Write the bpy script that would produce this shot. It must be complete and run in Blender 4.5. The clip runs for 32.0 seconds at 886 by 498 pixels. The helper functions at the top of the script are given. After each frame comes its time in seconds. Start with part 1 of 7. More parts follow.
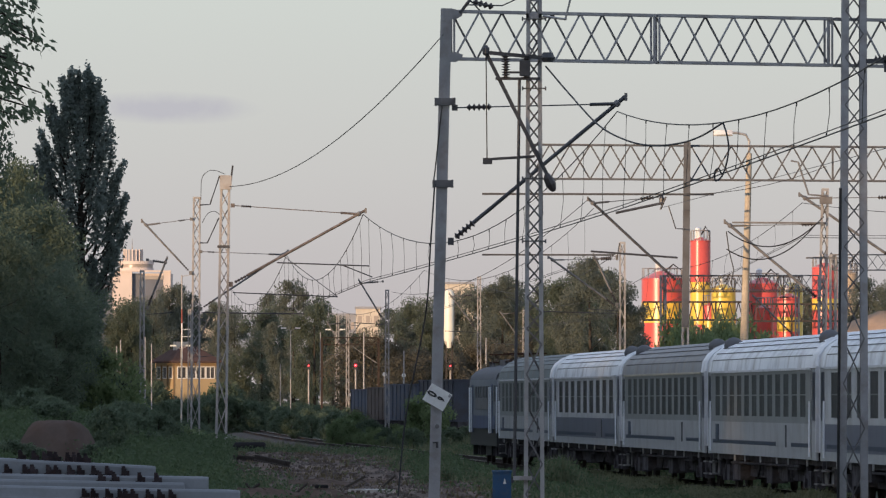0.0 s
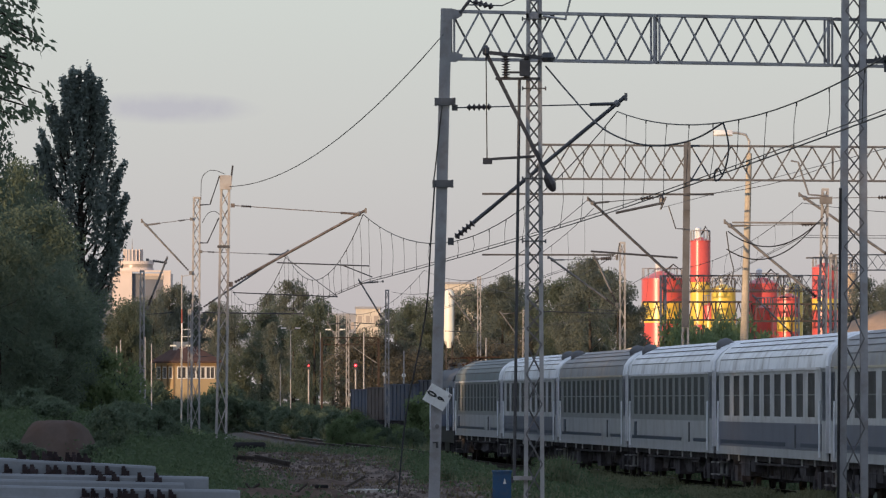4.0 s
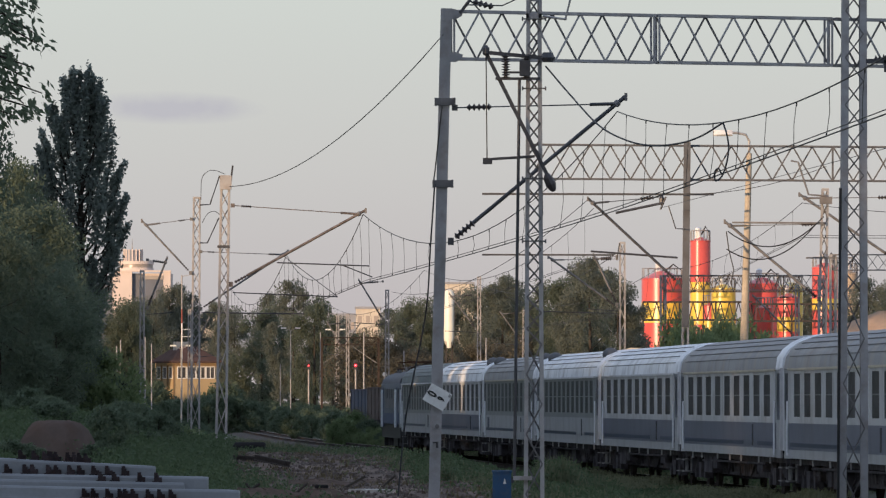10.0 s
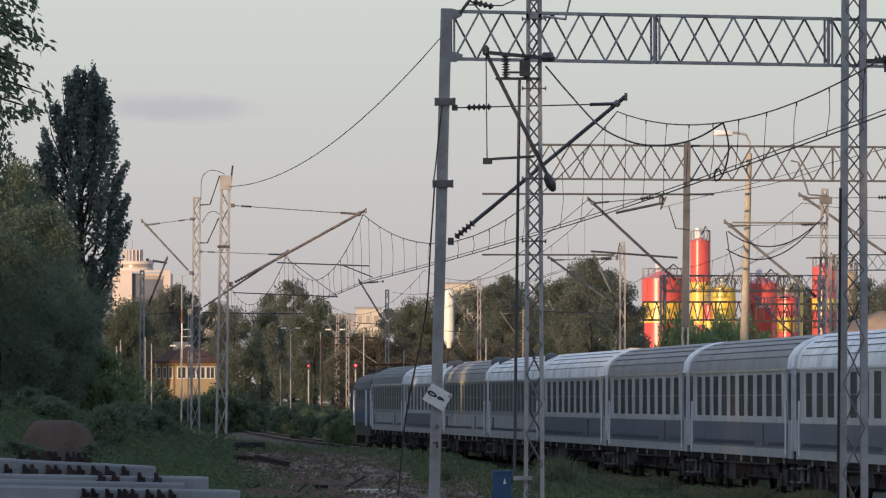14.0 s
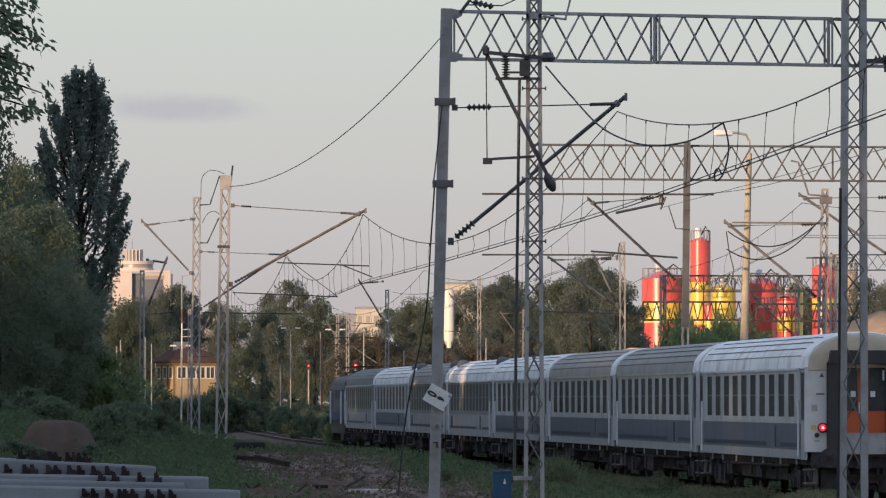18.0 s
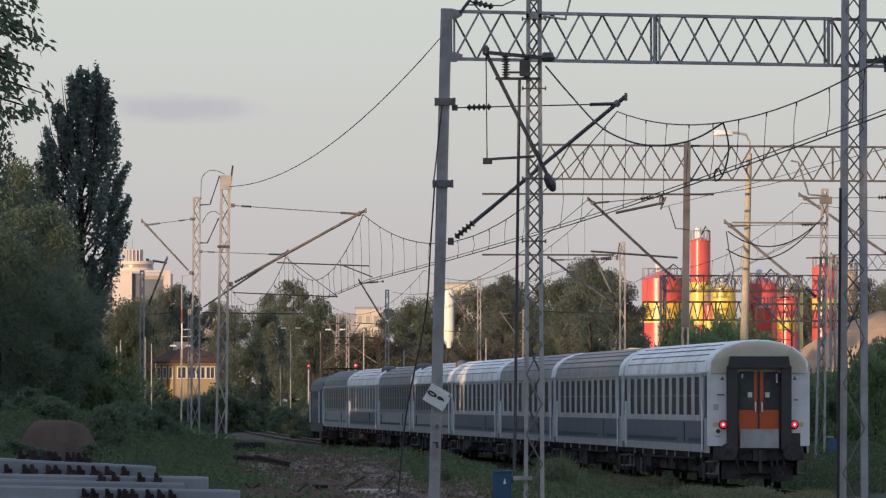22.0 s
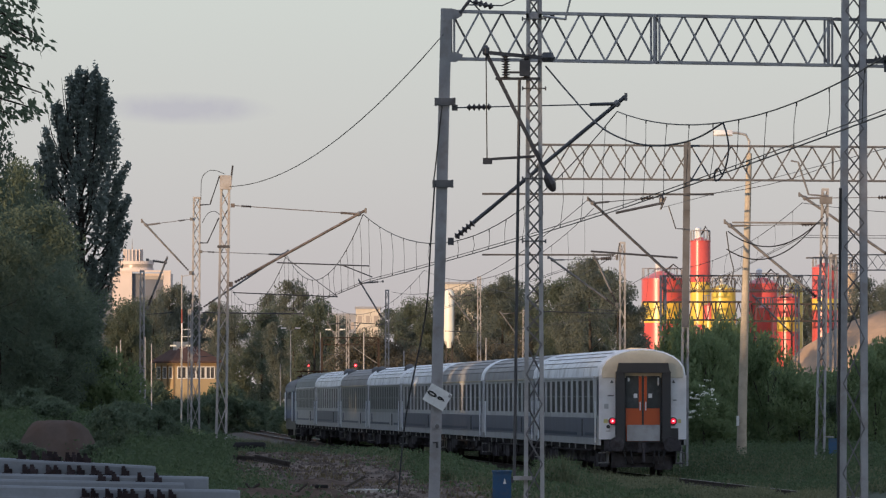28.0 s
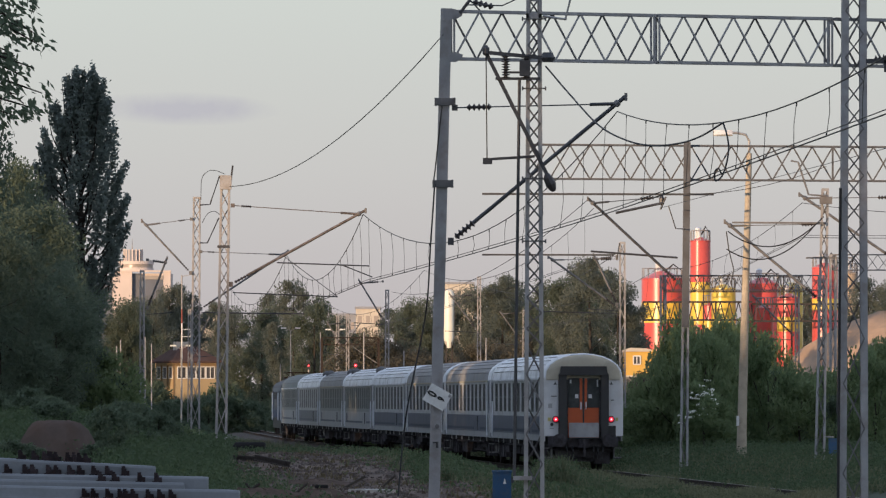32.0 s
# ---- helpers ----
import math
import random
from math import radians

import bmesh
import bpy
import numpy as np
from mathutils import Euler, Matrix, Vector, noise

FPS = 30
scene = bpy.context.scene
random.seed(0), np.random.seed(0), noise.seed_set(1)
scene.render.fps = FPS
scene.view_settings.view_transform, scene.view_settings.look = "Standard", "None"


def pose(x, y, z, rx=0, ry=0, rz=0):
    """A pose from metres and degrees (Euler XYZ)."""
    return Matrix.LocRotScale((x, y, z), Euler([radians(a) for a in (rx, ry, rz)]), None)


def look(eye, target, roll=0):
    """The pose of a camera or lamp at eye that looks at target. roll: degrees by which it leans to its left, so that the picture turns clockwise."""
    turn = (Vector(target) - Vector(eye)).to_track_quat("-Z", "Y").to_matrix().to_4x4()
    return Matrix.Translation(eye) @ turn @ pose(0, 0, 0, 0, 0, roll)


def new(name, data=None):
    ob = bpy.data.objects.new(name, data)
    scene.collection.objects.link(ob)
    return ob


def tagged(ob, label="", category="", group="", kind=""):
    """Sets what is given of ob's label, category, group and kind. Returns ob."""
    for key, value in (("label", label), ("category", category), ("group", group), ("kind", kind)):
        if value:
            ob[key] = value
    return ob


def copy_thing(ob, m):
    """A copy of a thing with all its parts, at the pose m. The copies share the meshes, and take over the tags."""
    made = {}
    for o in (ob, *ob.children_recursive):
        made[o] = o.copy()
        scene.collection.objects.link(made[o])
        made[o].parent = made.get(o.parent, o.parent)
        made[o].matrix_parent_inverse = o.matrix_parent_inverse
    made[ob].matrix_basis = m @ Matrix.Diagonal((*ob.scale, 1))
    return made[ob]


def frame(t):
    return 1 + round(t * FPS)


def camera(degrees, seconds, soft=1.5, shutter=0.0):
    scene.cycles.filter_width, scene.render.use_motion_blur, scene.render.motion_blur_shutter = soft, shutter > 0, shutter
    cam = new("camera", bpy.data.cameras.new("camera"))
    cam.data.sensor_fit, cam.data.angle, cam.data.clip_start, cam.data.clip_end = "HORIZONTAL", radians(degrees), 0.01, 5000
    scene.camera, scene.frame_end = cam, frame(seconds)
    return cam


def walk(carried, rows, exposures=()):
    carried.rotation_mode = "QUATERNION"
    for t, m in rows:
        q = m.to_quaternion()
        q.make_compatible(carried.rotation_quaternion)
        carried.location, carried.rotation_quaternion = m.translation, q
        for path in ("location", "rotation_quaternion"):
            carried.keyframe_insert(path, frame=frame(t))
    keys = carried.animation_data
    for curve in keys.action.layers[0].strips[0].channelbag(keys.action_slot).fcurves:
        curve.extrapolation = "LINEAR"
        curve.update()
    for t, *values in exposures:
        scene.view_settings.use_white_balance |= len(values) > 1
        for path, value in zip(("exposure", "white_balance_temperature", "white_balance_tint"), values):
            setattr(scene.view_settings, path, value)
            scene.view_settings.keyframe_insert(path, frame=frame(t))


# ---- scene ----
# One plan in metres: x to the right of the view, y away from the viewer, z up from the head of the running rails.
cam = camera(7.022, 32.0, soft=1.25)
EYE = (0.0, 0.0, 2.45)
walk(cam, [(0.0, pose(*EYE, 91.206)), (32.0, pose(*EYE, 91.206))], exposures=((0.0, 0.0), (32.0, 0.0)))

# ---- light ----
SUN_SIDE, SUN_HEIGHT = 38.0, 3.4  # degrees: to the left of straight behind the viewer, and above the horizon
world = bpy.data.worlds.new("evening_sky")
scene.world = world
world.use_nodes = True
wn, wl = world.node_tree.nodes, world.node_tree.links
wn.clear()
sky = wn.new("ShaderNodeTexSky")
sky.sky_type, sky.sun_disc = "NISHITA", False
sky.sun_elevation, sky.sun_rotation = radians(SUN_HEIGHT), radians(180 + SUN_SIDE)
sky.air_density, sky.dust_density, sky.ozone_density = 1.0, 0.6, 2.0
# a bright veil of thin high cloud: lilac by the horizon, pale above, cooler overhead
wco, wsep, wramp, wmix = wn.new("ShaderNodeTexCoord"), wn.new("ShaderNodeSeparateXYZ"), wn.new("ShaderNodeValToRGB"), wn.new("ShaderNodeMix")
wl.new(wco.outputs["Generated"], wsep.inputs[0])
wmap = wn.new("ShaderNodeMapRange")
wmap.inputs["From Min"].default_value, wmap.inputs["From Max"].default_value = -0.02, 1.0
wl.new(wsep.outputs["Z"], wmap.inputs["Value"])
wl.new(wmap.outputs[0], wramp.inputs[0])
els = wramp.color_ramp.elements
els[0].position, els[0].color = 0.0, (0.46, 0.42, 0.45, 1)
els[1].position, els[1].color = 1.0, (0.38, 0.475, 0.70, 1)
for at, col in ((0.030, (0.50, 0.465, 0.485)), (0.050, (0.560, 0.556, 0.556)), (0.075, (0.605, 0.64, 0.618)), (0.20, (0.56, 0.62, 0.69)), (0.5, (0.45, 0.545, 0.735))):
    els.new(at).color = (*col, 1)
wmix.data_type, wmix.blend_type = "RGBA", "ADD"
wmix.inputs["Factor"].default_value = 0.012
wl.new(wramp.outputs[0], wmix.inputs["A"])
wl.new(sky.outputs[0], wmix.inputs["B"])
back = wn.new("ShaderNodeBackground")
back.inputs["Strength"].default_value = 1.0
wout = wn.new("ShaderNodeOutputWorld")
wl.new(wmix.outputs["Result"], back.inputs[0])
wl.new(back.outputs[0], wout.inputs[0])
# one lilac streak of cloud is a thing of its own, far off
sun_way = Vector((-math.sin(radians(SUN_SIDE)) * math.cos(radians(SUN_HEIGHT)), -math.cos(radians(SUN_SIDE)) * math.cos(radians(SUN_HEIGHT)), math.sin(radians(SUN_HEIGHT))))
sun = new("sun", bpy.data.lights.new("sun", "SUN"))
sun.data.energy, sun.data.angle, sun.data.color = 4.7, radians(0.55), (1.0, 0.69, 0.43)
sun.matrix_world = look(sun_way * 300, (0, 0, 0))


# ---- materials ----
def mat(name, col, rough=0.7, metal=0.0, var=0.15, scale=3.0, fine=40.0, bump=0.0, stain_or_sheen=None, amount=0.3, each=0.0, coat=0.0):
    """A surface with colour variation at two scales, blotches of a second colour (stains, or sheen painted on glass),
    and fine relief.
    """
    m = bpy.data.materials.new(name)
    m.use_nodes = True
    n, l = m.node_tree.nodes, m.node_tree.links
    b = n["Principled BSDF"]
    co = n.new("ShaderNodeTexCoord")
    big, small = n.new("ShaderNodeTexNoise"), n.new("ShaderNodeTexNoise")
    big.inputs["Scale"].default_value, small.inputs["Scale"].default_value = scale, fine
    big.inputs["Detail"].default_value, small.inputs["Detail"].default_value = 5.0, 3.0
    for t in (big, small):
        l.new(co.outputs["Object"], t.inputs["Vector"])
    ramp = n.new("ShaderNodeMapRange")
    ramp.inputs["From Min"].default_value, ramp.inputs["From Max"].default_value = 0.3, 0.7
    ramp.inputs["To Min"].default_value, ramp.inputs["To Max"].default_value = 1 - var, 1 + var
    l.new(big.outputs["Fac"], ramp.inputs["Value"])
    ramp2 = n.new("ShaderNodeMapRange")
    ramp2.inputs["To Min"].default_value, ramp2.inputs["To Max"].default_value = 1 - var * 0.7, 1 + var * 0.7
    l.new(small.outputs["Fac"], ramp2.inputs["Value"])
    mul = n.new("ShaderNodeMath")
    mul.operation = "MULTIPLY"
    l.new(ramp.outputs[0], mul.inputs[0])
    l.new(ramp2.outputs[0], mul.inputs[1])
    last = mul
    if each:
        info = n.new("ShaderNodeObjectInfo")
        r3 = n.new("ShaderNodeMapRange")
        r3.inputs["To Min"].default_value, r3.inputs["To Max"].default_value = 1 - each, 1 + each
        l.new(info.outputs["Random"], r3.inputs["Value"])
        mul2 = n.new("ShaderNodeMath")
        mul2.operation = "MULTIPLY"
        l.new(last.outputs[0], mul2.inputs[0])
        l.new(r3.outputs[0], mul2.inputs[1])
        last = mul2
    tint = n.new("ShaderNodeVectorMath")
    tint.operation = "SCALE"
    tint.inputs[0].default_value = col
    l.new(last.outputs[0], tint.inputs["Scale"])
    colour = tint.outputs[0]
    if stain_or_sheen:
        spots = n.new("ShaderNodeTexNoise")
        spots.inputs["Scale"].default_value, spots.inputs["Detail"].default_value = scale * 2.3, 6.0
        l.new(co.outputs["Object"], spots.inputs["Vector"])
        edge = n.new("ShaderNodeMapRange")
        edge.inputs["From Min"].default_value, edge.inputs["From Max"].default_value = 0.48, 0.68
        edge.inputs["To Max"].default_value = amount
        l.new(spots.outputs["Fac"], edge.inputs["Value"])
        mix = n.new("ShaderNodeMix")
        mix.data_type = "RGBA"
        l.new(edge.outputs[0], mix.inputs["Factor"])
        l.new(colour, mix.inputs["A"])
        mix.inputs["B"].default_value = (*stain_or_sheen, 1)
        colour = mix.outputs["Result"]
    l.new(colour, b.inputs["Base Color"])
    b.inputs["Roughness"].default_value, b.inputs["Metallic"].default_value = rough, metal
    b.inputs["Coat Weight"].default_value = coat
    if rough >= 0.8:
        b.inputs["Specular IOR Level"].default_value = 0.06
    if bump:
        bm = n.new("ShaderNodeBump")
        bm.inputs["Strength"].default_value, bm.inputs["Distance"].default_value = bump, 0.02
        l.new(small.outputs["Fac"], bm.inputs["Height"])
        l.new(bm.outputs[0], b.inputs["Normal"])
    return m


def leaf_mat(name, col, col2, through_light=0.25):
    """Leaves that differ from island to island and let some light through."""
    m = bpy.data.materials.new(name)
    m.use_nodes = True
    n, l = m.node_tree.nodes, m.node_tree.links
    b, out = n["Principled BSDF"], n["Material Output"]
    geo, info = n.new("ShaderNodeNewGeometry"), n.new("ShaderNodeObjectInfo")
    add = n.new("ShaderNodeMath")
    add.operation = "MULTIPLY_ADD"
    l.new(info.outputs["Random"], add.inputs[0])
    add.inputs[1].default_value = 0.45
    half = n.new("ShaderNodeMath")
    half.operation = "MULTIPLY"
    half.inputs[1].default_value = 0.55
    l.new(geo.outputs["Random Per Island"], half.inputs[0])
    l.new(half.outputs[0], add.inputs[2])
    mix = n.new("ShaderNodeMix")
    mix.data_type = "RGBA"
    mix.inputs["A"].default_value, mix.inputs["B"].default_value = (*col, 1), (*col2, 1)
    l.new(add.outputs[0], mix.inputs["Factor"])
    l.new(mix.outputs["Result"], b.inputs["Base Color"])
    b.inputs["Roughness"].default_value = 0.75
    b.inputs["Specular IOR Level"].default_value = 0.25
    tr = n.new("ShaderNodeBsdfTranslucent")
    l.new(mix.outputs["Result"], tr.inputs["Color"])
    ms = n.new("ShaderNodeMixShader")
    ms.inputs[0].default_value = through_light
    l.new(b.outputs[0], ms.inputs[1])
    l.new(tr.outputs[0], ms.inputs[2])
    l.new(ms.outputs[0], out.inputs["Surface"])
    return m


def glow(name, col, power):
    m = mat(name, col, 0.3, var=0.02)
    b = m.node_tree.nodes["Principled BSDF"]
    b.inputs["Emission Color"].default_value, b.inputs["Emission Strength"].default_value = (*col, 1), power
    return m


STEEL = mat("galvanised_steel", (0.38, 0.37, 0.36), 0.55, 0.2, 0.18, 1.2, 30, 0.1, (0.20, 0.15, 0.11), 0.35)
STEEL_GREY = mat("grey_painted_steel", (0.335, 0.33, 0.335), 0.55, 0.1, 0.15, 1.5, 25, 0.1, (0.18, 0.14, 0.11), 0.4)
STEEL_PALE = mat("pale_weathered_steel", (0.34, 0.325, 0.32), 0.6, 0.1, 0.15, 1.5, 25, 0.1, (0.20, 0.14, 0.10), 0.4)
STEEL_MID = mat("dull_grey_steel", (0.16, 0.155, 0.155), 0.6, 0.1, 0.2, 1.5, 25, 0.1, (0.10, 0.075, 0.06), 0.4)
STEEL_OLD = mat("old_unpainted_steel", (0.098, 0.102, 0.113), 0.65, 0.1, 0.2, 1.5, 25, 0.1, (0.07, 0.055, 0.045), 0.4)
STEEL_RUSTY = mat("rust_spotted_steel", (0.14, 0.118, 0.11), 0.65, 0.1, 0.35, 2.5, 30, 0.1, (0.045, 0.032, 0.027), 0.7)
STEEL_DARK = mat("dark_steel", (0.07, 0.07, 0.075), 0.5, 0.4, 0.2, 2, 30, 0.1)
WIRE = mat("copper_wire", (0.045, 0.042, 0.040), 0.55, 0.5, 0.15, 0.5, 10)
RUBBER = mat("black_cable", (0.015, 0.015, 0.016), 0.6, 0, 0.1, 2, 20)
INSULATOR = mat("brown_insulator", (0.05, 0.042, 0.042), 0.45, 0, 0.1, 5, 30)
CONCRETE = mat("concrete", (0.40, 0.38, 0.35), 0.85, 0, 0.14, 2.0, 30, 0.3, (0.20, 0.18, 0.16), 0.45, each=0.1)
RUST = mat("rusty_iron", (0.075, 0.045, 0.032), 0.85, 0.2, 0.3, 6, 40, 0.3, (0.03, 0.02, 0.016), 0.6)
RAIL_SIDE = mat("dark_rail_rust", (0.058, 0.048, 0.043), 0.85, 0.1, 0.3, 6, 40, 0.2)
RAIL_TOP = mat("rail_steel", (0.20, 0.17, 0.15), 0.45, 0.7, 0.2, 1, 30)
BLUE = mat("blue_enamel", (0.022, 0.080, 0.175), 0.4, 0, 0.1, 4, 30, 0.05, (0.08, 0.10, 0.12), 0.4)
SIGN = mat("white_sign_enamel", (0.72, 0.72, 0.70), 0.4, 0, 0.06, 4, 20, 0, (0.45, 0.42, 0.38), 0.3)
BLACK = mat("black_paint", (0.032, 0.031, 0.033), 0.5, 0, 0.1, 3, 20)
DIRT = mat("bare_earth", (0.135, 0.102, 0.084), 0.95, 0, 0.55, 0.6, 5.0, 0.9, (0.19, 0.15, 0.125), 0.6)
TURF = mat("rough_turf", (0.095, 0.108, 0.082), 0.95, 0, 0.35, 0.4, 7.0, 0.5, (0.09, 0.075, 0.05), 0.5)
BALLAST = mat("grey_ballast", (0.088, 0.078, 0.070), 0.95, 0, 0.3, 1.2, 14.0, 0.9, (0.10, 0.08, 0.065), 0.6)
GRASS = leaf_mat("grass_blades", (0.108, 0.128, 0.070), (0.225, 0.222, 0.134), 0.5)
LEAF = leaf_mat("leaves", (0.134, 0.192, 0.094), (0.236, 0.286, 0.142), 0.6)
LEAF_DARK = leaf_mat("dark_leaves", (0.094, 0.130, 0.084), (0.158, 0.198, 0.128), 0.5)
LEAF_DEEP = leaf_mat("deep_green_leaves", (0.108, 0.142, 0.098), (0.172, 0.212, 0.148), 0.55)
LEAF_POPLAR = leaf_mat("poplar_leaves", (0.165, 0.200, 0.178), (0.245, 0.282, 0.254), 0.65)
LEAF_WEED = leaf_mat("weed_leaves", (0.056, 0.090, 0.044), (0.106, 0.144, 0.074), 0.4)
# far leaves greyed and lightened: distance haze put into their colour
LEAF_HAZE = leaf_mat("haze_greyed_leaves", (0.148, 0.164, 0.128), (0.216, 0.232, 0.186), 0.6)
BARK = mat("bark", (0.06, 0.05, 0.042), 0.95, 0, 0.3, 3, 25, 0.6)
BLOSSOM = mat("white_blossom", (0.78, 0.78, 0.70), 0.8, 0, 0.1, 4, 30)


# ---- mesh helpers ----
class Mesh:
    """Collects faces of one part, in world metres."""

    def __init__(self):
        self.v, self.f = [], []

    def ring(self, rings, caps=True, closed=True):
        base, k = len(self.v), len(rings[0])
        for r in rings:
            self.v += [tuple(p) for p in r]
        for i in range(len(rings) - 1):
            for j in range(k if closed else k - 1):
                a, b = base + i * k + j, base + i * k + (j + 1) % k
                self.f.append((a, b, b + k, a + k))
        if caps and closed:
            self.f.append(tuple(base + j for j in reversed(range(k))))
            self.f.append(tuple(base + (len(rings) - 1) * k + j for j in range(k)))
        return self

    def box(self, c, s, turn=None):
        c, h = Vector(c), Vector(s) / 2
        pts = []
        for dz in (-1, 1):
            row = [Vector((dx * h.x, dy * h.y, dz * h.z)) for dx, dy in ((-1, -1), (1, -1), (1, 1), (-1, 1))]
            pts.append([c + (turn @ p if turn else p) for p in row])
        return self.ring(pts)

    def beam(self, a, b, w, h, up=(0, 0, 1)):
        """A bar of width w and height h (towards up) from a to b."""
        a, b = Vector(a), Vector(b)
        d = (b - a).normalized()
        u = Vector(up)
        if abs(d.dot(u)) > 0.99:
            u = Vector((0, 1, 0))
        s = d.cross(u).normalized()
        u = s.cross(d)
        q = [(-w / 2, -h / 2), (w / 2, -h / 2), (w / 2, h / 2), (-w / 2, h / 2)]
        return self.ring([[p + s * x + u * y for x, y in q] for p in (a, b)])

    def tube(self, a, b, r, r2=None, n=8):
        return self.sweep([a, b], [r, r if r2 is None else r2], n)

    def sweep(self, pts, r, n=6):
        pts = [Vector(p) for p in pts]
        rings = []
        for i, p in enumerate(pts):
            d = (pts[min(i + 1, len(pts) - 1)] - pts[max(i - 1, 0)]).normalized()
            u = Vector((0, 0, 1)) if abs(d.z) < 0.9 else Vector((0, 1, 0))
            s = d.cross(u).normalized()
            u = s.cross(d)
            rad = r[i] if isinstance(r, (list, tuple)) else r
            rings.append([p + (s * math.cos(q) + u * math.sin(q)) * rad for q in [2 * math.pi * j / n for j in range(n)]])
        return self.ring(rings)

    def lathe(self, base, prof, n=16, axis=None):
        """Turned shape: prof is (radius, height) upwards from base, along axis."""
        ax = Vector(axis or (0, 0, 1)).normalized()
        u = Vector((1, 0, 0)) if abs(ax.x) < 0.9 else Vector((0, 0, 1))
        s = ax.cross(u).normalized()
        u = s.cross(ax)
        b = Vector(base)
        return self.ring([[b + ax * z + (s * math.cos(q) + u * math.sin(q)) * max(r, 0.001) for q in [2 * math.pi * j / n for j in range(n)]] for r, z in prof])

    def prism(self, outline, a, b):
        """An outline of (x, z) pushed from y = a to y = b."""
        return self.ring([[(x, a, z) for x, z in outline], [(x, b, z) for x, z in outline]])


def origin_of(ob):
    o = Vector((0, 0, 0))
    while ob:
        o += ob.location
        ob = ob.parent
    return o


def part(name, m, material, parent=None, label="", smooth=False):
    o = origin_of(parent)
    data = bpy.data.meshes.new(name)
    data.from_pydata([(x - o.x, y - o.y, z - o.z) for x, y, z in m.v], [], m.f)
    data.materials.append(material)
    if smooth:
        data.shade_smooth()
        data.set_sharp_from_angle(angle=radians(40))
    ob = new(name, data)
    ob.parent = parent
    return tagged(ob, label)


def thing(name, at, label, category, group="", kind=""):
    ob = new(name)
    ob.location = at
    ob.empty_display_size = 0.2
    return tagged(ob, label, category, group, kind)


def single(name, m, material, label, category, group="", kind="", smooth=False):
    return tagged(part(name, m, material, None, label, smooth), label, category, group, kind)


def curve(pts, k=5):
    """Points of a smooth line through pts."""
    p = [Vector(q) for q in pts]
    p = [p[0] * 2 - p[1]] + p + [p[-1] * 2 - p[-2]]
    out = []
    for i in range(1, len(p) - 2):
        a, b, c, d = p[i - 1:i + 3]
        for j in range(k):
            t = j / k
            out.append((b * 2 + (c - a) * t + (a * 2 - b * 5 + c * 4 - d) * t * t + (b * 3 - a - c * 3 + d) * t ** 3) / 2)
    return out + [p[-2]]


def sag(a, b, drop, n=16):
    a, b = Vector(a), Vector(b)
    return [a.lerp(b, i / n) - Vector((0, 0, 4 * drop * (i / n) * (1 - i / n))) for i in range(n + 1)]


# ---- the line of the running track and the lie of the land ----
def track_table():
    s = np.linspace(-420.0, 520.0, 1881)
    q = np.clip(s, -150, 260) / 100
    th = -0.0656 - 0.0032 * q - 0.0017 * q ** 2 + 0.0021 * q ** 3
    mid = (th[1:] + th[:-1]) / 2
    x = np.concatenate([[0], np.cumsum(np.sin(mid)) * 0.5])
    y = np.concatenate([[0], np.cumsum(np.cos(mid)) * 0.5])
    i = int(np.argmin(np.abs(s)))
    return s, x - x[i] + 4.993, y - y[i] + 255.64, th


TS, TX, TY, TH = track_table()


def on_track(s, off=0.0, z=0.0):
    """The place s metres along the running track, off metres to its right."""
    x, y, th = np.interp(s, TS, TX), np.interp(s, TS, TY), np.interp(s, TS, TH)
    return Vector((x + off * math.cos(th), y - off * math.sin(th), z))


def smooth_step(v, a, b):
    v = min(max((v - a) / (b - a), 0), 1)
    return v * v * (3 - 2 * v)


def land(x, y):
    left = float(np.interp(y, TY, TX)) - x
    near = 0.40 + 0.40 * smooth_step(y, 150, 215) - 0.75 * smooth_step(y, 222, 275)
    bank = 0.9 * smooth_step(left, 15.5, 19.5) * smooth_step(y, 140, 200) * (1 - smooth_step(y, 420, 480))
    side = smooth_step(left, 3.6, 9.5) * (near + 0.28) if left > 0 else smooth_step(-left, 2.3, 5.5) * 0.46
    z = -0.28 + side + bank
    if 9 < left < 16 and 130 < y < 235:
        z += 0.10 * noise.noise((x * 1.1, y * 0.35, 12)) + 0.05 * noise.noise((x * 2.2, y * 0.8, 15))
    z += 0.07 * noise.noise((x * 0.5, y * 0.25, 0)) + 0.03 * noise.noise((x * 1.9, y * 1.2, 3))
    return z


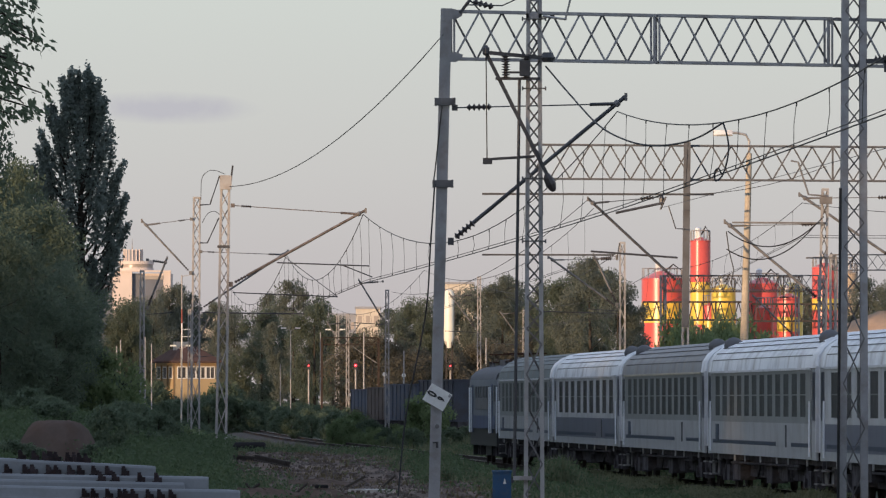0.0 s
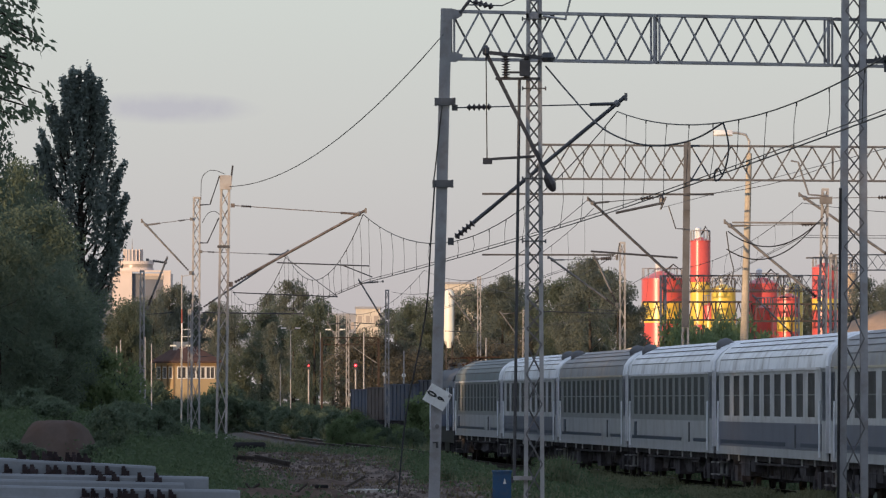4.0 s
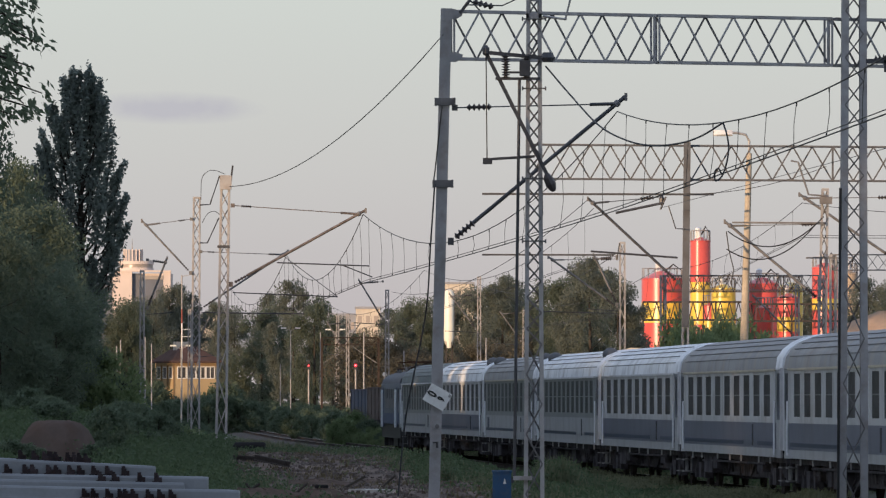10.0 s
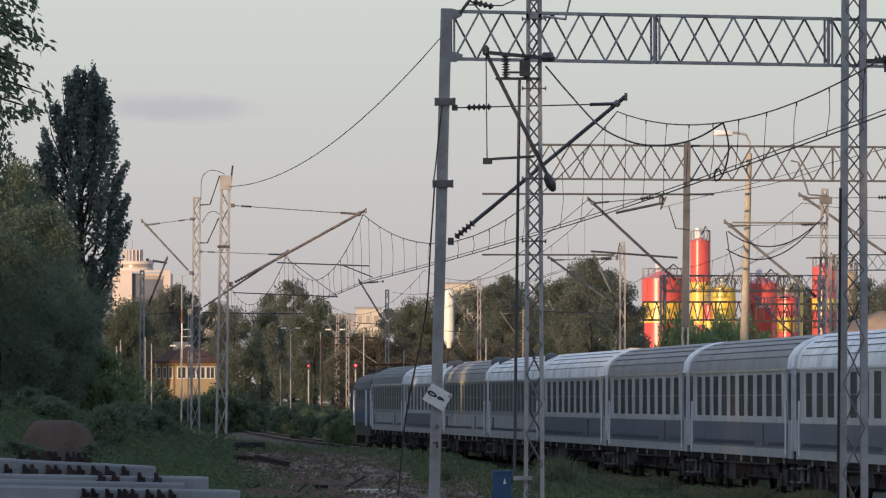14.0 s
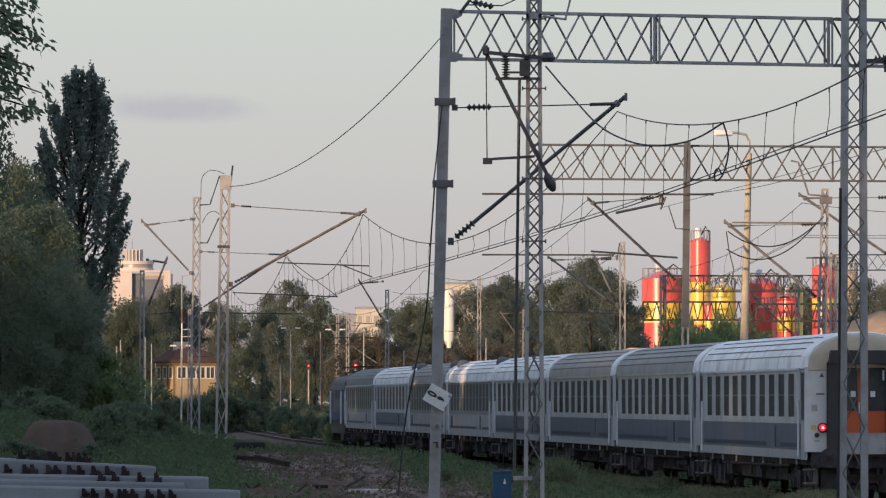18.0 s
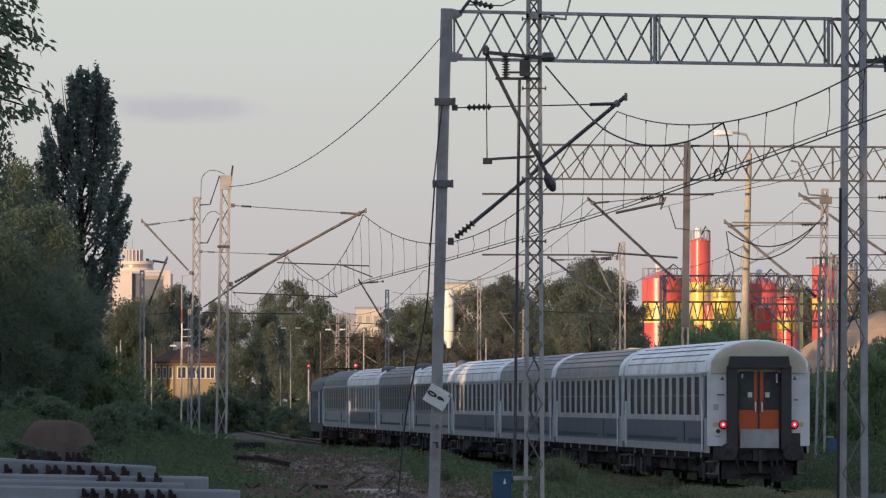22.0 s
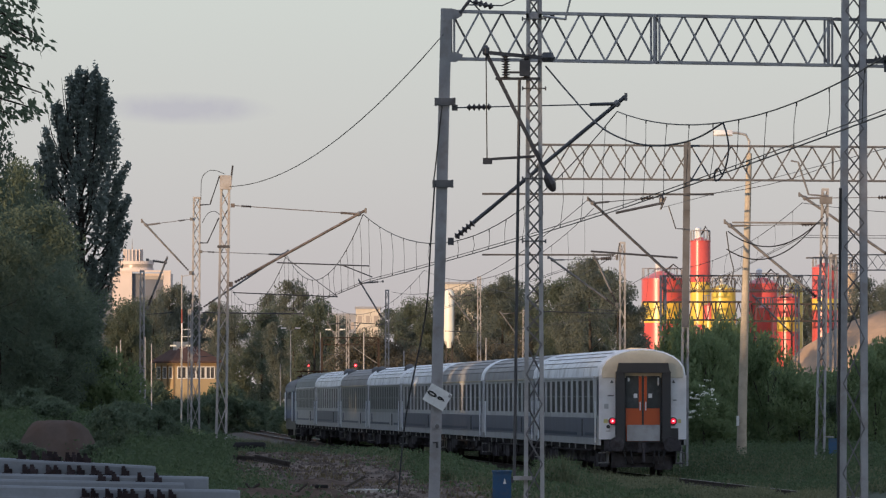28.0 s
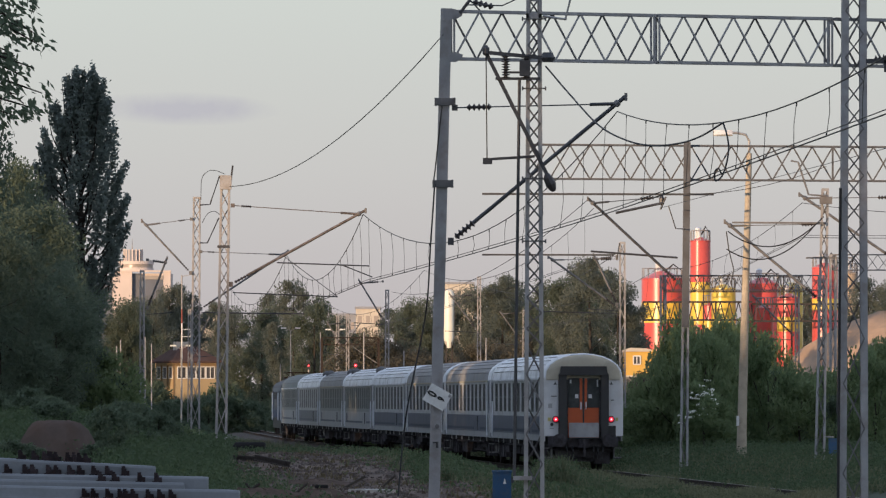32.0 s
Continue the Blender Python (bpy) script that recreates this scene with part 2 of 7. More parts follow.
def ground():
    xs = sorted(set([-4600, -2500, -1200, -600, -300, -150, -90] + [x * 2 for x in range(-30, 31)] + [x * 0.5 for x in range(-36, 46)] + [90, 150, 300, 600, 1200, 2500, 4600]))
    ys = sorted(set([-1500, -600, -300, -120, -60] + [y * 6 for y in range(-4, 18)] + [100 + y * 0.8 for y in range(0, 300)] + [340 + y * 8 for y in range(60)] + [900, 1100, 1500, 2200, 3200, 4700]))
    m = Mesh()
    for y in ys:
        for x in xs:
            m.v.append((x, y, land(x, y)))
    k = len(xs)
    for j in range(len(ys) - 1):
        for i in range(k - 1):
            a = j * k + i
            m.f.append((a, a + 1, a + k + 1, a + k))
    ob = part("ground", m, TURF, None, "rough turf with a strip of bare brown earth", True)
    ob.data.materials.append(DIRT)
    for p in ob.data.polygons:
        x, y = p.center.x, p.center.y
        left = float(np.interp(y, TY, TX)) - x
        if abs(left - 12.4 + 1.2 * noise.noise((x * 0.4, y * 0.12, 9))) < 2.9 and 100 < y < 226:
            p.material_index = 1
    return tagged(ob, kind="structure", category="ground")


ground()


# ---- track ----
OLD_WOOD = mat("old_tarred_wood", (0.06, 0.05, 0.042), 0.9, 0, 0.25, 3, 30, 0.3, each=0.2)


def track():
    t = thing("railway_track", on_track(0), "rusty rails on sleepers in overgrown ballast", "track", kind="structure")
    for off in (-0.755, 0.755):
        m = Mesh()
        prof = [(-0.065, -0.17), (0.065, -0.17), (0.065, -0.155), (0.012, -0.13), (0.012, -0.045), (0.036, -0.035), (0.036, 0), (-0.036, 0), (-0.036, -0.035), (-0.012, -0.045), (-0.012, -0.13), (-0.065, -0.155)]
        rings = []
        for s in range(-180, 421, 4):
            c, th = on_track(s, off), float(np.interp(s, TS, TH))
            rings.append([c + Vector((px * math.cos(th), -px * math.sin(th), pz)) for px, pz in prof])
        part("rail", m.ring(rings), RAIL_SIDE, t, "rusty running rail")
        head = Mesh()
        head.ring([[on_track(s, off + q, z) for q, z in ((-0.03, 0.001), (0.03, 0.001), (0.03, 0.006), (-0.03, 0.006))] for s in range(-180, 421, 4)])
        part("rail_head", head, RAIL_TOP, t, "worn bright rail head")
    m = Mesh()
    rings = []
    for s in range(-180, 421, 3):
        rings.append([on_track(s, o, z) for o, z in ((-2.3, -0.34), (-1.5, -0.17), (1.5, -0.17), (2.3, -0.34), (1.5, -0.5), (-1.5, -0.5))])
    part("ballast_bed", m.ring(rings), BALLAST, t, "dirty grey-brown ballast bed")
    for s in range(-85, 90):
        m = Mesh()
        th = float(np.interp(s * 0.8, TS, TH))
        m.box(on_track(s * 0.8, 0, -0.20), (2.5, 0.25, 0.12), Matrix.Rotation(-th, 3, "Z"))
        part("sleeper", m, OLD_WOOD, t)


track()


# ---- carriages ----
ROOF_WHITE = mat("silver_white_roof", (0.80, 0.82, 0.84), 0.45, 0.0, 0.10, 0.6, 20, 0.05, (0.33, 0.33, 0.33), 0.45)
ROOF_GREY = mat("grey_roof", (0.262, 0.264, 0.266), 0.6, 0.0, 0.14, 0.6, 20, 0.05, (0.16, 0.15, 0.14), 0.5)
ROOF_BEIGE = mat("yellowed_beige_paint", (0.50, 0.45, 0.35), 0.55, 0, 0.12, 0.9, 20, 0.05, (0.34, 0.29, 0.22), 0.5)
ROOF_GREEN = mat("grey_green_roof", (0.15, 0.18, 0.18), 0.6, 0.0, 0.14, 0.6, 20, 0.05, (0.17, 0.16, 0.14), 0.5)
SIDE_LIGHT = mat("light_grey_coach_paint", (0.43, 0.432, 0.438), 0.4, 0, 0.07, 0.8, 20, 0, (0.30, 0.29, 0.27), 0.4)
BAND_LIGHT = mat("pale_grey_window_band_paint", (0.56, 0.56, 0.562), 0.4, 0, 0.07, 0.8, 20, 0, (0.30, 0.29, 0.27), 0.4)
SIDE_BLUE = mat("blue_grey_coach_paint", (0.158, 0.168, 0.212), 0.4, 0, 0.07, 0.8, 20, 0, (0.11, 0.12, 0.14), 0.4)
SIDE_STRIPE = mat("navy_stripe_paint", (0.045, 0.06, 0.10), 0.4, 0, 0.07, 0.8, 20)
END_WHITE = mat("white_coach_end_paint", (0.72, 0.72, 0.73), 0.45, 0, 0.06, 0.8, 20, 0, (0.42, 0.40, 0.38), 0.35)
RAIL_WHITE = mat("white_handrail_paint", (0.80, 0.82, 0.84), 0.4, 0, 0.05, 2, 20)
# paler blotches on the dark and grey panes are painted reflections, with little real gloss
GLASS = mat("dark_window_glass", (0.072, 0.070, 0.072), 0.35, 0, 0.28, 1.6, 10, 0, (0.115, 0.118, 0.135), 0.6, each=0.16)
GLASS.node_tree.nodes["Principled BSDF"].inputs["Specular IOR Level"].default_value = 0.08
GLASS_NAVY = mat("dark_blue_door_glass", (0.040, 0.046, 0.072), 0.3, 0, 0.2, 2, 10)
GLASS_GREY = mat("sheen_mottled_grey_glass", (0.064, 0.070, 0.070), 0.4, 0, 0.28, 1.6, 10, 0, (0.11, 0.115, 0.12), 0.55, each=0.16)
GLASS_GREY.node_tree.nodes["Principled BSDF"].inputs["Specular IOR Level"].default_value = 0.1
ORANGE = mat("orange_door_paint", (0.50, 0.09, 0.022), 0.4, 0, 0.05, 2, 20)
UNDER = mat("grimy_underframe", (0.078, 0.072, 0.078), 0.85, 0.1, 0.35, 2, 20, 0.2, (0.035, 0.03, 0.026), 0.7)
EYELID = mat("dark_roof_vent", (0.11, 0.11, 0.115), 0.6, 0, 0.1, 2, 20)
LAMP_RED = glow("red_tail_lamp", (0.75, 0.02, 0.05), 1.0)
YELLOW_SIGN = mat("faded_yellow_sign_paint", (0.62, 0.55, 0.22), 0.5)
LAMP_CORE = glow("bright_lamp_core", (1.0, 0.35, 0.38), 2.5)
LOCO_BLUE = mat("loco_blue_paint", (0.075, 0.095, 0.155), 0.7, 0, 0.1, 0.8, 20, 0, (0.07, 0.08, 0.10), 0.4)
LOCO_ROOF = mat("loco_roof_paint", (0.085, 0.092, 0.105), 0.7, 0, 0.1, 0.8, 20, 0, (0.07, 0.06, 0.055), 0.5)
LOCO_GREY = mat("loco_grey_paint", (0.130, 0.143, 0.156), 0.7, 0, 0.1, 0.8, 20, 0, (0.12, 0.12, 0.12), 0.4)


def weathered(m, stain, amount, low=0.52, high=0.72):
    """Adds run-down streaks of one stain colour, fine along the coach and long across it."""
    n, l = m.node_tree.nodes, m.node_tree.links
    b = n["Principled BSDF"]
    old = b.inputs["Base Color"].links[0].from_socket
    co, mp, tx, edge, mix = (n.new("ShaderNode" + k) for k in ("TexCoord", "Mapping", "TexNoise", "MapRange", "Mix"))
    mp.inputs["Scale"].default_value = (0.35, 1.5, 0.35)
    tx.inputs["Scale"].default_value, tx.inputs["Detail"].default_value = 1.0, 5.0
    edge.inputs["From Min"].default_value, edge.inputs["From Max"].default_value, edge.inputs["To Max"].default_value = low, high, amount
    mix.data_type = "RGBA"
    mix.inputs["B"].default_value = (*stain, 1)
    l.new(co.outputs["Object"], mp.inputs["Vector"])
    l.new(mp.outputs[0], tx.inputs["Vector"])
    l.new(tx.outputs["Fac"], edge.inputs["Value"])
    l.new(edge.outputs[0], mix.inputs["Factor"])
    l.new(old, mix.inputs["A"])
    l.new(mix.outputs["Result"], b.inputs["Base Color"])


weathered(ROOF_WHITE, (0.30, 0.27, 0.235), 0.6)
weathered(ROOF_GREY, (0.30, 0.265, 0.225), 0.75, 0.46, 0.66)
weathered(ROOF_GREEN, (0.13, 0.12, 0.10), 0.6)
weathered(SIDE_LIGHT, (0.24, 0.22, 0.20), 0.45)
weathered(SIDE_BLUE, (0.13, 0.125, 0.13), 0.5)
weathered(BAND_LIGHT, (0.33, 0.31, 0.28), 0.45)

HALF, EAVE, TOP = 1.41, 3.24, 4.15


def roof_line(half, eave, top, n=12):
    """The arched outline of a roof from one eave to the other."""
    return [(half * math.cos(math.pi * i / n), eave + (top - eave) * math.sin(math.pi * i / n) ** 0.80) for i in range(n + 1)]


def bogie(t, y):
    b = Mesh()
    for sx in (-1, 1):
        b.beam((sx * 1.02, y - 1.7, 0.62), (sx * 1.02, y + 1.7, 0.62), 0.14, 0.22)
        b.box((sx * 1.08, y, 0.52), (0.2, 0.7, 0.42))
        for dy in (-1.25, 1.25):
            b.box((sx * 1.06, y + dy, 0.46), (0.22, 0.34, 0.32))
            b.tube((sx * 1.06, y + dy * 0.72, 0.55), (sx * 1.06, y + dy * 0.72, 0.92), 0.10, n=8)
    b.box((0, y, 0.66), (2.0, 0.5, 0.25))
    f = part("bogie", b, UNDER, t, "grimy bogie")
    for dy in (-1.25, 1.25):
        w = Mesh()
        w.tube((-0.9, y + dy, 0.46), (0.9, y + dy, 0.46), 0.08)
        for sx in (-1, 1):
            w.lathe((sx * 0.755 - 0.065, y + dy, 0.46), [(0.30, 0), (0.46, 0.0), (0.46, 0.13), (0.30, 0.13)], 18, (1, 0, 0))
        part("wheelset", w, RAIL_SIDE, f, "worn steel wheels", True)


def coach(roof, lower, windows, domes, rear=False, thin=False):
    """A long passenger carriage, its middle at the origin and its front towards +y."""
    rname = "silver-white" if roof is ROOF_WHITE else "dull grey" if roof is ROOF_GREY else "grey-green"
    lname = "blue-grey" if lower is SIDE_BLUE else "light grey"
    extra = ", glowing tail lamps" if rear else ""
    t = thing("passenger_coach", (0, 0, 0), f"grey coach, {rname} roof, {lname} lower side{extra}", "train coach", "coaches of the train")
    body, end = 11.75, 12.86
    r = Mesh()
    out = roof_line(HALF, EAVE, TOP)
    inn = roof_line(HALF - 0.06, EAVE - 0.02, TOP - 0.06)
    shell = out + inn[::-1]
    r.prism(shell, -body, body)
    part("roof", r, roof, t, rname + " arched roof", True)
    for k, sgn in ((0, -1), (1, 1)):
        e = Mesh()
        e.ring([[(x * f, sgn * yy, EAVE + (z - EAVE) * g) for x, z in shell] for f, g, yy in ((1.0, 1.0, body), (1.0, 0.995, end - 0.3), (0.995, 0.985, end - 0.08), (0.975, 0.965, end))])
        part("roof_end", e, ROOF_WHITE if (roof is ROOF_WHITE or k == 0) else roof, t, "pale roof end over the vestibule", True)
    for sx in (-1, 1):
        for a in (0.085, 0.155, 0.225, 0.30):
            x, z = HALF * math.cos(math.pi * a) * 1.002, EAVE + (TOP - EAVE) * math.sin(math.pi * a) ** 0.80
            s = Mesh().beam((sx * x, -body + 0.04, z + 0.004), (sx * x, body - 0.04, z + 0.002), 0.018, 0.018)
            part("roof_seam", s, EYELID, t)
    for sx in (-1, 1):
        g = Mesh().beam((sx * (HALF + 0.015), -body, EAVE - 0.01), (sx * (HALF + 0.015), body, EAVE - 0.01), 0.04, 0.06)
        part("gutter", g, ROOF_BEIGE if roof is ROOF_GREY else END_WHITE, t, "pale rain gutter")
        # window band with real openings, and the lower side
        pitch = 2 * (body - 0.75) / windows
        wide = pitch * (0.60 if not thin else 0.62)
        m = Mesh()
        zb, zt = 2.06, 3.12
        m.box((sx * (HALF - 0.03), 0, (zt + EAVE - 0.03) / 2), (0.06, 2 * body, EAVE - 0.03 - zt))
        m.box((sx * (HALF - 0.03), 0, (1.90 + zb) / 2), (0.06, 2 * body, zb - 1.90))
        ys = [-body + 0.75 + pitch * (i + 0.5) for i in range(windows)]
        left = -body
        for y in ys + [body + wide / 2]:
            right = y - wide / 2
            m.box((sx * (HALF - 0.03), (left + right) / 2, (zb + zt) / 2), (0.06, right - left, zt - zb))
            left = y + wide / 2
        part("window_band", m, BAND_LIGHT if not thin else SIDE_SHADE, t)
        for y in ys:
            p = Mesh().box((sx * (HALF - 0.018), y, (zb + zt) / 2), (0.02, wide, zt - zb))
            w = part("window", p, GLASS_GREY if thin else GLASS, t, "dark window glass")
            part("transom", Mesh().box((sx * (HALF - 0.016), y, 2.60), (0.03, wide, 0.03)), SIDE_SHADE, w)
        lo = Mesh().box((sx * (HALF - 0.03), 0, 1.575), (0.06, 2 * body, 0.65))
        part("lower_side", lo, lower, t)
        sk = Mesh().box((sx * (HALF - 0.035), 0, 1.14), (0.06, 2 * body, 0.22))
        part("skirt", sk, SIDE_LIGHT, t, "light grey lower skirt")
        for a, b in ((-body + 0.3, -body + 4.2), (-body + 7.6, body - 0.4)):
            part("stripe", Mesh().box((sx * (HALF - 0.001), (a + b) / 2, 1.37), (0.012, b - a, 0.10)), SIDE_STRIPE, t, "navy stripe")
        part("drain_pipe", Mesh().tube((sx * (HALF + 0.01), -body + 5.2, 1.3), (sx * (HALF + 0.01), -body + 5.2, 1.85), 0.03), EYELID, t)
        if thin:
            part("vent_grille", Mesh().box((sx * (HALF + 0.002), body - 1.6, 1.62), (0.02, 0.8, 0.42)), SIDE_STRIPE, t, "dark vent grille")
        for i in range(7):
            y = -body + 1.5 + i * 3.4 + 0.5 * math.sin(i * 2.3 + windows)
            part("bracket", Mesh().box((sx * (HALF - 0.06), y, 0.95), (0.04, 0.05, 0.17)), SIDE_LIGHT, t)
        for sgn in (-1, 1):
            # folding entrance door set back in the vestibule side
            d = Mesh()
            d.box((sx * 1.37, sgn * (body + end) / 2, 2.12), (0.05, end - body - 0.1, 2.2))
            dd = part("entrance_door", d, SIDE_LIGHT, t, "narrow grey folding door")
            part("door_window", Mesh().box((sx * 1.395, sgn * (body + end) / 2, 2.56), (0.02, 0.62, 1.16)), GLASS_NAVY, dd, "dark door window")
            part("handrail", Mesh().tube((sx * (HALF + 0.03), sgn * (body - 0.02), 1.1), (sx * (HALF + 0.03), sgn * (body - 0.02), 2.45), 0.026), RAIL_WHITE, t, "white handrail")
            part("corner_post", Mesh().box((sx * 1.365, sgn * (end - 0.045), 2.25), (0.10, 0.12, 2.06)), END_WHITE, t, "pale corner post")
            st = Mesh()
            for z in (0.45, 0.78):
                st.box((sx * 1.22, sgn * (body + 0.65), z), (0.30, 0.75, 0.035))
            st.box((sx * 1.1, sgn * (body + 0.65), 0.75), (0.05, 0.75, 0.7))
            part("step", st, STEEL_MID, t, "grimy entrance step")
    for sgn in (-1, 1):
        # end walls on both sides of the gangway
        for sx in (-1, 1):
            part("end_wall", Mesh().box((sx * 1.02, sgn * (end - 0.02), 2.22), (0.74, 0.05, 2.02)), END_WHITE, t, "white end wall")
        # the bulging brow over the gangway
        brow = Mesh()
        arch = [(x, z) for x, z in roof_line(1.39, EAVE, TOP - 0.03)]
        brow.ring([[(x * f, sgn * yy, EAVE + (z - EAVE) * f) for x, z in arch + [(-1.39, 3.20), (1.39, 3.20)]] for f, yy in ((0.985, end - 0.06), (0.965, end + 0.0), (0.92, end + 0.035), (0.80, end + 0.05))])
        part("end_brow", brow, ROOF_BEIGE if rear and sgn < 0 else END_WHITE, t, "rounded beige brow over the end door" if rear and sgn < 0 else "", True)
        for x in (-0.72, 0.72):
            jamb = part("gangway_jamb", Mesh().box((x * 1.03, sgn * (end + 0.14), 2.26), (0.25, 0.30, 2.30)), BLACK, t, "black rubber gangway jamb")
            for k in range(4 if rear and sgn < 0 else 0):
                part("bellows_fold", Mesh().box((x * 1.035, -(end + 0.03 + k * 0.08), 2.26), (0.28, 0.025, 2.26)), BLACK, jamb)
        g = Mesh()
        g.ring([[(x, sgn * yy, z) for x, z in ((-0.90, 3.36), (0.90, 3.36), (0.84, 3.44), (0.80, 3.68), (-0.80, 3.68), (-0.84, 3.44))] for yy in (end - 0.02, end + 0.34)])
        part("gangway_hood", g, BLACK, t, "black gangway hood")
        part("end_door_surround", Mesh().box((0, sgn * (end + 0.0), 2.25), (1.24, 0.06, 2.3)), STEEL_DARK, t)
        for sx in (-1, 1):
            dr = part("end_door", Mesh().box((sx * 0.28, sgn * (end + 0.045), 1.68), (0.54, 0.03, 1.06)), ORANGE, t, "orange end door")
            part("door_glass", Mesh().box((sx * 0.34, sgn * (end + 0.05), 2.74), (0.41, 0.03, 1.04)), GLASS_GREY, dr)
            part("door_edge", Mesh().box((sx * 0.085, sgn * (end + 0.048), 2.74), (0.09, 0.03, 1.02)), ORANGE, dr)
            part("door_handle", Mesh().tube((sx * 0.09, sgn * (end + 0.10), 2.15), (sx * 0.09, sgn * (end + 0.10), 2.42), 0.02), RAIL_WHITE, dr)
            part("notice", Mesh().box((sx * 0.24, sgn * (end + 0.072), 2.62), (0.12, 0.012, 0.14)), END_WHITE, dr)
            bf = Mesh().lathe((sx * 0.875, sgn * (end + 0.02), 1.06), [(0.10, 0), (0.10, 0.38), (0.24, 0.38), (0.24, 0.44), (0.12, 0.46)], 16, (0, sgn, 0))
            part("buffer", bf, UNDER, t, "round buffer", True)
        part("door_gap", Mesh().box((0, sgn * (end + 0.055), 2.42), (0.06, 0.03, 1.70)), BLACK, t, "dark rubber seal between the doors")
        part("pull_handle", Mesh().tube((0.50, sgn * (end + 0.08), 2.95), (0.50, sgn * (end + 0.08), 3.2), 0.025).tube((-0.46, sgn * (end + 0.08), 3.08), (-0.46, sgn * (end + 0.08), 3.2), 0.03), RAIL_WHITE, t, "white pull handle")
        part("fall_plate", Mesh().box((0.0, sgn * (end + 0.24), 1.42), (1.06, 0.05, 0.52)), STEEL_GREY, t, "grey folded gangway plate")
        hb = Mesh().box((0, sgn * (end - 0.06), 1.0), (2.5, 0.14, 0.36))
        hb.box((0, sgn * (end + 0.05), 0.95), (0.34, 0.3, 0.3))
        part("headstock", hb, UNDER, t, "dark headstock beam")
        gear = Mesh().box((0, sgn * (end - 0.9), 0.62), (2.3, 0.25, 0.42)).box((-0.75, sgn * (end - 0.5), 0.55), (0.5, 0.5, 0.5)).box((0.7, sgn * (end - 0.55), 0.5), (0.55, 0.4, 0.55))
        gear.box((0, sgn * (end - 0.6), 0.36), (1.5, 0.12, 0.12)).tube((-1.1, sgn * (end - 0.35), 0.75), (1.1, sgn * (end - 0.35), 0.7), 0.05)
        part("brake_gear", gear, UNDER, t, "grimy brake gear")
        for x in (-1.2, 1.2):
            part("corner_step", Mesh().box((x, sgn * (end - 0.1), 0.42), (0.24, 0.22, 0.03)).box((x - 0.11, sgn * (end - 0.1), 0.64), (0.02, 0.03, 0.46)).box((x + 0.11, sgn * (end - 0.1), 0.64), (0.02, 0.03, 0.46)), UNDER, t, "grimy corner step")
        hk = Mesh().box((0, sgn * (end + 0.32), 1.02), (0.09, 0.3, 0.16)).tube((0, sgn * (end + 0.42), 0.95), (0, sgn * (end + 0.40), 0.50), 0.045)
        part("coupling", hk, UNDER, t, "screw coupling")
        for x in (-0.62, -0.4, 0.36, 0.52, 0.7):
            part("brake_hose", Mesh().sweep([(x, sgn * (end + 0.1), 0.85), (x * 0.95, sgn * (end + 0.28), 0.65), (x * 0.9, sgn * (end + 0.32), 0.42)], 0.03), RUBBER, t)
    u = Mesh()
    u.box((0, 0, 1.0), (2.5, 25.6, 0.22))
    u.tube((-0.5, -7, 0.75), (-0.5, 7, 0.75), 0.12)
    u.box((0, 0, 0.70), (1.9, 25.0, 0.50))
    pick = random.Random(windows * 7 + len(domes) + rear)
    for sx in (-1, 1):
        y = -7.2
        while y < 7.0:
            long = pick.uniform(0.35, 2.3)
            tall = pick.uniform(0.18, 0.62)
            face = pick.uniform(0.98, 1.27)
            kind = pick.random()
            if kind < 0.55:
                part("equipment_box", Mesh().box((sx * (face - 0.2), y + long / 2, 0.93 - tall / 2), (0.4, long, tall)), UNDER, t)
            elif kind < 0.75:
                part("air_tank", Mesh().lathe((sx * (face - 0.25), y, 0.66), [(0.06, 0), (0.20, 0.05), (0.20, long), (0.06, long + 0.05)], 12, (0, 1, 0)), UNDER, t)
            else:
                u.tube((sx * face, y, 0.86), (sx * (face - 0.1), y + long, 0.44), 0.03)
                u.box((sx * (face - 0.05), y + 0.1, 0.72), (0.06, 0.08, 0.4))
            y += long + pick.uniform(0.05, 0.5)
        u.tube((sx * 1.24, -8.0, 0.84), (sx * 1.22, 8.2, 0.80), 0.035)
    part("underframe", u, UNDER, t, "grimy underframe with boxes")
    for y in (-9.5, 9.5):
        bogie(t, y)
    for y in domes:
        v = Mesh()
        v.lathe((-0.85, y, EAVE + 0.62), [(0.24, -0.05), (0.27, 0.10), (0.24, 0.22), (0.13, 0.30), (0.02, 0.33)], 14)
        part("roof_vent", v, EYELID, t, "dark domed roof vent", True)
    if rear:
        for sx in (-1, 1):
            lm = Mesh().lathe((sx * 0.985, -(end + 0.005), 1.80), [(0.125, 0), (0.125, 0.06), (0.09, 0.08)], 18, (0, -1, 0))
            lamp = part("tail_lamp_rim", lm, BLACK, t, "round tail lamp rim")
            part("tail_lamp", Mesh().lathe((sx * 0.985, -(end + 0.08), 1.80), [(0.092, 0), (0.08, 0.03), (0.02, 0.045)], 16, (0, -1, 0)), LAMP_RED, lamp, "glowing red tail lamp", True)
            part("lamp_core", Mesh().lathe((sx * 0.985, -(end + 0.122), 1.80), [(0.035, 0), (0.02, 0.012)], 10, (0, -1, 0)), LAMP_CORE, lamp, "bright centre of the lamp", True)
            tri = Mesh().ring([[(sx * 1.0 - 0.06, -end - q, 3.03), (sx * 1.0 + 0.06, -end - q, 3.03), (sx * 1.0, -end - q, 3.14)] for q in (0.008, 0.014)])
            part("warning_triangle", tri, EYELID, t, "small warning triangle")
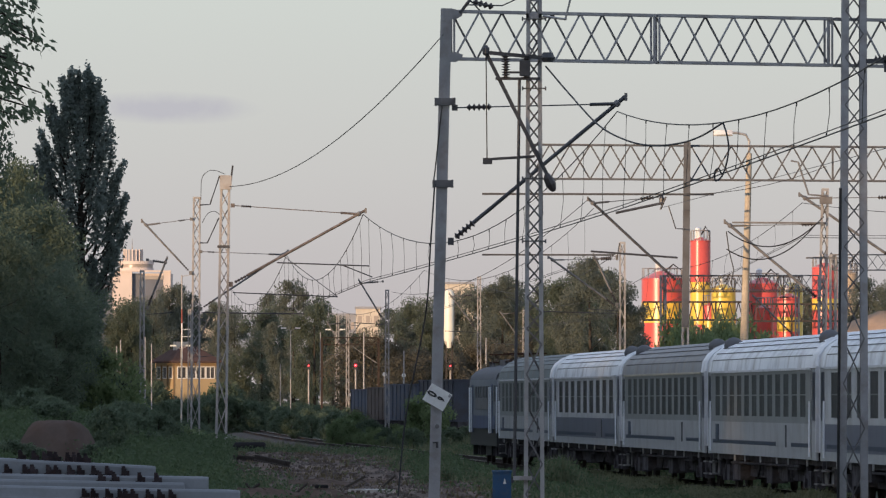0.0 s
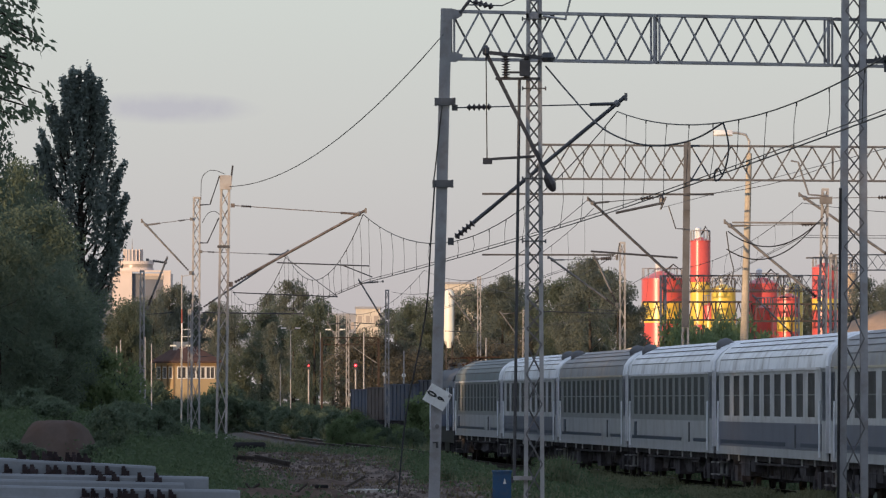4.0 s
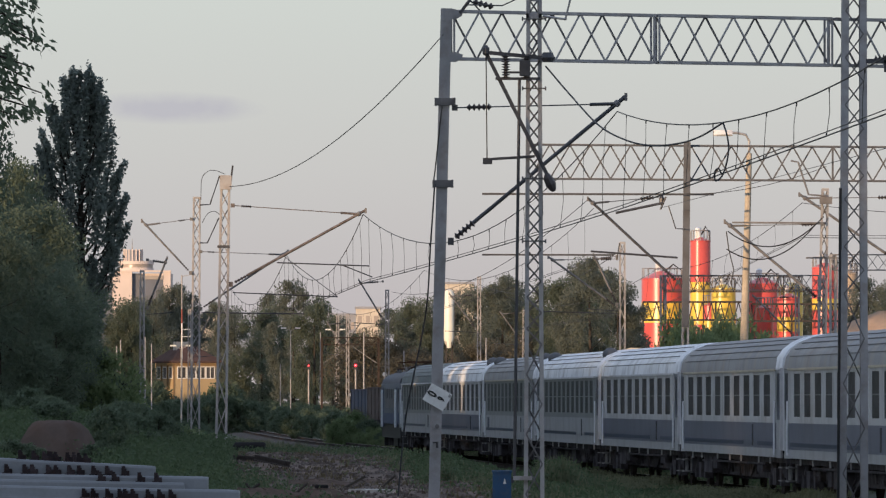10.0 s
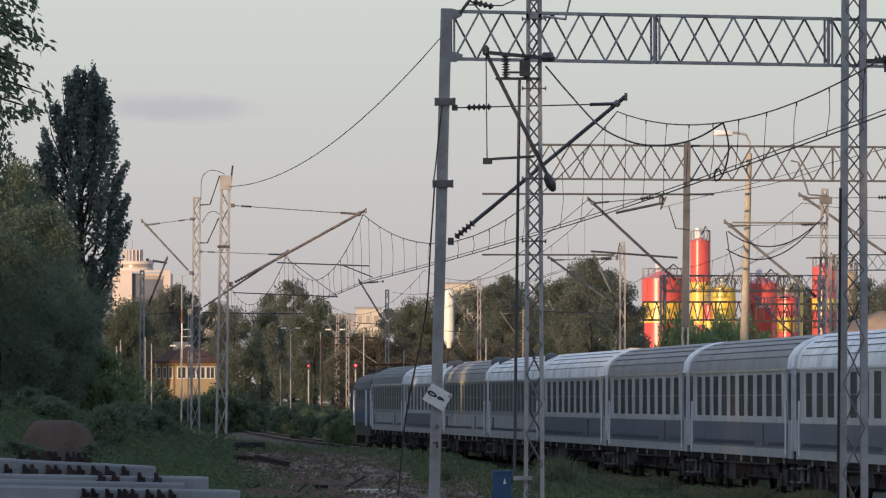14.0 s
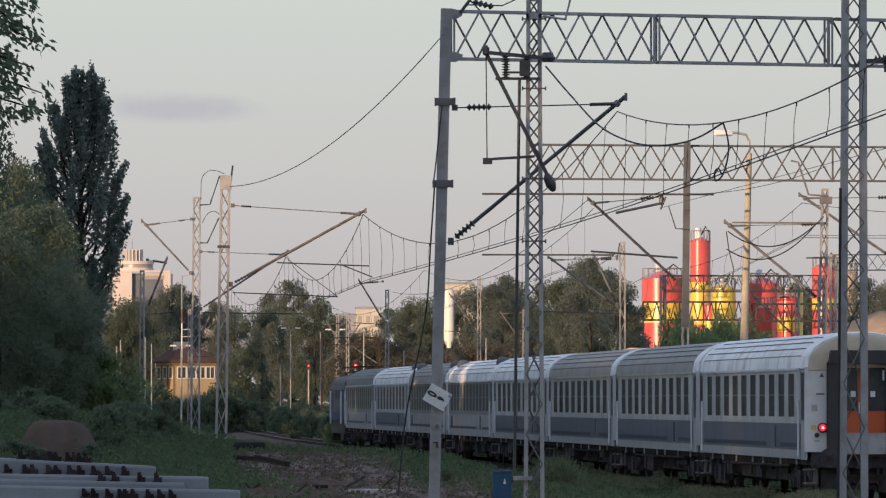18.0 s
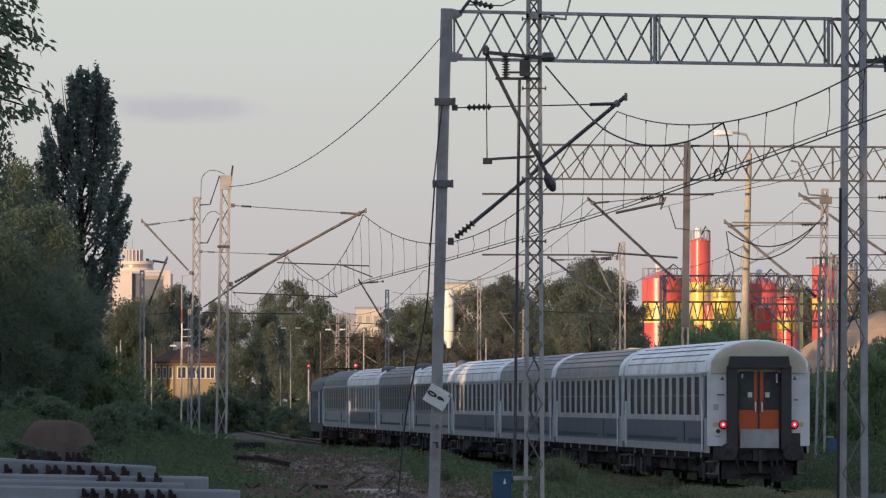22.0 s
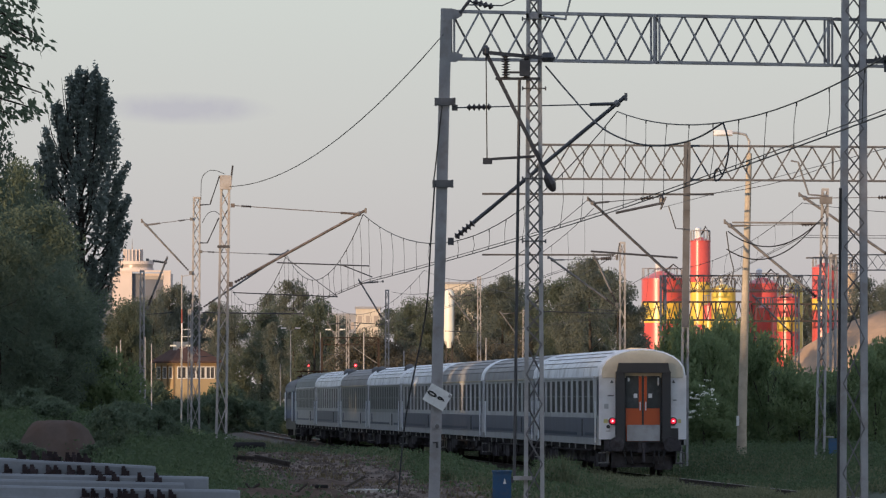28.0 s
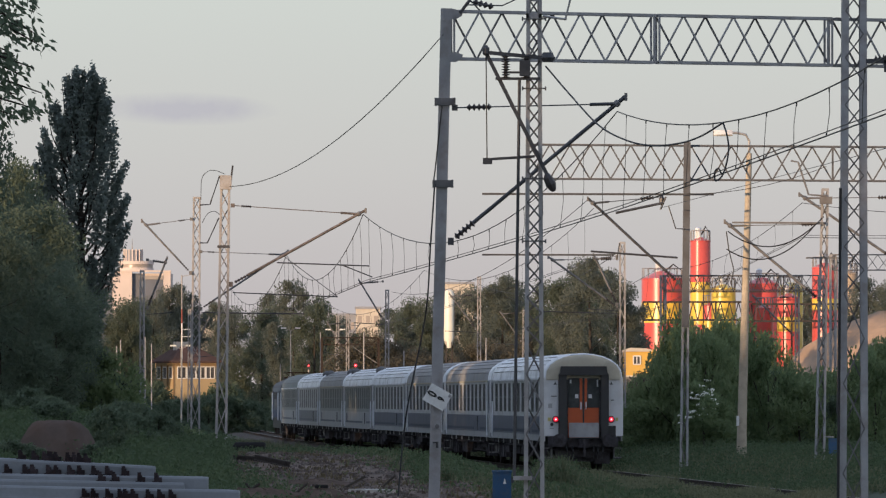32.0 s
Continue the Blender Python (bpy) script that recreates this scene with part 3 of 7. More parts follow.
            part("lettering_bar", Mesh().box((sx * 1.04, -end - 0.01, 2.62 if sx < 0 else 2.48), (0.20 if sx < 0 else 0.12, 0.012, 0.035)), EYELID, t)
            part("cable_socket", Mesh().box((1.02, -end - 0.03, 1.36), (0.26, 0.08, 0.42)) if sx > 0 else Mesh().lathe((-1.12, -end, 1.62), [(0.06, 0), (0.06, 0.05)], 10, (0, -1, 0)), BLACK, t)
        part("yellow_sign", Mesh().box((-1.20, -end - 0.008, 1.80), (0.13, 0.012, 0.13)), YELLOW_SIGN, t, "small yellow sign")
        part("notice", Mesh().box((-1.18, -end - 0.008, 2.28), (0.14, 0.012, 0.16)), SIDE_LIGHT, t)
        part("lettering_bar", Mesh().box((-1.12, -end - 0.008, 1.48), (0.14, 0.012, 0.03)), SIDE_LIGHT, t)
        part("yellow_sign", Mesh().box((1.19, -end - 0.008, 1.80), (0.10, 0.012, 0.12)), YELLOW_SIGN, t, "small yellow sign")
    return t


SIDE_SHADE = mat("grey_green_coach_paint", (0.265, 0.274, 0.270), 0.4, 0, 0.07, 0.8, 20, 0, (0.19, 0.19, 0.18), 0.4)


def locomotive():
    t = thing("electric_locomotive", (0, 0, 0), "blue-grey electric locomotive with folded pantographs", "locomotive")
    L = 7.4
    sec = [(-1.42, 1.36), (1.42, 1.36), (1.42, 3.25)] + [(1.42 * math.cos(a), 3.25 + 0.6 * math.sin(a)) for a in (0.5, 1.0, 1.57, 2.14, 2.64)] + [(-1.42, 3.25)]
    b = Mesh()
    b.ring([[(x * f, y, 1.36 + (z - 1.36) * g) for x, z in sec] for y, f, g in ((-L, 0.93, 0.93), (-L + 0.5, 1, 1), (L - 0.5, 1, 1), (L, 0.93, 0.93))])
    part("body", b, LOCO_GREY, t, "grey body side", True)
    for sx in (-1, 1):
        part("waist_band", Mesh().box((sx * 1.428, 0, 1.62), (0.02, 2 * L - 1.2, 0.5)), LOCO_BLUE, t, "blue waist band")
        part("louvre_panel", Mesh().box((sx * 1.43, 0, 2.35), (0.02, 7.0, 0.45)), STEEL_MID, t, "grey louvred panel")
    rf = [(1.40 * math.cos(math.pi * i / 10), 3.29 + 0.62 * math.sin(math.pi * i / 10)) for i in range(11)]
    part("roof", Mesh().prism(rf + [(-1.2, 3.22), (1.2, 3.22)], -L + 0.35, L - 0.35), LOCO_ROOF, t, "dark grey roof", True)
    for sgn in (-1, 1):
        part("end_panel", Mesh().box((0, sgn * (L + 0.01), 1.95), (2.3, 0.05, 1.3)), LOCO_BLUE, t, "blue cab front")
        for x in (-0.62, 0.62):
            part("windscreen", Mesh().box((x, sgn * (L + 0.0), 2.85), (1.0, 0.06, 0.55)), GLASS, t)
            part("buffer", Mesh().lathe((x * 1.41, sgn * (L + 0.05), 1.06), [(0.1, 0), (0.1, 0.4), (0.24, 0.4), (0.24, 0.46)], 14, (0, sgn, 0)), UNDER, t, "round buffer")
        for sx in (-1, 1):
            d = part("cab_door", Mesh().box((sx * 1.425, sgn * (L - 2.1), 2.15), (0.03, 0.75, 1.9)), LOCO_BLUE, t, "blue cab door")
            part("door_window", Mesh().lathe((sx * 1.44, sgn * (L - 2.1), 2.7), [(0.22, 0), (0.22, 0.01)], 14, (sx, 0, 0)), GLASS, d)
            for y in (L - 1.65, L - 2.55):
                part("handrail", Mesh().tube((sx * 1.5, sgn * y, 1.2), (sx * 1.5, sgn * y, 3.0), 0.026), RAIL_WHITE, t, "white handrail")
            part("cab_window", Mesh().box((sx * 1.425, sgn * (L - 1.0), 2.75), (0.03, 0.8, 0.6)), GLASS, t)
            part("corner_rail", Mesh().tube((sx * 1.40, sgn * (L + 0.03), 1.2), (sx * 1.40, sgn * (L + 0.03), 3.0), 0.026), RAIL_WHITE, t, "white corner rail")
        for i in range(3):
            for sx in (-1, 1):
                part("side_window", Mesh().box((sx * 1.425, sgn * (0.8 + i * 1.3), 2.8), (0.03, 0.7, 0.45)), GLASS, t)
        base = Mesh()
        for x in (-0.7, 0.7):
            base.tube((x, sgn * 3.1, 4.0), (x, sgn * 5.3, 4.0), 0.04)
        for y in (3.2, 5.2):
            base.tube((-0.7, sgn * y, 4.0), (0.7, sgn * y, 4.0), 0.03)
        panto = part("pantograph", base, RUST, t, "folded dark red pantograph")
        for x in (-0.6, 0.6):
            part("arm", Mesh().sweep([(x, sgn * 3.3, 4.02), (x * 0.7, sgn * 5.2, 4.16), (x, sgn * 3.8, 4.28)], 0.03), RUST, panto)
        part("collector_head", Mesh().beam((-0.85, sgn * 3.8, 4.31), (0.85, sgn * 3.8, 4.31), 0.28, 0.05), RUST, panto)
        for x in (-0.7, 0.7):
            for y in (3.3, 5.1):
                part("insulator", Mesh().lathe((x, sgn * y, 3.62), [(0.09, 0), (0.05, 0.1), (0.09, 0.2), (0.05, 0.3), (0.09, 0.38)], 8), EYELID, panto, "dark ribbed insulator")
        part("roof_box", Mesh().box((0, sgn * 1.5, 3.98), (1.1, 1.5, 0.22)), STEEL_MID, t, "grey roof equipment box")
        part("roof_box", Mesh().box((0.2, sgn * 1.1, 4.13), (0.5, 0.5, 0.1)), STEEL_MID, t, "grey roof equipment box")
    for y in (-4.2, 4.2):
        bogie(t, y)
    u = Mesh().box((0, 0, 1.02), (2.74, 14.3, 0.66))
    u.box((0, 0, 0.6), (2.3, 3.0, 0.6))
    part("underframe", u, BLACK, t, "dark underframe")
    for sgn in (-1, 1):
        part("rail_guard", Mesh().box((0, sgn * (L - 0.15), 0.48), (2.5, 0.12, 0.42)), BLACK, t, "dark rail guard")
    return t


COACHES = [coach(ROOF_WHITE, SIDE_BLUE, 10, (), rear=True), coach(ROOF_GREY, SIDE_BLUE, 10, ()), coach(ROOF_GREY, SIDE_BLUE, 9, ()), coach(ROOF_WHITE, SIDE_BLUE, 9, ()),
           coach(ROOF_WHITE, SIDE_LIGHT, 12, (-11.0, 11.2), thin=True), coach(ROOF_GREY, SIDE_LIGHT, 12, (-11.0, 11.2), thin=True), coach(ROOF_WHITE, SIDE_BLUE, 9, (-11.2,)), coach(ROOF_GREEN, SIDE_LIGHT, 12, (), thin=True)]
LOCO = locomotive()


# ---- overhead line structures ----
def mast_parts(t, x, y, z0, z1, w0, w1, chord, panel, material, deep=None, lean=0.0, lace=0.032):
    """Two channel chords with crossed lacing between them, front and back."""
    deep = deep or w0
    h = z1 - z0
    at = lambda q, sx, sy: Vector((x + lean * q / h + sx * (w0 + (w1 - w0) * q / h - chord) / 2, y + sy * deep / 2, z0 + q))
    for sx in (-1, 1):
        # a channel, its web outside and its flanges front and back
        u, v, k, g = chord / 2, deep / 2, 0.014, -sx
        prof = [(-g * u, -v), (g * u, -v), (g * u, k - v), (g * (k - u), k - v), (g * (k - u), v - k), (g * u, v - k), (g * u, v), (-g * u, v)]
        m = Mesh().ring([[at(q, sx, 0) + Vector((px, py, 0)) for px, py in prof] for q in (0, h)])
        part("chord", m, material, t)
    qs = [0.0]
    while qs[-1] < h * 0.97:
        qs.append(qs[-1] + panel * (1.9 if qs[-1] < h * 0.33 else 1.0))
    qs = [q * h / qs[-1] for q in qs]
    for sy in (-1, 1):
        s = -1 if sy > 0 else 1
        for lo, hi in zip(qs, qs[1:]):
            m = Mesh().beam(at(lo, s, sy), at(hi, -s, sy), lace, 0.012, (0, 1, 0))
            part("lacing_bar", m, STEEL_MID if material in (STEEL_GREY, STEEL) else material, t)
            s = -s
    for q in (0.02, h - 0.02):
        m = Mesh().box(at(q, 0, -1) + Vector((0, -0.006, 0)), (w0 + (w1 - w0) * q / h, 0.012, 0.09))
        part("tie_plate", m, material, t)


def footing(t, x, y, w=0.8):
    part("footing", Mesh().box((x, y, land(x, y) - 0.20), (w, w, 0.5)), CONCRETE, t, "concrete footing")


def truss(t, a, b, depth, thick, n, material, stations=(), lace=0.034):
    """A box girder of four chords; the zigzags of its two faces cross each other."""
    a, b = Vector(a), Vector(b)
    d = (b - a).normalized()
    side = Vector((-d.y, d.x, 0)).normalized() * thick / 2
    dz = Vector((0, 0, depth))
    for s in (-1, 1):
        for z, nm in ((Vector((0, 0, 0)), "bottom_chord"), (dz, "top_chord")):
            part(nm, Mesh().beam(a + side * s + z, b + side * s + z, 0.06, 0.06), material, t)
        for i in range(n):
            p, q = a.lerp(b, i / n) + side * s, a.lerp(b, (i + 1) / n) + side * s
            up = (i + (s > 0)) % 2
            # on grey girders the back diagonals are darker: shade put into the colour
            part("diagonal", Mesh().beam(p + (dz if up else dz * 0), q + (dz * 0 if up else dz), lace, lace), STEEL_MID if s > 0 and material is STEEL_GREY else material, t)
        for k in stations:
            p = a.lerp(b, k) + side * s
            part("upright", Mesh().beam(p, p + dz, 0.045, 0.045), material, t)
    for i in range(0, n + 1, 2):
        for z in (dz * 0, dz):
            p = a.lerp(b, i / n) + z
            part("cross_bar", Mesh().beam(p - side, p + side, 0.05, 0.05), material, t)


def insulator(m, a, b, r=0.075, n=5):
    """Ribbed insulator between two points."""
    a, b = Vector(a), Vector(b)
    L = (b - a).length
    prof = [(r * 0.35, 0)]
    for i in range(n):
        z = L * (i + 0.5) / n
        prof += [(r * 0.4, z - L * 0.35 / n), (r, z - L * 0.05 / n), (r, z + L * 0.05 / n), (r * 0.4, z + L * 0.35 / n)]
    prof.append((r * 0.35, L))
    return m.lathe(a, prof, 10, b - a)


def cantilever(t, foot, tip, tie, ri=0.048, material=None, ins=1.0):
    """A slanted tube from its foot on the mast to its tip, a wire tie, and insulators near the mast."""
    foot, tip, tie = Vector(foot), Vector(tip), Vector(tie)
    material = material or STEEL_DARK
    d = (tip - foot).normalized()
    part("insulator", insulator(Mesh(), foot + d * 0.12, foot + d * 0.62, 0.085 * ins), INSULATOR, t, "brown ribbed insulator", True)
    part("cantilever_tube", Mesh().tube(foot + d * 0.55, tip, ri), material, t)
    hold = tip - d * 0.25
    e = (tie - hold).normalized()
    part("insulator", insulator(Mesh(), tie - e * 0.25, tie - e * (0.25 + 0.5 * ins), 0.075 * ins), INSULATOR, t, "brown ribbed insulator", True)
    part("tie_rod", Mesh().tube(hold, tie, 0.014, n=5).tube(hold, hold + e * 0.55, 0.035), material, t)
    part("tip_clamp", Mesh().lathe(tip - d * 0.30, [(ri * 1.1, 0), (ri * 1.7, 0.02), (ri * 1.7, 0.10), (ri * 1.1, 0.12)], 8, d), STEEL_MID, t)
    part("tip_eye", Mesh().box(tip + Vector((0, 0, -0.02)), (0.06, 0.08, 0.16)), STEEL_MID, t)
    part("bracket", Mesh().box(foot, (0.12, 0.09, 0.15)), material, t)
    part("bracket", Mesh().box(tie, (0.12, 0.08, 0.12)), material, t)


def near_gantry():
    t = thing("overhead_gantry", (-0.17, 148, 0.35), "grey steel overhead-line gantry with crossed lattice girder", "gantry", "overhead gantries")
    m = Mesh()
    # a leaning post of joined channels
    for dx in (-0.085, 0.085):
        m.beam((-0.19 + dx, 148, 0.2), (0.07 + dx, 148, 10.5), 0.06, 0.24, (0, 1, 0))
    m.beam((-0.19, 147.92, 0.2), (0.07, 147.92, 10.5), 0.14, 0.03, (0, 1, 0))
    part("post", m, STEEL_GREY, t, "slightly leaning steel post")
    for z in (8.58, 6.90):
        x = -0.19 + 0.26 * (z - 0.2) / 10.3
        b = Mesh().box((x + 0.02, 147.86, z), (0.42, 0.05, 0.15))
        b.box((x - 0.17, 147.9, z), (0.05, 0.3, 0.16)).box((x + 0.21, 147.9, z), (0.05, 0.3, 0.16))
        for dx in (-0.17, 0.21):
            for dz in (-0.04, 0.04):
                b.tube((x + dx, 147.73, z + dz), (x + dx, 147.76, z + dz), 0.018, n=6)
        part("clamp", b, STEEL_MID, t, "dark bolted clamp")
    for z in (10.38, 9.50):
        part("gusset", Mesh().ring([[(0.13 + dx, 147.93 + q, z + dz) for dx, dz in ((0, -0.10), (0.14, -0.10), (0.26, -0.03), (0.28, 0.05), (0.10, 0.11), (0, 0.11))] for q in (0, 0.03)]), STEEL_GREY, t, "bolted gusset plate")
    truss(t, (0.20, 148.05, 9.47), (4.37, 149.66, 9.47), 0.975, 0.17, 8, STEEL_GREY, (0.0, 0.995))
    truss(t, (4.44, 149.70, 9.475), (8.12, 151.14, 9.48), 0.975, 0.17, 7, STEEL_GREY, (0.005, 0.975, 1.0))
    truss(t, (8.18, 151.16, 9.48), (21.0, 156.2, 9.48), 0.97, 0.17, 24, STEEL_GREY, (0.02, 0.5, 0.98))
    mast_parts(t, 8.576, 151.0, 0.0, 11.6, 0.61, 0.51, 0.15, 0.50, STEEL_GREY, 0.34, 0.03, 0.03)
    part("rod", Mesh().tube((8.24, 150.7, 0.3), (8.30, 150.7, 6.9), 0.03), RUBBER, t, "black earthing cable")
    footing(t, -0.19, 148)
    footing(t, 8.63, 151.0, 1.1)
    part("post", Mesh().box((21.0, 156.4, 5.2), (0.3, 0.34, 10.6)), STEEL_GREY, t, "steel end post")
    cantilever(t, (0.16, 147.9, 5.72), (3.75, 147.9, 8.70), (0.24, 147.9, 8.46), ri=0.041)
    part("earth_cable", Mesh().sweep(curve([(-0.17, 147.8, 6.9), (-0.26, 147.8, 5.6), (-0.36, 147.8, 4.2), (-0.75, 147.6, 2.2), (-0.92, 147.4, 0.5)]), 0.018, 5), RUBBER, t, "black earthing cable")
    part("down_lead", Mesh().sweep([(-0.02, 147.8, 8.5), (-0.16, 147.8, 7.2), (-0.20, 147.8, 6.9)], 0.015, 5), RUBBER, t)
    part("ring_bracket", Mesh().lathe((-0.12, 147.87, 1.93), [(0.045, 0), (0.045, 0.03), (0.025, 0.03)], 12, (0, -1, 0)), STEEL_MID, t)
    part("hook_bracket", Mesh().box((-0.12, 147.86, 1.55), (0.05, 0.04, 0.12)).box((-0.16, 147.86, 1.60), (0.10, 0.04, 0.03)), STEEL_DARK, t)
    part("side_insulator", insulator(Mesh(), (9.35, 150.9, 9.62), (9.02, 150.9, 9.58), 0.10, 4), INSULATOR, t, "brown ribbed insulator", True)
    part("side_bracket", Mesh().box((9.1, 150.8, 9.55), (0.5, 0.08, 0.10)).box((9.28, 150.8, 9.45), (0.12, 0.08, 0.25)), STEEL_DARK, t)
    part("top_insulator", insulator(Mesh(), (0.62, 147.6, 10.62), (1.02, 147.4, 10.50), 0.07, 4), INSULATOR, t, "brown ribbed insulator", True)
    part("top_fork", Mesh().beam((0.35, 147.8, 10.40), (0.55, 147.7, 10.66), 0.05, 0.05).beam((0.55, 147.7, 10.66), (0.75, 147.7, 10.45), 0.03, 0.03), STEEL_DARK, t)
    s = thing("track_sign", (-0.1, 147.8, 2.25), "tilted white track sign reading 0 9 in black", "sign")
    turn = Matrix.Rotation(radians(30), 3, "Y")
    part("plate", Mesh().box((-0.115, 147.80, 2.53), (0.486, 0.012, 0.39), turn), SIGN, s, "white enamel plate")
    for ch, size, dx in (("0", 0.27, -0.125), ("9", 0.20, 0.085)):
        ob = tagged(text_part("digit", ch, size, s), "black digit " + ch)
        off = turn @ Vector((dx, 0, 0.0))
        ob.matrix_basis = Matrix.Translation((-0.105 + off.x + 0.1, -0.015, 2.53 + off.z - 2.25)) @ Matrix.Rotation(radians(30), 4, "Y") @ Matrix.Rotation(radians(90), 4, "X") @ Matrix.Rotation(radians(90), 4, "Z") @ Matrix.Diagonal((0.66, 1, 1, 1))
    off = turn @ Vector((0.20, 0, 0.14))
    part("small_mark", Mesh().box((-0.105 + off.x, 147.79, 2.53 + off.z), (0.05, 0.008, 0.06), turn), STEEL_GREY, s)


def text_part(name, chars, size, parent):
    c = bpy.data.curves.new(name, "FONT")
    c.body, c.size, c.extrude, c.align_x, c.align_y = chars, size, 0.003, "CENTER", "CENTER"
    c.offset = 0.012
    tmp = new("tmp_text", c)
    bpy.context.view_layer.update()
    data = bpy.data.meshes.new_from_object(tmp.evaluated_get(bpy.context.evaluated_depsgraph_get()))
    bpy.data.objects.remove(tmp)
    data.materials.clear()
    data.materials.append(BLACK)
    ob = new(name, data)
    ob.parent = parent
    return ob


near_gantry()


def far_gantry():
    t = thing("overhead_gantry", (8.33, 250, 0.0), "weathered lattice overhead-line gantry over the yard tracks", "gantry", "overhead gantries")
    truss(t, (3.0, 250, 10.15), (24.0, 250, 10.0), 1.18, 0.4, 30, STEEL_OLD, (0.5,), 0.052)
    mast_parts(t, 8.32, 249.5, -0.1, 11.4, 0.30, 0.20, 0.075, 0.55, STEEL_GREY, 0.26, 0.12)
    part("web_plate", Mesh().beam((8.37, 249.36, 5.0), (8.44, 249.36, 11.4), 0.24, 0.02, (0, 1, 0)), STEEL_OLD, t, "plain web plate between the channels")
    footing(t, 8.36, 249.5)
    mast_parts(t, 23.6, 250, 0.1, 11.4, 0.45, 0.35, 0.13, 0.8, STEEL_GREY, 0.3)
    part("insulated_beam", Mesh().beam((1.35, 249.2, 9.60), (9.35, 249.2, 9.58), 0.06, 0.07), STEEL_DARK, t, "long dark cross beam")
    part("push_off_bar", Mesh().tube((5.96, 249.1, 8.94), (7.57, 249.1, 9.28), 0.045).tube((7.5, 249.1, 9.05), (7.7, 249.1, 9.5), 0.03).sweep([(7.78, 249.1, 9.18), (8.03, 249.1, 8.40), (8.36, 249.1, 8.38)], 0.022, 5), STEEL_DARK, t)
    part("lower_beam", Mesh().beam((1.35, 249.2, 7.50), (5.9, 249.2, 7.49), 0.06, 0.06), STEEL_DARK, t)
    cantilever(t, (8.12, 249.3, 6.55), (5.0, 249.3, 9.45), (7.55, 249.3, 9.50))
    part("steady_arm", Mesh().tube((5.1, 249.3, 7.62), (8.1, 249.3, 7.40), 0.035).tube((6.0, 249.3, 7.35), (6.1, 249.3, 7.9), 0.02), STEEL_DARK, t)
    part("hanger", Mesh().lathe((7.55, 249.2, 9.05), [(0.03, 0.15), (0.09, 0.2), (0.09, 0.4), (0.03, 0.5)], 8), STEEL_DARK, t)


far_gantry()


def lattice_mast(x, y, z0, z1, w0, w1, chord, panel, material, label, lean=0.0, foot=True, deep=None):
    t = thing("lattice_mast", (x, y, z0), label, "mast", "overhead line masts")
    mast_parts(t, x, y, z0 - 0.3, z1, w0, w1, chord, panel, material, deep, lean)
    if foot:
        footing(t, x, y)
    return t


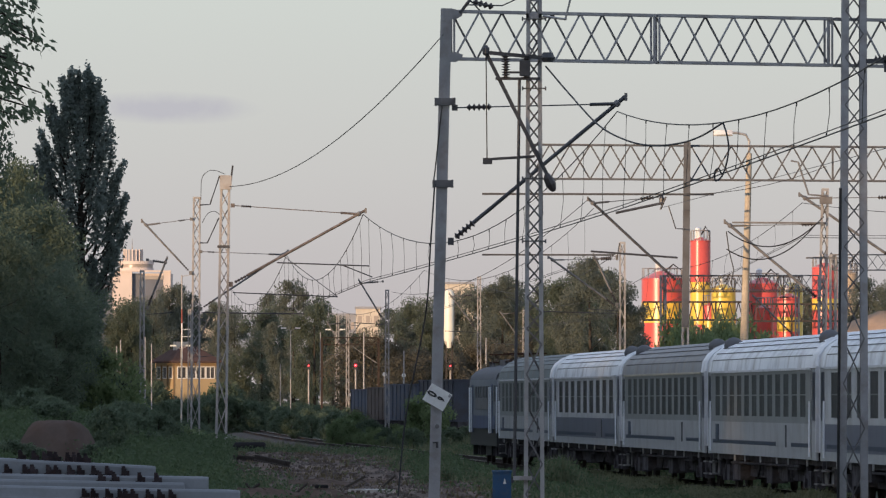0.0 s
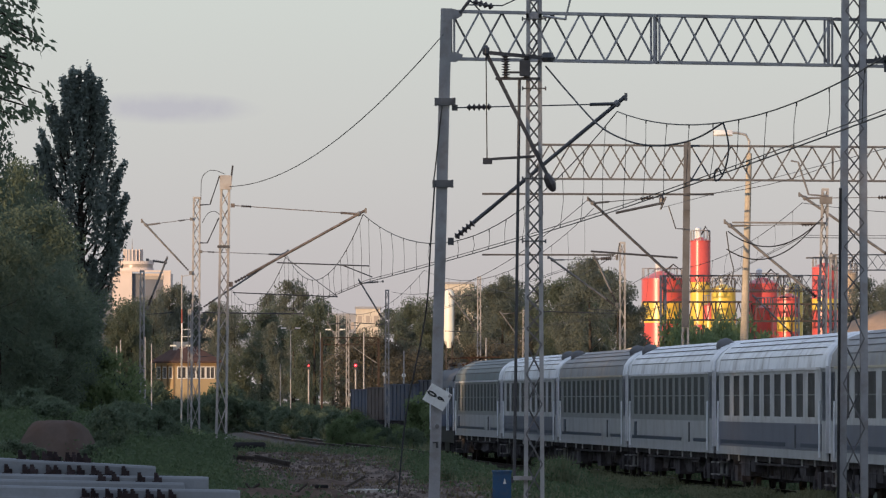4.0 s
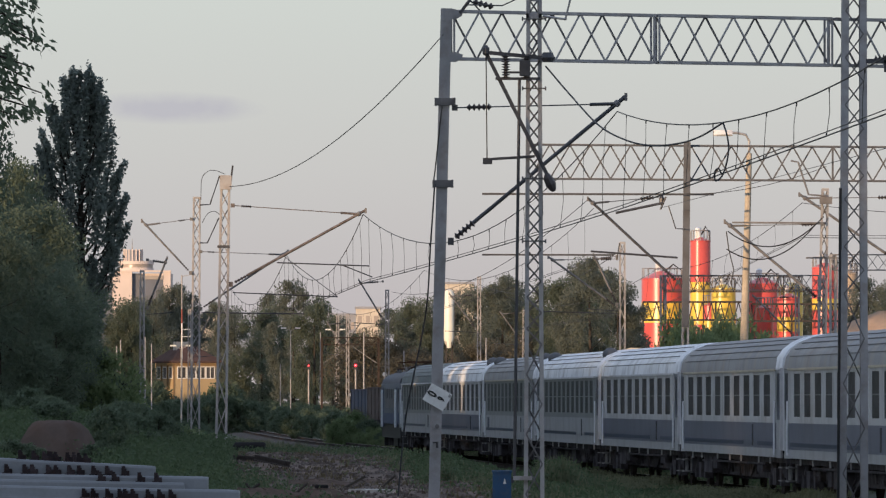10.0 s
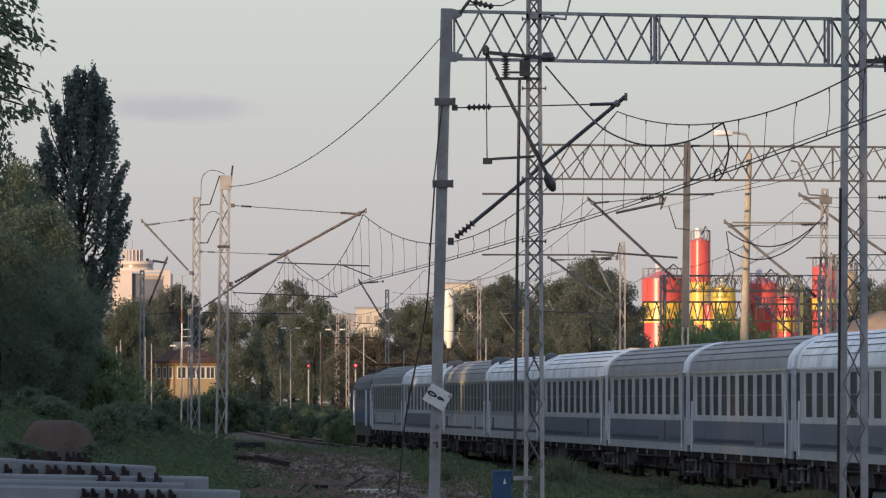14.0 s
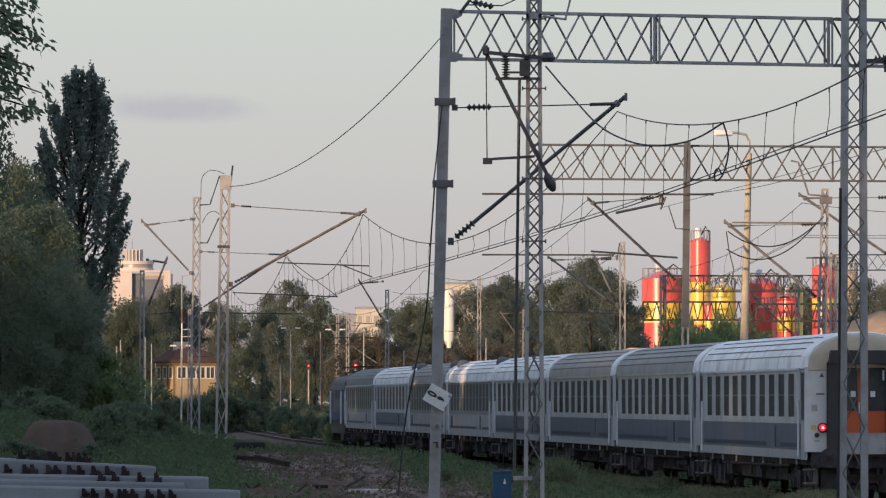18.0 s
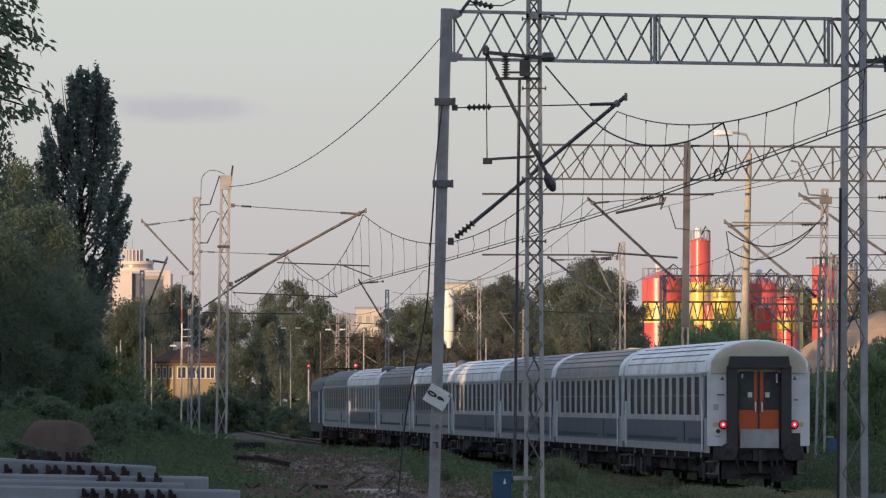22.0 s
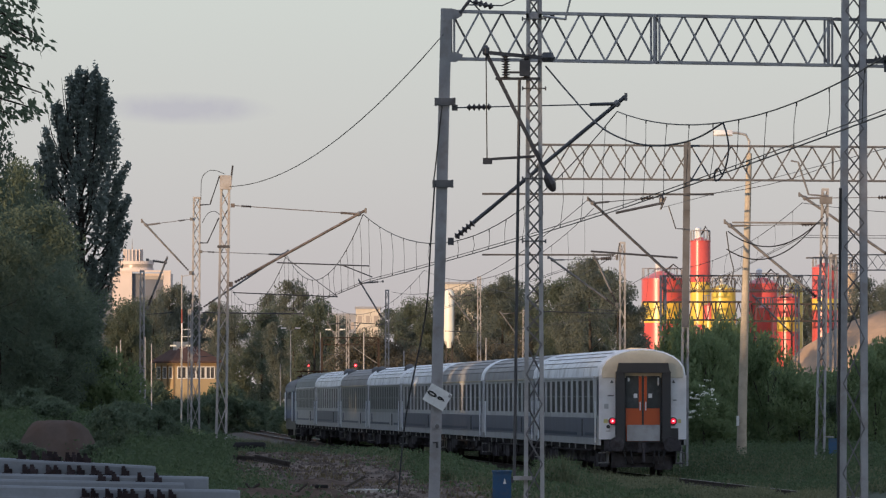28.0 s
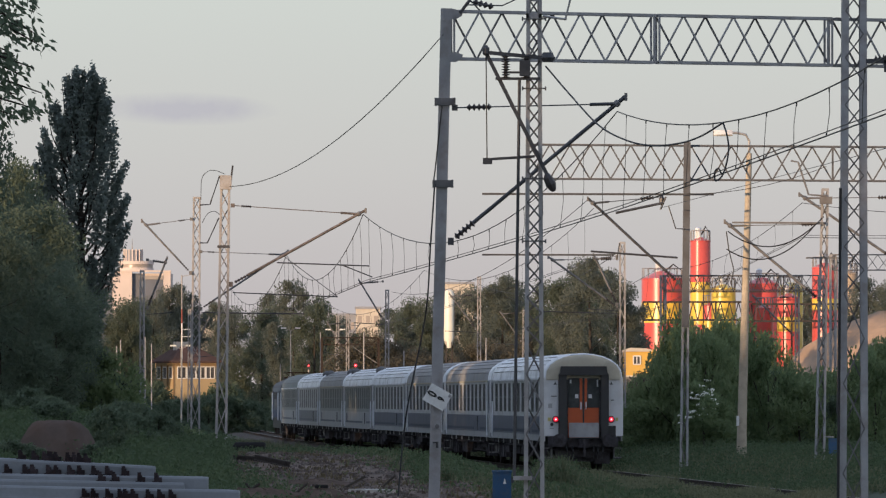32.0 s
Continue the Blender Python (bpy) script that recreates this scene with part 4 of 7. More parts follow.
def switch_mast():
    x, y = 1.74, 138.0
    t = lattice_mast(x, y, 0.4, 10.15, 0.40, 0.285, 0.078, 0.30, STEEL, "lattice steel mast carrying a pole-top disconnector", deep=0.26)
    part("mast_head", Mesh().box((x, y - 0.18, 9.80), (0.30, 0.05, 0.10)).box((x - 0.12, y - 0.18, 10.06), (0.06, 0.05, 0.6)).box((x + 0.12, y - 0.18, 10.06), (0.06, 0.05, 0.6)).box((x, y - 0.17, 10.30), (0.30, 0.05, 0.12)), STEEL_PALE, t, "pale mast head")
    m = Mesh().beam((0.82, y - 0.3, 9.10), (2.14, y - 0.3, 8.98), 0.07, 0.07).lathe((0.82, y - 0.3, 9.04), [(0.03, 0), (0.07, 0.04), (0.07, 0.14), (0.03, 0.2)], 10)
    part("switch_beam", m, STEEL_DARK, t, "dark disconnector beam")
    for px in (1.20, 1.58):
        part("insulator", insulator(Mesh(), (px, y - 0.3, 8.60), (px, y - 0.3, 9.05), 0.09, 9), INSULATOR, t, "brown post insulator", True)
    part("switch_frame", Mesh().beam((1.0, y - 0.3, 8.60), (1.85, y - 0.3, 8.60), 0.06, 0.05).beam((1.2, y - 0.3, 8.72), (1.55, y - 0.3, 8.72), 0.05, 0.04), STEEL_DARK, t)
    part("switch_motor", Mesh().box((1.56, y - 0.3, 8.80), (0.2, 0.2, 0.30)).lathe((2.0, y - 0.3, 9.0), [(0.1, -0.08), (0.14, 0), (0.1, 0.1)], 10), STEEL_DARK, t)
    part("strut", Mesh().beam((0.82, y - 0.25, 9.10), (2.06, y - 0.25, 6.62), 0.07, 0.07), STEEL_DARK, t, "long slanted strut")
    part("strut_end", Mesh().lathe((2.12, y - 0.25, 6.45), [(0.03, 0), (0.07, 0.05), (0.10, 0.14), (0.09, 0.28), (0.05, 0.36)], 8, (-0.45, 0, 1)), INSULATOR, t)
    part("side_arm", Mesh().beam((0.80, y - 0.2, 7.06), (1.75, y - 0.2, 7.12), 0.07, 0.05).box((0.85, y - 0.2, 7.03), (0.18, 0.1, 0.12)), STEEL_DARK, t)
    part("hanging_wire", Mesh().tube((0.82, y - 0.3, 9.05), (0.84, y - 0.2, 7.06), 0.012, n=5), WIRE, t)
    part("drive_rod", Mesh().tube((1.46, y - 0.25, 8.6), (1.36, y - 0.25, 1.0), 0.03), STEEL_DARK, t, "switch drive rod")
    for z in (9.75, 8.42, 6.70, 5.50):
        part("clamp", Mesh().box((x, y - 0.17, z), (0.46, 0.03, 0.028)).box((x - 0.22, y - 0.17, z), (0.03, 0.05, 0.075)).box((x + 0.22, y - 0.17, z), (0.03, 0.05, 0.075)), STEEL_MID, t)
    part("horn_arm", Mesh().sweep([(1.9, y - 0.2, 9.80), (2.34, y - 0.2, 9.74), (2.46, y - 0.2, 10.25)], 0.03, 5), STEEL, t)
    part("long_cable", Mesh().sweep(curve([(1.96, 137.6, 8.83), (2.43, 136, 8.18), (2.87, 133, 7.53), (3.27, 130, 7.16), (3.67, 128, 6.98), (4.12, 126.5, 6.96), (4.48, 125.5, 7.05), (4.83, 124.5, 7.25)]), 0.017, 5), RUBBER, t, "black jumper cable")
    part("bracket_shelf", Mesh().box((1.52, y - 0.2, 0.98), (0.36, 0.2, 0.08)), STEEL_PALE, t)
    b = thing("drive_box", (1.14, 139.7, 0.3), "blue enamelled switch drive box on a post", "cabinet")
    part("cabinet", Mesh().box((1.14, 139.7, 0.76), (0.36, 0.28, 0.62)), BLUE, b, "blue steel cabinet")
    part("lid", Mesh().box((1.14, 139.7, 1.09), (0.39, 0.31, 0.04)), BLUE, b)
    part("label", Mesh().ring([[(1.19 + dx, 139.55 + q, 0.90 + dz) for dx, dz in ((-0.03, -0.05), (0.03, -0.05), (0.0, 0.06))] for q in (0.0, 0.012)]), SIGN, b, "small white warning label")
    part("foot", Mesh().box((1.14, 139.7, 0.30), (0.12, 0.12, 0.40)), STEEL_DARK, b)
    part("hinge", Mesh().box((0.95, 139.58, 0.62), (0.03, 0.03, 0.10)).box((1.34, 139.58, 0.92), (0.05, 0.04, 0.10)), STEEL_DARK, b)


switch_mast()

# the two masts beside the torn-up track
A = lattice_mast(-6.77, 220, 0.8, 9.3, 0.37, 0.30, 0.068, 0.48, STEEL_PALE, "pale lattice mast with long cantilever beside the torn-up track", 0.14, deep=0.28)
part("mast_head", Mesh().box((-6.62, 219.8, 9.10), (0.36, 0.06, 0.42)), STEEL_PALE, A, "sheet mast head")
part("lightning_rod", Mesh().sweep([(-6.48, 219.8, 8.9), (-6.44, 219.8, 9.3), (-6.40, 219.8, 9.62)], 0.03, 5), STEEL_DARK, A)
part("collar", Mesh().box((-6.68, 219.8, 7.15), (0.38, 0.08, 0.08)), STEEL_DARK, A)
cantilever(A, (-6.45, 219.7, 6.0), (-2.35, 219.7, 8.26), (-6.40, 219.7, 8.40), ri=0.042, material=STEEL_RUSTY, ins=0.62)
part("steady_arm", Mesh().tube((-6.4, 219.7, 5.75), (-3.2, 219.7, 5.62), 0.017).tube((-3.2, 219.7, 5.62), (-4.9, 219.7, 6.9), 0.012, n=5), STEEL_DARK, A)
part("registration_arm", Mesh().tube((-5.05, 219.7, 6.66), (-2.25, 219.7, 6.56), 0.02).tube((-3.1, 219.7, 6.6), (-2.15, 219.7, 6.22), 0.018), STEEL_DARK, A)
B = lattice_mast(-9.68, 282, 0.8, 10.4, 0.38, 0.30, 0.065, 0.48, STEEL_PALE, "pale lattice mast with a cantilever on each side", 0.06, deep=0.26)
cantilever(B, (-9.85, 281.8, 7.45), (-11.76, 281.8, 9.50), (-9.82, 281.8, 9.55), ri=0.038, material=STEEL_MID, ins=0.55)
cantilever(B, (-9.45, 281.8, 6.05), (-6.05, 281.8, 8.30), (-9.45, 281.8, 8.28), ri=0.038, material=STEEL_MID, ins=0.55)
part("horn_arm", Mesh().sweep([(-9.5, 281.8, 10.1), (-9.1, 281.8, 10.12), (-8.72, 281.8, 11.25)], 0.03, 5), STEEL_DARK, B)
part("horn_arm", Mesh().sweep([(-9.5, 281.8, 8.62), (-9.2, 281.8, 8.62), (-8.75, 281.8, 9.6)], 0.03, 5), STEEL_DARK, B)
part("jumper", Mesh().sweep(curve([(-9.45, 281.8, 10.3), (-9.42, 281.8, 11.1), (-9.2, 281.8, 11.4), (-8.9, 281.8, 11.45), (-8.5, 281.8, 11.3)]), 0.013, 5), RUBBER, B)
part("jumper", Mesh().sweep(curve([(-9.4, 281.8, 9.4), (-9.2, 281.8, 9.75), (-8.9, 281.8, 9.85), (-8.6, 281.8, 9.6)]), 0.012, 5), RUBBER, B)
part("steady_arm", Mesh().tube((-9.4, 281.8, 5.9), (-5.4, 281.8, 5.85), 0.025), STEEL_DARK, B)

# masts further up the line
R1 = lattice_mast(12.77, 245, 0.2, 9.64, 0.365, 0.25, 0.075, 0.5, STEEL_GREY, "grey lattice mast beside the far track with two arms", 0.20, deep=0.24)
cantilever(R1, (12.75, 244.8, 5.9), (9.55, 244.8, 8.55), (12.9, 244.8, 8.45), material=STEEL_MID)
part("cross_arm", Mesh().beam((9.8, 244.7, 8.50), (12.9, 244.7, 8.48), 0.07, 0.06), STEEL_MID, R1)
part("horn_arm", Mesh().sweep([(13.0, 244.8, 9.4), (12.4, 244.8, 9.45), (12.05, 244.8, 10.55), (11.8, 244.8, 10.6)], 0.035, 5), STEEL_MID, R1)
part("drive_rod", Mesh().tube((13.5, 244.7, 8.8), (13.35, 244.7, 2.0), 0.03), STEEL_DARK, R1)
part("top_bracket", Mesh().beam((12.3, 244.7, 7.3), (13.9, 244.7, 7.3), 0.05, 0.05).box((12.98, 244.7, 9.25), (0.42, 0.2, 0.25)), STEEL_MID, R1)
R2 = lattice_mast(15.95, 250, 0.2, 9.9, 0.4, 0.3, 0.08, 0.6, STEEL_GREY, "grey lattice mast with a long cantilever", 0.0, deep=0.26)
cantilever(R2, (15.77, 249.8, 7.25), (12.33, 249.8, 9.61), (15.8, 249.8, 9.5), material=STEEL_MID)
bx = thing("drive_box", (13.3, 243, 0.3), "blue switch drive box half hidden by the mast", "cabinet")
part("cabinet", Mesh().box((13.16, 244.0, 0.93), (0.27, 0.3, 0.52)), BLUE, bx, "blue steel cabinet")
part("arm", Mesh().beam((12.85, 244.0, 1.24), (13.2, 244.0, 1.24), 0.04, 0.04).box((13.16, 244.0, 0.42), (0.1, 0.1, 0.55)), STEEL_PALE, bx)
for (x, y, z1, w, arms) in ((8.2, 330, 9.7, 0.46, ((6.87, 9.16), (4.8, 9.04))), (2.4, 480, 10.7, 0.42, ((0.4, 9.6),)), (-3.25, 420, 8.9, 0.40, ((-4.9, 9.5),)), (-13.75, 330, 8.4, 0.36, ((-12.6, 9.0),)),
                            (-7.4, 560, 9.2, 0.4, ((-9.0, 8.6),)), (-8.9, 610, 9.6, 0.4, ((-7.0, 9.0),)), (-16.5, 470, 8.4, 0.36, ((-15.2, 7.9),)), (6.3, 560, 9.5, 0.42, ((4.4, 9.4),)), (20.6, 420, 9.2, 0.42, ((18.0, 8.6),))):
    M = lattice_mast(x, y, 0.0, z1, w * 0.74, w * 0.6, w * 0.16, 0.6, STEEL_PALE, "weathered lattice catenary mast up the line", 0.0, deep=0.3)
    for ax, az in arms:
        s = 1 if ax > x else -1
        cantilever(M, (x + s * 0.25, y - 0.2, az - 2.3), (ax, y - 0.2, az), (x + s * 0.25, y - 0.2, az - 0.1), material=STEEL_MID)
        part("steady_arm", Mesh().tube((x + s * 0.2, y - 0.2, az - 2.6), (ax + s * 0.3, y - 0.2, az - 2.5), 0.022), STEEL_DARK, M)


# ---- wires ----
def wire(name, pts, r, label, material=WIRE):
    return single(name, Mesh().sweep(pts, r, 5), material, label, "cable", "overhead wires")


def catenary(supports, lows, drops, step, r=0.011, double=True):
    """A messenger wire between its supports, the contact wire below it, and droppers."""
    t = thing("overhead_line", supports[0], "messenger wire with droppers over a contact wire", "overhead wire", "overhead wires")
    for i in range(len(supports) - 1):
        drop = drops[i]
        a, b, c, d = Vector(supports[i]), Vector(supports[i + 1]), Vector(lows[i]), Vector(lows[i + 1])
        part("messenger_wire", Mesh().sweep(sag(a, b, drop, 24), r, 5), WIRE, t)
        part("contact_wire", Mesh().sweep(sag(c, d, 0.05, 8), r, 5), WIRE, t)
        if double:
            o = Vector((0.05, 0, 0.08))
            part("contact_wire", Mesh().sweep(sag(c + o, d + o, 0.05, 8), r * 0.75, 5), WIRE, t)
        n = max(3, int((b - a).length / step))
        for k in range(n):
            f = (k + 0.5) / n
            p = a.lerp(b, f) - Vector((0, 0, 4 * drop * f * (1 - f)))
            q = c.lerp(d, f) - Vector((0, 0, 0.2 * f * (1 - f)))
            if p.z > q.z + 0.1:
                dr = part("dropper", Mesh().sweep([p, p.lerp(q, 0.5) + Vector((random.uniform(-0.05, 0.05), 0, 0)), q], r * 0.45, 4), WIRE, t)
                part("clip", Mesh().box(p - Vector((0, 0, 0.03)), (0.022, 0.022, 0.07)), WIRE, dr)
                part("clip", Mesh().box(q + Vector((0, 0, 0.02)), (0.022, 0.022, 0.05)), WIRE, dr)
    return t


catenary([(7.5, 78, 8.4), (3.57, 147.9, 8.38), (-2.43, 219.7, 8.13), (-6.1, 281.6, 8.15), (-10.2, 345, 8.0)], [(7.48, 78, 6.58), (3.50, 147.9, 6.34), (-2.38, 219.7, 6.05), (-6.08, 281.6, 5.95), (-10.18, 345, 5.9)], (1.26, 1.67, 1.45, 1.4), 4.4, 0.0125)
catenary([(5.2, 249.3, 9.1), (-0.9, 345, 8.7), (-7.0, 440, 8.4)], [(5.2, 249.3, 7.3), (-0.88, 345, 6.6), (-6.95, 440, 6.4)], (1.3, 1.3), 7.0, 0.011)
catenary([(20.0, 180, 7.7), (12.42, 249.6, 9.3), (9.8, 330, 8.5), (3.5, 420, 8.6)], [(19.9, 180, 6.6), (12.4, 249.6, 8.1), (9.6, 330, 6.6), (3.4, 420, 6.5)], (0.5, 0.7, 1.1), 8.0, 0.011)
wire("earth_wire", [(7.56, 249, 9.12), (9.53, 215, 9.01), (11.05, 180, 8.75)], 0.009, "thin wire rising from the cross beam")
wire("jumper_cable", curve([(4.83, 124.5, 7.25), (4.89, 124.4, 7.05), (4.92, 124.3, 6.81), (4.88, 124.2, 6.55), (4.8, 124.2, 6.32), (4.69, 124.2, 6.24), (4.68, 124.2, 6.39), (4.74, 124.2, 6.45), (4.79, 124.2, 6.36)]), 0.016, "black looped jumper cable under the messenger wire", RUBBER)
wire("jumper_cable", sag((9.65, 244.6, 8.2), (12.9, 244.6, 8.7), 0.75, 14), 0.022, "black sagging jumper cable beside the mast", RUBBER)
wire("jumper_cable", sag((9.6, 244.6, 7.6), (12.6, 244.6, 8.4), 0.7, 14), 0.022, "black sagging jumper cable beside the mast", RUBBER)
wire("jumper_cable", [(9.6, 244.6, 8.2), (9.68, 244.6, 7.6), (9.85, 244.6, 6.9), (9.75, 244.6, 6.4)], 0.02, "black hanging jumper cable by the arm", RUBBER)
wire("earth_wire", sag((8.3, 249.3, 9.6), (13.0, 244.8, 10.4), 0.25, 10), 0.011, "thin wire between gantry and mast")
wire("earth_wire", sag((5.0, 249.3, 9.4), (-3.0, 420, 8.8), 1.2, 20), 0.013, "thin wire running up the yard")
wire("earth_wire", sag((8.2, 330, 9.4), (2.4, 480, 10.2), 1.2, 20), 0.015, "thin wire running up the yard")
wire("feeder_wire", sag((0.0, 147.8, 9.95), (-6.5, 219.7, 8.98), 0.75, 24), 0.0115, "sagging feeder cable between post and mast")
wire("feeder_wire", [(0.5, 147.5, 10.55), (1.2, 146, 10.45), (2.2, 140, 10.6), (4.0, 120, 10.9)], 0.014, "feeder cable above the gantry", RUBBER)


# ---- lamp post ----
POST_CONCRETE = mat("weathered_beige_concrete", (0.47, 0.40, 0.31), 0.85, 0, 0.14, 2.0, 30, 0.3, (0.30, 0.25, 0.20), 0.45)


def lamp_post():
    t = thing("lamp_post", (10.5, 255, 0.3), "tall tapered concrete lamp post with one curved arm", "street lamp")
    part("post", Mesh().sweep([(10.53, 255, 0.0), (10.56, 255, 1.8), (10.82, 255, 11.2)], [0.19, 0.165, 0.098], 14), POST_CONCRETE, t, "tapered spun concrete post", True)
    part("arm", Mesh().sweep([(10.82, 255, 11.1), (10.82, 255, 11.65), (10.70, 255, 11.86), (10.40, 255, 11.92), (10.10, 255, 11.93)], 0.045, 8), STEEL_GREY, t, "curved steel arm", True)
    h = Mesh().ring([[(9.55 + q, 255 + s * 0.16 * w, 11.86 + dz) for s, dz in ((-1, 0), (-0.6, 0.16), (0.6, 0.16), (1, 0), (0.6, -0.05), (-0.6, -0.05))] for q, w in ((0, 0.4), (0.15, 0.9), (0.5, 1.0), (0.68, 0.4))])
    part("lamp_head", h, END_WHITE, t, "pale lamp head", True)
    part("small_plate", Mesh().box((10.40, 254.76, 1.75), (0.10, 0.02, 0.35)), SIGN, t, "small white plate")


lamp_post()


# ---- concrete plant ----
SILO_RED = mat("red_silo_paint", (0.64, 0.100, 0.092), 0.32, 0, 0.10, 0.3, 5, 0, (0.35, 0.05, 0.04), 0.3, coat=0.3)
SILO_YELLOW = mat("yellow_silo_paint", (0.80, 0.55, 0.08), 0.32, 0, 0.10, 0.3, 5, 0, (0.45, 0.30, 0.05), 0.3, coat=0.3)
FRAME_DARK = mat("dark_frame_paint", (0.035, 0.028, 0.026), 0.7, 0.1, 0.2, 1, 10)


def silo(x, y, r, bands, bottom, vent=True):
    """A round silo of stacked colour bands: (colour, height of its top)."""
    main = "red" if bands[-1][0] is SILO_RED else "yellow" if bands[-1][0] is SILO_YELLOW else "tan"
    t = thing("silo", (x, y, 0), f"tall round {main} silo with painted bands and top vents", "silo", "silos of the concrete plant")
    z = bottom
    part("hopper", Mesh().lathe((x, y, bottom - r * 1.3), [(0.25, 0), (r, r * 1.3)], 20), bands[0][0], t, "cone-shaped hopper", True)
    for colour, top in bands:
        part("shell_band", Mesh().lathe((x, y, z), [(r, 0), (r, top - z - 0.02)], 28), colour, t, "glossy painted band", True)
        part("seam_ring", Mesh().lathe((x, y, top - 0.08), [(r, 0), (r + 0.04, 0.02), (r + 0.04, 0.08), (r, 0.1)], 28), colour, t)
        z = top
    part("roof_cone", Mesh().lathe((x, y, z), [(r, 0), (r * 0.3, r * 0.35), (0.05, r * 0.38)], 24), bands[-1][0], t, "", True)
    if vent:
        part("filter", Mesh().lathe((x - r * 0.2, y, z + r * 0.2), [(0.3, 0), (0.3, 1.0), (0.1, 1.15)], 12), ROOF_WHITE, t, "silver dust filter", True)
        part("pipe", Mesh().sweep([(x + r * 0.9, y - 0.1, 3), (x + r * 0.9, y - 0.1, z + 0.8), (x + r * 0.5, y, z + 1.4), (x + 0.1, y, z + 0.6)], 0.09, 6), FRAME_DARK, t)
    n = 16
    for i in range(n):
        a, b = 2 * math.pi * i / n, 2 * math.pi * (i + 1) / n
        m = Mesh().tube((x + r * 0.96 * math.cos(a), y + r * 0.96 * math.sin(a), z), (x + r * 0.96 * math.cos(a), y + r * 0.96 * math.sin(a), z + 1.0), 0.035, n=4)
        m.tube((x + r * 0.96 * math.cos(a), y + r * 0.96 * math.sin(a), z + 1.0), (x + r * 0.96 * math.cos(b), y + r * 0.96 * math.sin(b), z + 1.0), 0.035, n=4)
        part("guard_rail", m, STEEL_PALE, t)
    for a in (0.8, 2.4, 3.9, 5.5):
        part("leg", Mesh().beam((x + r * math.cos(a), y + r * math.sin(a), 0), (x + r * math.cos(a), y + r * math.sin(a), bottom + 0.5), 0.3, 0.3), FRAME_DARK, t)
    return t


TAN_ = mat("tan_silo_paint", (0.38, 0.30, 0.22), 0.7, 0, 0.15, 0.4, 5, 0, (0.25, 0.2, 0.15), 0.4)
R_, Y_ = SILO_RED, SILO_YELLOW
silo(21.3, 700, 2.05, ((R_, 10.0), (Y_, 12.0), (R_, 14.3)), 4.5)
silo(24.85, 697, 0.98, ((R_, 9.8), (Y_, 13.9), (R_, 17.9)), 4.0)
silo(26.85, 691, 1.17, ((Y_, 13.2),), 4.0)
silo(25.7, 694, 0.75, ((R_, 9.0), (Y_, 10.2), (R_, 11.6)), 4.0, False)
silo(31.2, 705, 1.65, ((R_, 9.5), (R_, 13.9)), 4.0)
silo(31.0, 696, 0.85, ((Y_, 8.2), (R_, 11.4)), 4.0, False)
silo(33.2, 694, 1.11, ((R_, 9.1), (Y_, 10.5), (R_, 12.4)), 4.0)
silo(34.0, 708, 1.3, ((Y_, 11.0), (Y_, 13.6)), 4.0, False)
silo(36.5, 690, 1.24, ((R_, 11.1), (Y_, 12.2), (R_, 15.2)), 4.0)
silo(39.4, 700, 0.8, ((TAN_, 9.8), (TAN_, 14.8)), 4.0)


def plant_frame(x0, x1, y, z, h, n, k=1.0):
    t = thing("access_gallery", (x0, y, 0), "dark steel access gallery in front of the silos", "gallery")
    for zz in (z, z + h):
        part("rail_beam", Mesh().beam((x0, y, zz), (x1, y, zz), 0.18 * k, 0.18 * k), FRAME_DARK, t)
    for i in range(n):
        a, b = x0 + (x1 - x0) * i / n, x0 + (x1 - x0) * (i + 1) / n
        part("brace", Mesh().beam((a, y, z), ((a + b) / 2, y, z + h), 0.10 * k, 0.10 * k), FRAME_DARK, t)
        part("brace", Mesh().beam(((a + b) / 2, y, z + h), (b, y, z), 0.10 * k, 0.10 * k), FRAME_DARK, t)
        if i % 4 == 0:
            part("post", Mesh().beam((a, y, 0), (a, y, z + h), 0.16 * k, 0.16 * k), FRAME_DARK, t)


plant_frame(18.9, 29.2, 682, 10.1, 1.7, 12)
plant_frame(29.2, 40.5, 682.5, 10.0, 1.6, 12)
plant_frame(20.9, 34.2, 684.5, 12.8, 1.5, 14, 0.65)


def rubble_heap(name, x, y, r, h, material, label, category, dome=False):
    m = Mesh()
    rings = []
    n = 28
    for i in range(9):
        f = i / 8
        row = []
        for j in range(n):
            a = 2 * math.pi * j / n
            k = 1 + (0.45 if h < 0.7 else 0.18) * noise.noise((math.cos(a) * 2.5 + x, math.sin(a) * 2.5, f * 3))
            row.append((x + r * (1 - f) * k * math.cos(a), y + r * (1 - f) * k * math.sin(a), land(x, y) - 0.1 + h * (math.sin(min(1, f * (1.6 if h < 2 else 1.0)) * math.pi / 2) if dome else f ** 0.85) * (1 + (0.35 if h < 0.7 else 0.05) * noise.noise((math.cos(a) * 3, math.sin(a) * 3 + f * 4, x)))))
        rings.append(row)
    return single(name, m.ring(rings), material, label, category, smooth=True)


SAND = mat("pinkish_sand", (0.42, 0.29, 0.20), 0.95, 0, 0.15, 0.4, 6, 0.4, (0.30, 0.23, 0.18), 0.5)
rubble_heap("sand_hill", 36.5, 590, 13.0, 9.6, SAND, "large pale sand heap of the concrete plant", "sand heap", True)
EARTH = mat("reddish_earth", (0.100, 0.076, 0.065), 0.95, 0, 0.2, 0.8, 8, 0.5, (0.09, 0.06, 0.045), 0.5)
rubble_heap("earth_mound", -9.1, 170, 1.12, 1.10, EARTH, "reddish-brown earth mound among the weeds", "earth mound", True)

